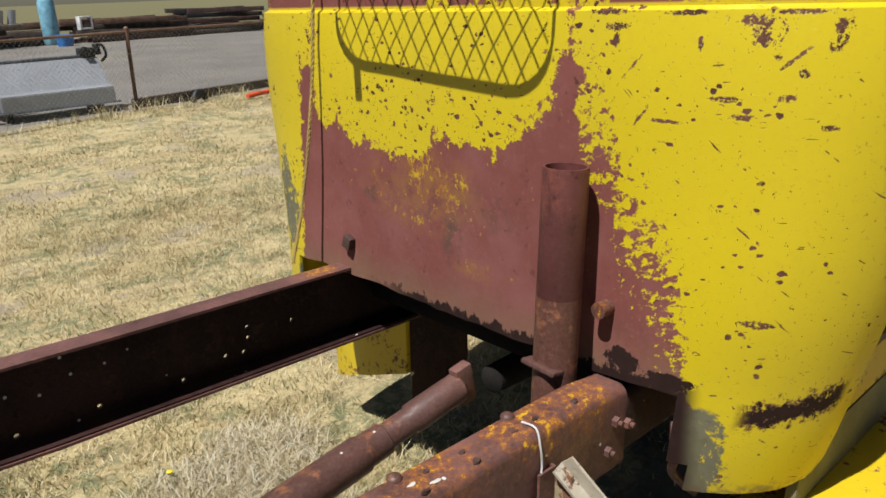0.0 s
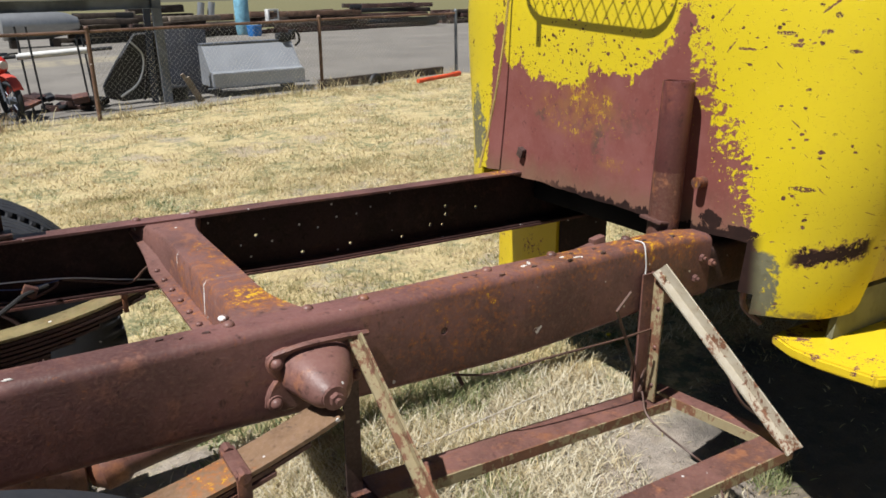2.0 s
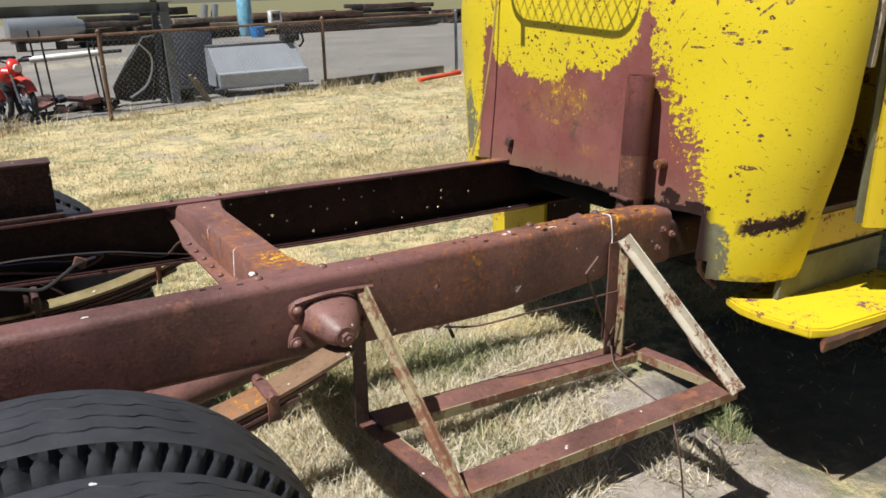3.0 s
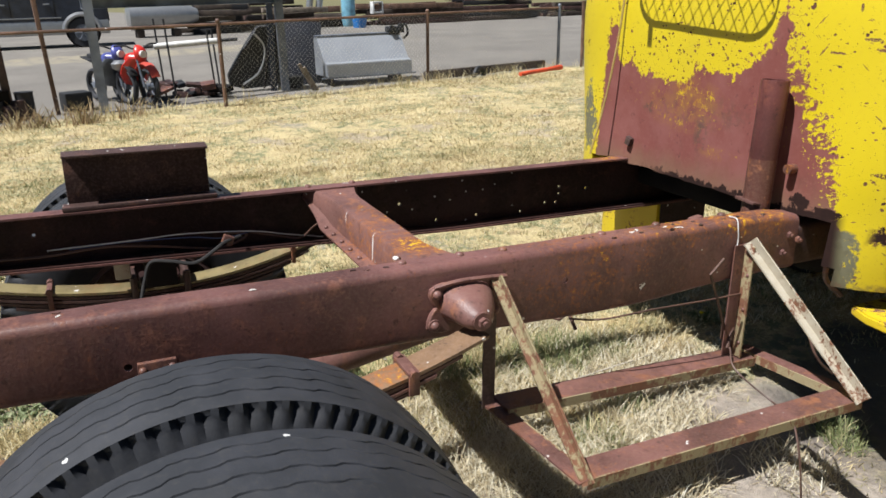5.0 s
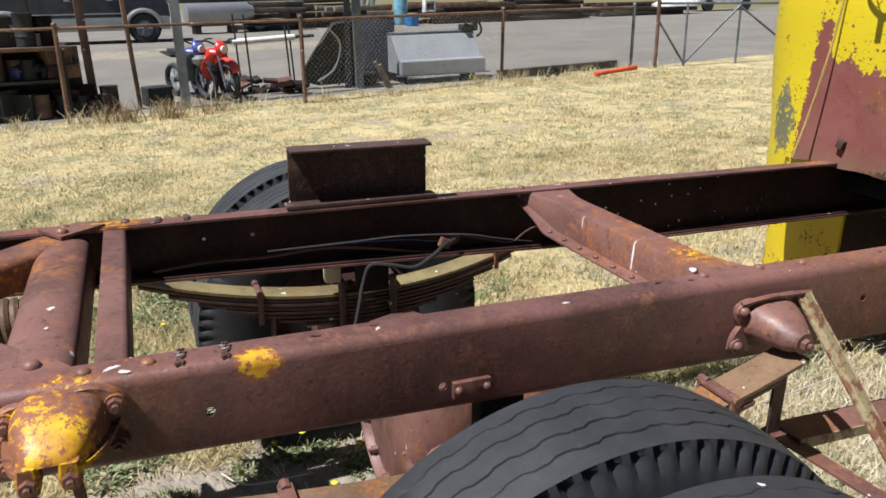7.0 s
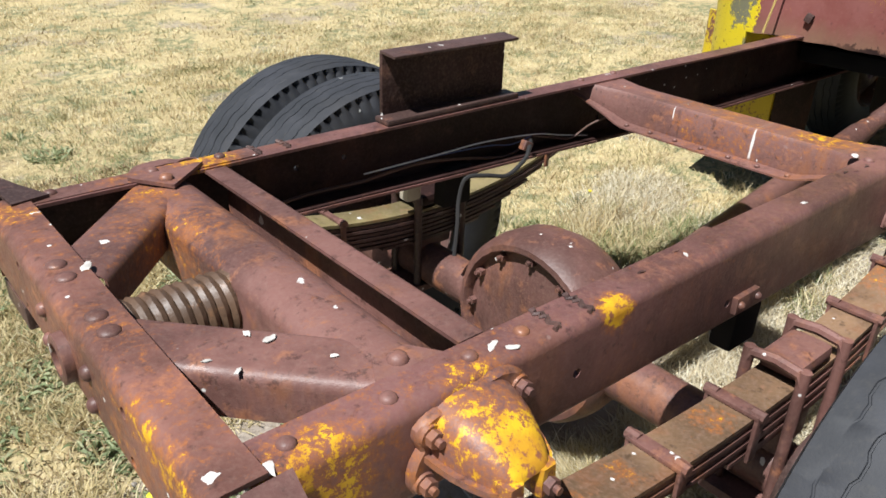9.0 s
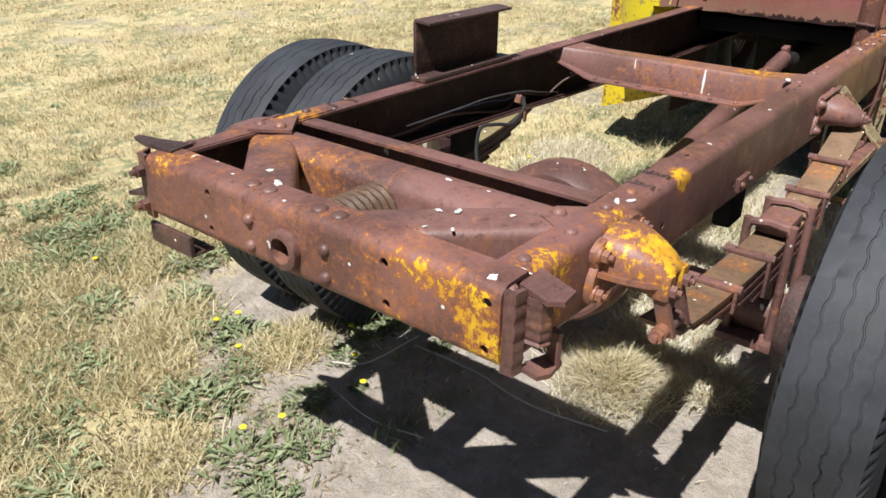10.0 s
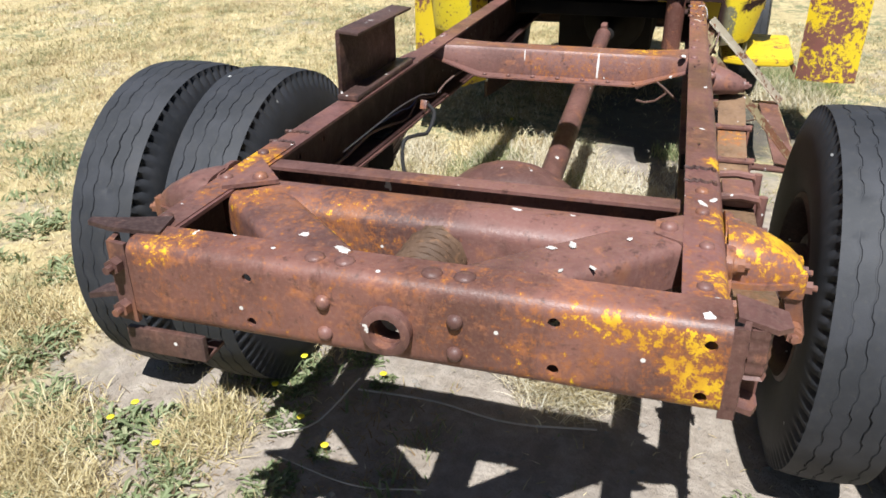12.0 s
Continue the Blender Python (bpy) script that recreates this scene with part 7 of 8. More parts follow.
def far_things():
    e = place("silver_tank", (0.9, 30.5, 0), 4, "silver-grey tapered tank on blocks", "tank")
    bm = bmesh.new()
    loft(bm, [[Vector((x, r * math.cos(k * math.tau / 20), 0.75 + r * 0.9 * math.sin(k * math.tau / 20))) for k in range(20)] for x, r in ((-1.2, 0.3), (-1.1, 0.55), (0.2, 0.55), (1.0, 0.42), (1.35, 0.25), (1.4, 0.1))])
    part("shell", bm, SILVER, e)
    for x in (-0.8, 0.5):
        bm = bmesh.new()
        box(bm, (x, 0, 0.12), (0.25, 0.9, 0.3))
        part("block", bm, WOODD, e)
    e = place("blue_cylinder", (8.75, 32.5, 0), 0, "light blue upright pressure tank", "tank")
    bm = bmesh.new()
    loft(bm, [[Vector((r * math.cos(k * math.tau / 20), r * math.sin(k * math.tau / 20), z)) for k in range(20)] for z, r in ((0, 0.26), (0.1, 0.3), (1.55, 0.3), (1.72, 0.24), (1.78, 0.08))])
    part("shell", bm, SKYB, e)
    e = place("blue_pot", (8.75, 30.9, 0), 0, "blue plastic pot on the yard", "pot")
    bm = bmesh.new()
    rod(bm, (0, 0, 0), (0, 0, 0.42), 0.26, 0.32, seg=18)
    part("pot_wall", bm, plain("bright_blue_plastic", (0.03, 0.22, 0.62), 0.4), e)
    e = place("white_box_frame", (9.95, 32.2, 0.55), 10, "small white metal box frame on the pile", "box")
    for dx in (-0.22, 0.22):
        bm = bmesh.new()
        box(bm, (dx, 0, 0.2), (0.07, 0.3, 0.5), None, 0.01)
        part("frame_side", bm, WHITEP, e)
    for dz in (0.0, 0.42):
        bm = bmesh.new()
        box(bm, (0, 0, dz), (0.5, 0.3, 0.07), None, 0.01)
        part("frame_bar", bm, WHITEP, e)
    e = place("shiny_cans", (7.2, 32.3, 0.8), 0, "two shiny metal cylinders on the heap", "cans")
    for dx in (-0.22, 0.2):
        bm = bmesh.new()
        rod(bm, (dx, 0, 0), (dx + 0.1, 0, 0.55), 0.14, seg=16)
        part("can", bm, SILVER, e)
    e = place("white_boat", (24.5, 34.5, 0.3), 6, "white upturned boat shell on timbers", "boat")
    bm = bmesh.new()
    loft(bm, [[Vector((x, w * math.cos(a), 0.1 + h * math.sin(a))) for a in [j * math.pi / 10 for j in range(11)]] for x, w, h in ((-1.6, 0.3, 0.15), (-0.8, 0.6, 0.4), (0.3, 0.65, 0.42), (1.2, 0.35, 0.3), (1.6, 0.05, 0.15))])
    part("hull", bm, WHITEP, e)
    e = place("white_van", (29.5, 37.5, 0), 0, "small white van parked far off", "van")
    bm = bmesh.new()
    loft(bm, [[Vector((x, y, z)) for x, z in ((-2.0, 0.4), (2.1, 0.4), (2.1, 0.95), (1.5, 1.15), (1.0, 1.8), (-2.0, 1.85))] for y in (-0.85, 0.85)])
    bmesh.ops.bevel(bm, geom=bm.edges[:], offset=0.07, segments=2, affect="EDGES")
    part("body", bm, WHITEP, e)
    bm = bmesh.new()
    box(bm, (0.2, -0.86, 1.4), (1.6, 0.02, 0.5), None, 0.005)
    part("side_window", bm, GLASS, e)
    for x in (-1.3, 1.3):
        bm = bmesh.new()
        rod(bm, (x, -0.9, 0.33), (x, -0.65, 0.33), 0.33, seg=20)
        part("wheel", bm, TYRE, e)


far_things()
timber_pile((5.4, 33.2), 14, 2.6, 8, "heap of dark old machinery and timber", 61, (WOODD, DARK, BLACK), "heap", 0.34, 0.9, 4)
timber_pile((8.0, 33.6), 10, 2.0, -12, "heap of dark old machinery and timber", 62, (BLACK, WOODD, RUSTY_PIPE), "heap", 0.30, 0.9, 3)

# ---- grass and weeds ----
STRAW = blade_stuff("dry_grass_blades", [(0.0, (0.57, 0.44, 0.215)), (0.3, (0.76, 0.625, 0.34)), (0.65, (0.86, 0.74, 0.445)), (0.93, (0.95, 0.87, 0.62)), (1.0, (0.55, 0.50, 0.26))], 0.75, True)
PALE_STRAW = blade_stuff("pale_straw_blades", [(0.0, (0.52, 0.42, 0.26)), (0.3, (0.74, 0.64, 0.43)), (0.8, (0.86, 0.79, 0.60)), (1.0, (0.92, 0.88, 0.74))])
GOLD = blade_stuff("golden_straw_blades", [(0.0, (0.44, 0.35, 0.17)), (0.4, (0.63, 0.52, 0.27)), (0.8, (0.78, 0.66, 0.38)), (1.0, (0.88, 0.80, 0.54))])
THATCH = blade_stuff("brown_thatch", [(0.0, (0.20, 0.13, 0.07)), (0.5, (0.36, 0.25, 0.13)), (0.85, (0.50, 0.38, 0.20)), (1.0, (0.30, 0.31, 0.14))])
GREEN = blade_stuff("green_grass_blades", [(0.0, (0.20, 0.25, 0.10)), (0.5, (0.29, 0.335, 0.14)), (0.75, (0.42, 0.42, 0.20)), (1.0, (0.66, 0.57, 0.33))])
OLIVE_GRASS = blade_stuff("olive_grass_blades", [(0.0, (0.24, 0.24, 0.10)), (0.4, (0.36, 0.335, 0.15)), (0.75, (0.52, 0.44, 0.22)), (1.0, (0.70, 0.59, 0.34))])
LEAF = blade_stuff("weed_leaf", [(0.0, (0.20, 0.25, 0.11)), (0.6, (0.32, 0.375, 0.185)), (1.0, (0.48, 0.49, 0.29))], 0.7)
PETAL = plain("yellow_petals", (0.85, 0.68, 0.02), 0.6)
STONE = plain("small_grey_stones", (0.30, 0.27, 0.23), 0.9)


def wave(x, y, seed):
    r = np.random.RandomState(seed)
    v = np.zeros_like(x)
    for k in range(9):
        f, a, p = r.uniform(0.6, 5.5), r.uniform(0, 6.28), r.uniform(0, 6.28)
        v += np.sin(f * (x * math.cos(a) + y * math.sin(a)) + p + 1.3 * np.sin(1.7 * f * (y * math.cos(a) - x * math.sin(a)) + p)) / (1 + 0.25 * f)
    return v / 3.0


def bare_amount(x, y):
    """1 where the earth under and behind the truck is bare."""
    d = np.sqrt(((x + 0.95) * 0.62) ** 2 + (y - 0.75) ** 2)
    d = np.minimum(d, np.sqrt(((x - 0.80) * 0.75) ** 2 + ((y - 0.85) * 0.8) ** 2) + 0.58)
    d = np.minimum(d, np.sqrt(((x - 1.9) * 0.9) ** 2 + (y - 0.75) ** 2) + 0.55)
    d = np.minimum(d, np.sqrt(((x + 1.25) * 0.9) ** 2 + ((y - 2.2) * 0.8) ** 2) + 0.80) + 0.28 * wave(x * 1.6, y * 1.6, 3)
    return np.clip((1.4 - d) / 0.4, 0, 1)


def height_at(x, y):
    return np.array([ground_height(a, b) for a, b in zip(x, y)])


def blades(name, x, y, h, w, flat, material, seed, label, category):
    """One mesh of bent blades; flat: how far each leans over, 0 to 1."""
    r = np.random.RandomState(seed)
    n = len(x)
    z = height_at(x, y) - 0.004
    a, b = r.uniform(0, math.tau, n), r.uniform(0, math.tau, n)
    hh = h * r.uniform(0.5, 1.3, n)
    lean = np.clip(flat * r.uniform(0.6, 1.35, n), 0, 0.985)
    rise, run = hh * np.sqrt(1 - lean ** 2), hh * lean
    dx, dy = np.cos(a), np.sin(a)
    wx, wy = np.cos(b) * w / 2, np.sin(b) * w / 2
    v = np.zeros((n, 5, 3))
    v[:, 0] = np.stack([x - wx, y - wy, z], 1)
    v[:, 1] = np.stack([x + wx, y + wy, z], 1)
    mx, my, mz = x + dx * run * 0.4, y + dy * run * 0.4, z + rise * 0.65
    v[:, 2] = np.stack([mx + wx * 0.8, my + wy * 0.8, mz], 1)
    v[:, 3] = np.stack([mx - wx * 0.8, my - wy * 0.8, mz], 1)
    v[:, 4] = np.stack([x + dx * run, y + dy * run, z + rise + 0.003], 1)
    me = bpy.data.meshes.new(name)
    base = np.arange(n)[:, None] * 5
    loops = np.concatenate([base + np.array([[0, 1, 2, 3]]), base + np.array([[3, 2, 4]])], 1).ravel()
    me.vertices.add(n * 5)
    me.vertices.foreach_set("co", v.ravel())
    me.loops.add(len(loops))
    me.loops.foreach_set("vertex_index", loops.astype(np.int32))
    me.polygons.add(n * 2)
    me.polygons.foreach_set("loop_start", (np.arange(n)[:, None] * 7 + np.array([[0, 4]])).ravel().astype(np.int32))
    me.update(calc_edges=True)
    me.validate()
    me.materials.append(material)
    return tagged(new(name, me), label, category, kind="stuff")


def scatter(n, x0, x1, y0, y1, seed, keep):
    r = np.random.RandomState(seed)
    x, y = r.uniform(x0, x1, n), r.uniform(y0, y1, n)
    k = r.uniform(0, 1, n) < keep(x, y)
    return x[k], y[k]


x, y = scatter(300000, -5.5, 5.5, -1.6, 6.0, 11, lambda x, y: np.clip(0.75 + 0.55 * wave(x * 1.5, y * 1.5, 1) + 0.35 * wave(x * 4.5, y * 4.5, 21), 0.05, 1) * (1 - 0.95 * bare_amount(x, y)) * (1 - 0.68 * (x < -0.9) * (y > 1.1) * (y < 3.4)))
blades("dry_grass", x, y, 0.042, 0.0050, 0.975, STRAW, 12, "short flattened dry straw-coloured grass", "grass")
x, y = scatter(130000, -7.0, 9.0, 6.0, 11.0, 13, lambda x, y: np.clip(0.55 + 0.8 * wave(x * 1.3, y * 1.6, 2), 0.03, 1) * (y < FENCE_A + FENCE_S * x + 0.4))
blades("dry_grass", x, y, 0.045, 0.010, 0.978, STRAW, 14, "short flattened dry straw-coloured grass", "grass")
x, y = scatter(90000, -5.0, 5.0, -1.5, 6.5, 15, lambda x, y: np.clip(1.9 * wave(x * 2.0, y * 2.0, 5) - 0.55 + 0.65 * (x < -0.9) * (y > 1.2), 0, 1) * (1 - 0.85 * bare_amount(x, y)) * (1 - 0.85 * (np.hypot(x - 0.88, (y - 1.6) * 0.8) < 0.80)))
blades("green_grass", x, y, 0.05, 0.006, 0.86, GREEN, 16, "patches of short green grass in the dry lawn", "grass")
x, y = scatter(22000, -8.0, 7.5, 8.0, 12.2, 17, lambda x, y: (np.abs(y - FENCE_A - FENCE_S * x + 0.05) < 0.26) * np.clip(0.35 + 0.9 * wave(x * 2, y, 6) + 0.3 * (x < -0.8), 0.05, 1))
x2, y2 = scatter(2600, -2.6, -0.6, 9.3, 10.3, 27, lambda x, y: (np.abs(y - FENCE_A - FENCE_S * x + 0.15) < 0.22) * np.clip(0.3 + 1.2 * wave(x * 2.5, y, 8), 0, 1))
blades("fence_scrub", x2, y2, 0.30, 0.012, 0.65, THATCH, 28, "brown dry scrub at the fence foot", "scrub")
blades("fence_grass", x, y, 0.24, 0.009, 0.6, STRAW, 18, "tall dry grass along the fence foot", "grass")


x, y = scatter(90000, -4.5, -0.9, 1.25, 4.2, 23, lambda x, y: np.clip(0.45 + 1.1 * wave(x * 2.2, y * 2.2, 31), 0, 1) * (1 - 0.8 * bare_amount(x, y)))
blades("brown_thatch", x, y, 0.045, 0.005, 0.95, THATCH, 24, "patches of brown dead thatch in the lawn", "grass")


def tufts(n, x0, x1, y0, y1, seed, keep, name, material, label, h, per=16, r=0.035):
    x, y = scatter(n, x0, x1, y0, y1, seed, keep)
    q = np.random.RandomState(seed + 1)
    x, y = np.repeat(x, per), np.repeat(y, per)
    return blades(name, x + q.normal(0, r, len(x)), y + q.normal(0, r * 0.8, len(y)), h, 0.0048, 0.78, material, seed + 2, label, "grass")


tufts(9000, -5.0, 5.0, 1.2, 6.0, 201, lambda x, y: np.clip(0.5 + 0.9 * wave(x * 1.7, y * 1.7, 12), 0.05, 1) * (1 - 0.9 * bare_amount(x, y)), "grass_tufts", STRAW, "small uneven tufts of dry grass", 0.055)
tufts(3000, -5.0, 5.0, 1.2, 6.5, 211, lambda x, y: np.clip(-0.1 + 1.2 * wave(x * 2.2, y * 2.2, 14) + 0.3 * (x < -0.8), 0, 1) * (1 - 0.75 * bare_amount(x, y)), "grass_tufts", OLIVE_GRASS, "low olive clumps in the dry lawn", 0.045, 30, 0.075)
tufts(7000, -7.0, 9.0, 5.5, 11.3, 221, lambda x, y: np.clip(0.4 + 1.0 * wave(x * 1.5, y * 1.5, 15), 0.03, 1) * (y < FENCE_A + FENCE_S * x + 0.2), "grass_tufts", STRAW, "small uneven tufts of dry grass", 0.045, 14, 0.09)
tufts(1500, -7.0, 9.0, 5.5, 11.0, 231, lambda x, y: np.clip(-0.2 + 1.2 * wave(x * 2.0, y * 2.0, 16), 0, 1) * (y < FENCE_A + FENCE_S * x), "grass_tufts", OLIVE_GRASS, "low olive clumps in the dry lawn", 0.040, 34, 0.12)
tufts(900, -2.9, -0.9, 1.3, 3.4, 241, lambda x, y: np.clip(-0.1 + 1.5 * wave(x * 3.0, y * 3.0, 18), 0, 1) * (1 - 0.8 * bare_amount(x, y)), "grass_tufts", GREEN, "low pale green clumps among the straw", 0.050, 36, 0.055)
tufts(130, 0.2, 1.5, 1.9, 3.3, 251, lambda x, y: np.clip(0.2 + 1.2 * wave(x * 2.4, y * 2.4, 19), 0, 1), "grass_tufts", OLIVE_GRASS, "low olive clumps in the dry lawn", 0.055, 44, 0.07)


def tussock(cx, cy, r, h, n, material, seed, flat=0.6):
    q = np.random.RandomState(seed)
    d = r * np.sqrt(q.uniform(0, 1, n))
    a = q.uniform(0, math.tau, n)
    return blades("grass_tussock", cx + d * np.cos(a), cy + d * np.sin(a), h, 0.004, flat, material, seed + 1, "tangled tussock of long dry grass" if material is not GREEN else "tussock of long green grass", "grass")


TUSSOCKS = ((-0.05, 1.12, 0.20, 0.14, 1300, STRAW), (0.30, 1.00, 0.20, 0.14, 900, STRAW), (0.15, 1.55, 0.30, 0.15, 1500, STRAW), (0.55, 1.45, 0.22, 0.12, 700, STRAW), (0.70, 1.30, 0.24, 0.13, 900, STRAW),
            (0.85, 1.72, 0.18, 0.16, 700, GREEN), (0.66, 1.68, 0.14, 0.14, 420, GREEN), (1.08, 1.68, 0.14, 0.14, 420, GREEN), (0.88, 1.22, 0.10, 0.12, 220, GREEN), (1.53, 0.79, 0.09, 0.12, 220, GREEN), (0.55, 1.95, 0.30, 0.20, 1500, STRAW), (1.30, 1.75, 0.26, 0.13, 900, STRAW), (0.45, 0.62, 0.22, 0.09, 900, STRAW), (0.62, 1.05, 0.14, 0.10, 420, GREEN),
            (0.95, 0.38, 0.10, 0.09, 300, GREEN), (1.48, 0.70, 0.07, 0.08, 160, GREEN), (0.10, 0.55, 0.25, 0.10, 1100, STRAW), (0.20, 0.25, 0.30, 0.08, 1200, STRAW), (0.95, 1.02, 0.22, 0.09, 800, STRAW), (1.17, 0.66, 0.16, 0.10, 500, STRAW),
            (3.10, 0.05, 0.35, 0.22, 1400, GREEN), (2.80, 0.10, 0.30, 0.18, 1200, STRAW), (0.10, 2.10, 0.30, 0.14, 900, GREEN), (0.48, 1.80, 0.20, 0.13, 600, GREEN))
for k, (cx, cy, r, h, n, m) in enumerate(TUSSOCKS):
    tussock(cx, cy, r, h * 0.75, n, PALE_STRAW if m is STRAW and cy < 1.3 else m, 40 + 3 * k, 0.84 if m is STRAW else 0.74)


def straw_heap(cx, cy, r, h, n, seed, material=PALE_STRAW, blade=0.085, width=0.0042):
    """A rounded heap of tangled straw, one blade over another."""
    q = np.random.RandomState(seed)
    d, a = r * np.sqrt(q.uniform(0, 1, n)) * q.uniform(0.75, 1.12, n), q.uniform(0, math.tau, n)
    ob = blades("straw_heap", cx + d * np.cos(a), cy + d * np.sin(a), blade, width, 0.93, material, seed + 1, "rounded heap of pale tangled dry straw", "straw")
    co = np.zeros(n * 15)
    ob.data.vertices.foreach_get("co", co)
    co = co.reshape(n, 5, 3)
    co[:, :, 2] += (h * np.clip(1 - (d / r) ** 2, 0, 1) ** 0.7 * q.uniform(0.6, 1.0, n))[:, None]
    ob.data.vertices.foreach_set("co", co.ravel())
    ob.data.update()


straw_heap(-0.755, 0.955, 0.125, 0.095, 3600, 301, GOLD, 0.10, 0.0034)
straw_heap(-0.755, 0.965, 0.13, 0.085, 3400, 303, PALE_STRAW, 0.10, 0.0034)
straw_heap(-0.73, 0.97, 0.22, 0.03, 2200, 307, PALE_STRAW, 0.10, 0.0034)
straw_heap(-0.55, 0.72, 0.14, 0.05, 2000, 305)
straw_heap(0.0, 0.62, 0.22, 0.05, 3000, 317)
straw_heap(-0.12, 0.95, 0.20, 0.06, 2600, 321)
straw_heap(-0.42, 0.95, 0.20, 0.06, 2600, 309)
for k, (cx, cy, r, n) in enumerate(((0.60, 1.50, 0.26, 2200), (0.33, 1.08, 0.24, 2400), (0.68, 0.85, 0.26, 2200), (1.08, 1.62, 0.26, 1800), (0.78, 2.15, 0.28, 2200), (1.08, 2.25, 0.26, 1800), (1.28, 1.38, 0.24, 1200), (0.92, 1.20, 0.26, 1600), (0.10, 1.42, 0.24, 2000))):
    straw_heap(cx, cy, r, 0.022, n, 331 + 4 * k)


def weed(cx, cy, size, flowers, seed):
    r = random.Random(seed)
    z = ground_height(cx, cy)
    e = thing("flowering_weed", pose(cx, cy, z, 0, 0, r.uniform(0, 360)), "green leafy weed with yellow flower heads" if flowers else "green leafy weed growing from bare soil", "weed", "weeds")
    bm = bmesh.new()
    for k in range(r.randint(120, 160)):
        a, up = k * 2.4 + r.uniform(-0.3, 0.3), r.uniform(0.15, 0.9)
        L = size * 0.20 * r.uniform(0.3, 1.2)
        prev = None
        r0 = r.uniform(-1, 1)
        d, sd = Vector((math.cos(a), math.sin(a), 0)), Vector((-math.sin(a), math.cos(a), 0))
        for j in range(6):
            f = j / 5
            p = d * (L * f + size * 0.42 * ((k * 7) % 11) / 11) + sd * (size * 0.55 * r0 * abs(r0) ** 0.5) + Vector((0, 0, L * up * math.sin(f * 2.2) * 0.7 + 0.004))
            w = L * 0.19 * math.sin(math.pi * min(0.97, 0.12 + f * 0.85)) * (1.0 if j % 2 else 0.62)
            cur = [bm.verts.new(p - sd * w), bm.verts.new(p + Vector((0, 0, -0.004))), bm.verts.new(p + sd * w)]
            if prev:
                bm.faces.new((prev[0], prev[1], cur[1], cur[0]))
                bm.faces.new((prev[1], prev[2], cur[2], cur[1]))
            prev = cur
    part("leaves", bm, LEAF, e)
    for k in range(flowers):
        h = size * r.uniform(0.22, 0.45)
        ox, oy = r.uniform(-0.5, 0.5) * size, r.uniform(-0.5, 0.5) * size
        bm = bmesh.new()
        tube(bm, [(0, 0, 0), (ox * 0.6, oy * 0.6, h * 0.6), (ox, oy, h)], 0.0018, 5)
        part("stem", bm, LEAF, e)
        bm = bmesh.new()
        loft(bm, [[Vector((ox + q * math.cos(a), oy + q * math.sin(a), h + dz)) for a in [j * math.tau / 12 for j in range(12)]] for q, dz in ((0.003, -0.006), (0.010, 0.0), (0.012, 0.005), (0.007, 0.008))])
        part("flower", bm, PETAL, e)


WEEDS = ((-0.97, 1.80, 0.17, 2), (-1.06, 1.83, 0.10, 1), (-1.87, 2.48, 0.26, 0), (-1.80, 2.36, 0.20, 0), (-1.41, 2.29, 0.22, 1), (-1.36, 2.14, 0.22, 1), (-1.65, 1.92, 0.22, 0), (-1.72, 2.02, 0.20, 0), (-1.74, 1.62, 0.22, 2), (-1.63, 2.79, 0.26, 0),
         (-1.58, 1.52, 0.15, 0), (-2.17, 1.94, 0.24, 0), (-1.80, 1.46, 0.16, 0), (-1.51, 3.28, 0.26, 0), (-1.28, 3.46, 0.26, 0), (-1.33, 3.12, 0.22, 0), (-1.30, 3.82, 0.26, 0), (-1.01, 1.86, 0.20, 1),
         (-1.20, 1.76, 0.13, 1), (-1.30, 1.60, 0.06, 1), (-0.95, 1.54, 0.08, 1), (-1.48, 1.98, 0.15, 1), (-1.13, 2.80, 0.24, 0), (-0.62, 3.08, 0.24, 0), (-0.37, 3.54, 0.26, 0), (-2.05, 2.22, 0.22, 0),
         (-1.46, 1.68, 0.15, 0), (-0.82, 1.66, 0.13, 1), (-1.15, 0.43, 0.11, 0), (-1.15, 0.15, 0.10, 0), (-1.05, -0.10, 0.08, 0), (0.73, 2.37, 0.12, 1), (1.75, 1.80, 0.12, 1), (-2.35, 2.65, 0.24, 1), (-1.95, 3.05, 0.24, 0), (-0.86, 1.95, 0.17, 1), (1.27, 1.70, 0.10, 1))
for k, (cx, cy, sz, fl) in enumerate(WEEDS):
    weed(cx, cy, sz, fl, 100 + k)
rw = random.Random(77)
for k in range(24):
    weed(rw.uniform(-3.8, -0.8), rw.uniform(2.3, 4.6), rw.uniform(0.14, 0.24), 1 if k % 9 == 0 else 0, 200 + k)

# golden mats of matted straw between the weeds
for k, (cx, cy, r, n) in enumerate(((-1.72, 2.25, 0.20, 2600), (-1.52, 2.45, 0.20, 2400), (-1.30, 1.98, 0.16, 1600), (-1.95, 2.70, 0.24, 2800), (-2.10, 2.40, 0.20, 2000), (-1.95, 1.80, 0.18, 1500), (-1.45, 2.95, 0.24, 2600), (-1.75, 3.05, 0.24, 2400), (-2.30, 2.15, 0.2, 1600), (-1.10, 3.05, 0.24, 2200))):
    q = np.random.RandomState(600 + k)
    d, a = r * np.sqrt(q.uniform(0, 1, n)) * q.uniform(0.6, 1.25, n), q.uniform(0, math.tau, n)
    blades("straw_mat", cx + 1.2 * d * np.cos(a), cy + 0.9 * d * np.sin(a), 0.075, 0.0046, 0.965, GOLD, 620 + k, "golden mat of flattened dry straw", "straw")

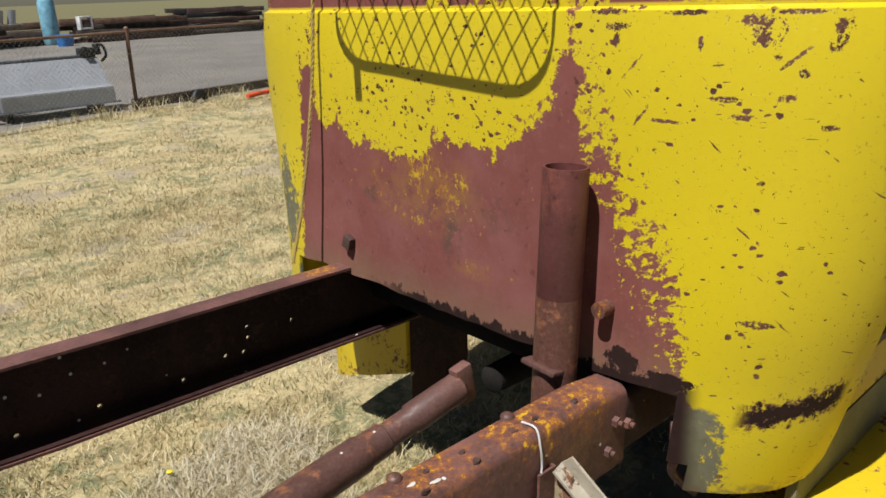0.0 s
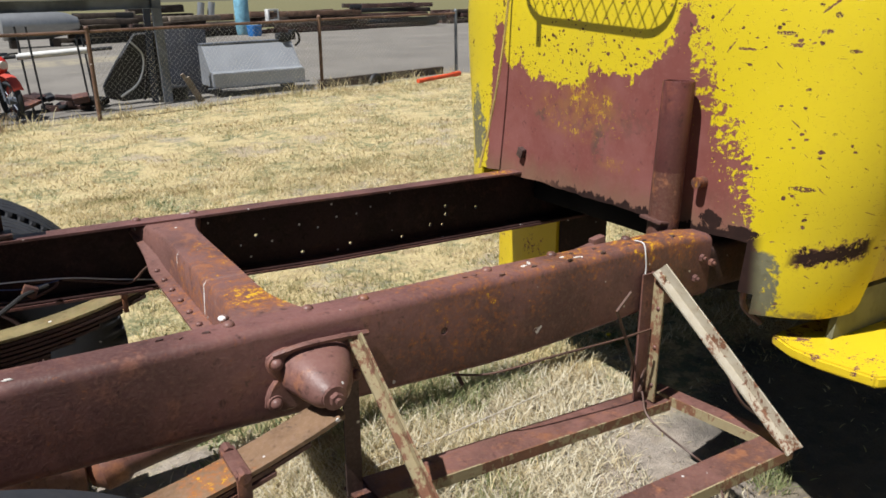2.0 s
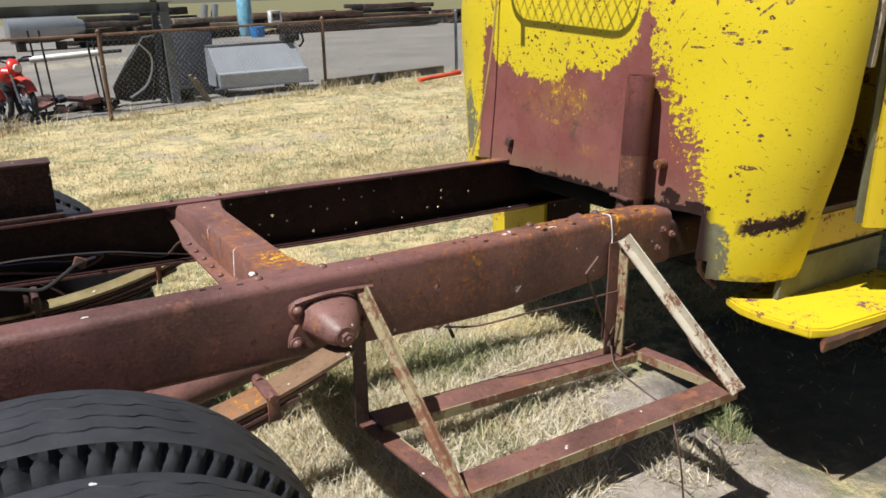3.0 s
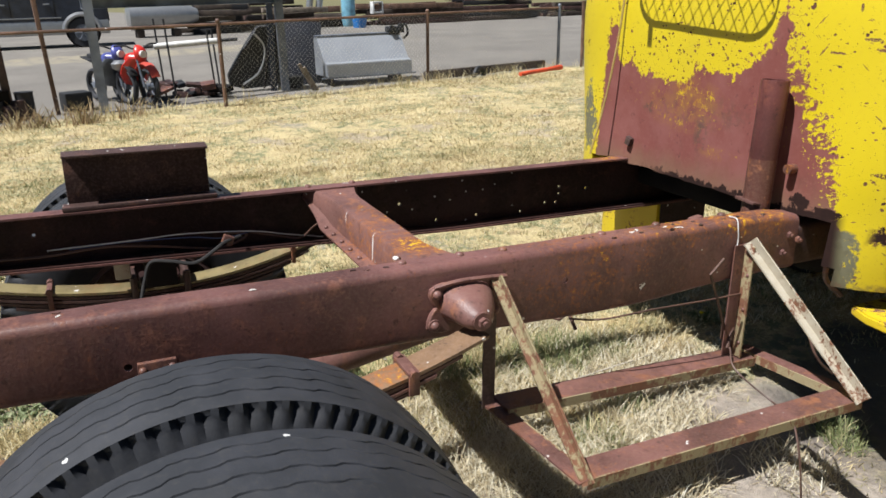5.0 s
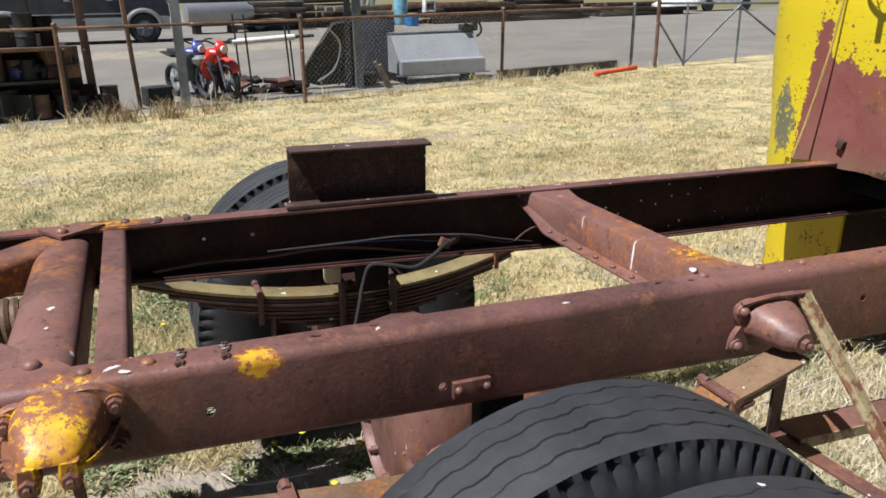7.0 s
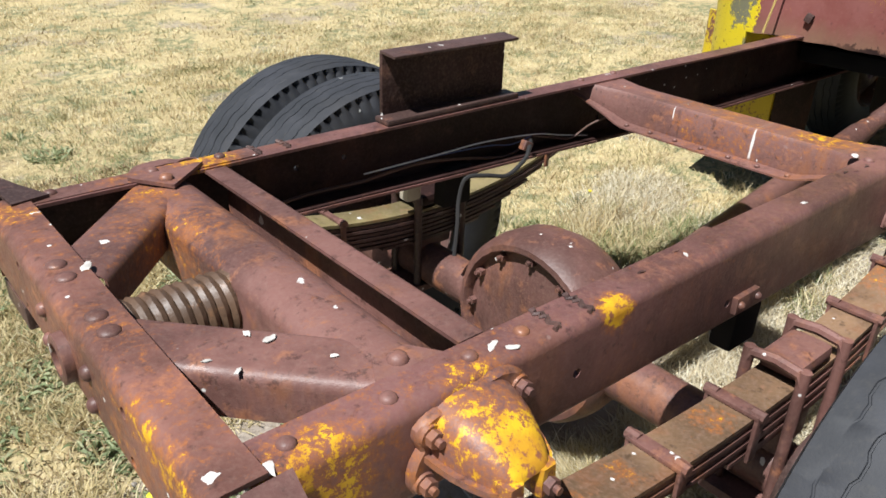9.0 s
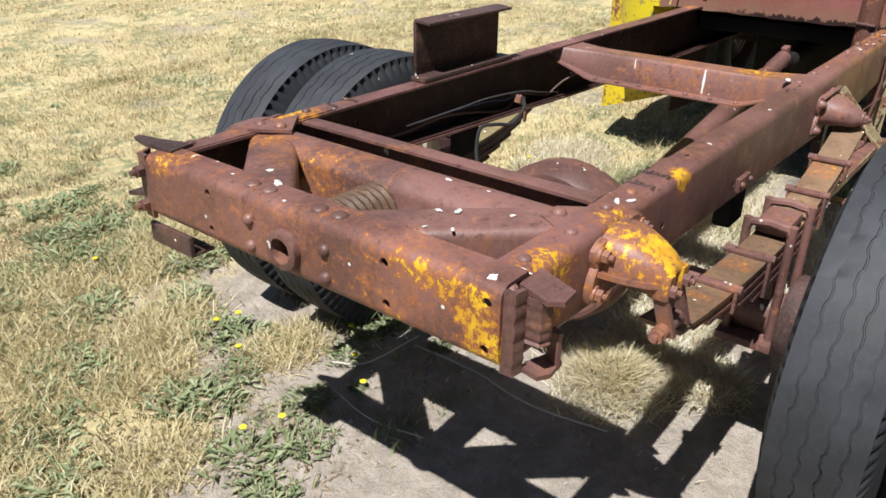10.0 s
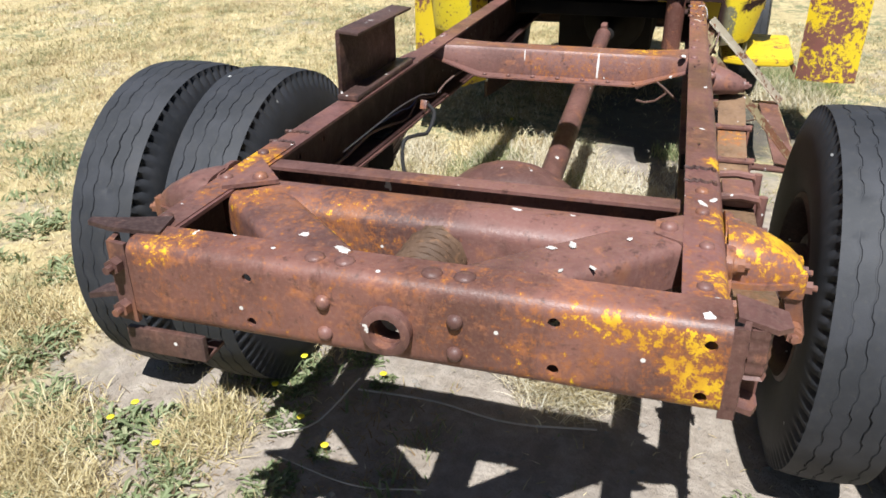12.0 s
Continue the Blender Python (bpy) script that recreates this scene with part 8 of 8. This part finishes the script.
# leaf litter of low broad weeds in the lawn behind the truck
x, y = scatter(70000, -4.2, 0.5, 1.2, 5.5, 19, lambda x, y: np.clip(2.2 * wave(x * 2.6, y * 2.6, 9) - 0.75, 0, 1) * (1 - 0.6 * bare_amount(x, y)))
blades("low_weeds", x, y, 0.050, 0.013, 0.75, LEAF, 20, "low green broad-leaved weeds in the lawn", "weeds")


def twig(name, pts, r, material, label, cat):
    bm = bmesh.new()
    tube(bm, curve_pts([(x, y, ground_height(x, y) + z) for x, y, z in pts], 10), r, 6)
    return tagged(part(name, bm, material), label, cat)


TWINE = plain("pale_dry_twig", (0.55, 0.50, 0.42), 0.9)
twig("dry_stalk", [(-1.02, 1.60, 0.02), (-1.0, 1.35, 0.015), (-1.03, 1.1, 0.02), (-0.99, 0.84, 0.03)], 0.0032, TWINE, "long pale dry stalk lying on the soil", "stalk")
twig("dry_stalk", [(-1.28, 1.75, 0.03), (-1.2, 1.66, 0.02), (-1.0, 1.6, 0.05)], 0.003, TWINE, "pale dry stalk lying on the soil", "stalk")
twig("dry_stalk", [(-1.36, 1.7, 0.02), (-1.4, 1.45, 0.02), (-1.36, 1.25, 0.02)], 0.002, TWINE, "thin dry stalk lying on the soil", "stalk")
twig("dry_stalk", [(0.35, 1.4, 0.03), (0.8, 1.42, 0.06), (1.2, 1.5, 0.04)], 0.003, TWINE, "thin dry stalk in the grass", "stalk")


def stones():
    rnd = random.Random(21)
    verts, faces = [], []
    for k in range(500):
        x, y = rnd.uniform(-2.6, 0.2), rnd.uniform(-0.3, 2.2)
        s = rnd.uniform(0.004, 0.013)
        z = ground_height(x, y)
        b = len(verts)
        for dx, dy, dz in ((1, 0, 0.2), (0, 1, 0.2), (-1, 0, 0.2), (0, -1, 0.2), (0, 0, 0.9), (0, 0, -0.4)):
            verts.append((x + s * dx * rnd.uniform(0.7, 1.3), y + s * dy * rnd.uniform(0.7, 1.3), z + s * dz))
        for i in range(4):
            j = (i + 1) % 4
            faces += [(b + i, b + j, b + 4), (b + j, b + i, b + 5)]
    me = bpy.data.meshes.new("pebbles")
    me.from_pydata(verts, [], faces)
    me.materials.append(STONE)
    tagged(new("pebbles", me), "small grey pebbles on the bare soil", "pebbles", kind="stuff")


stones()
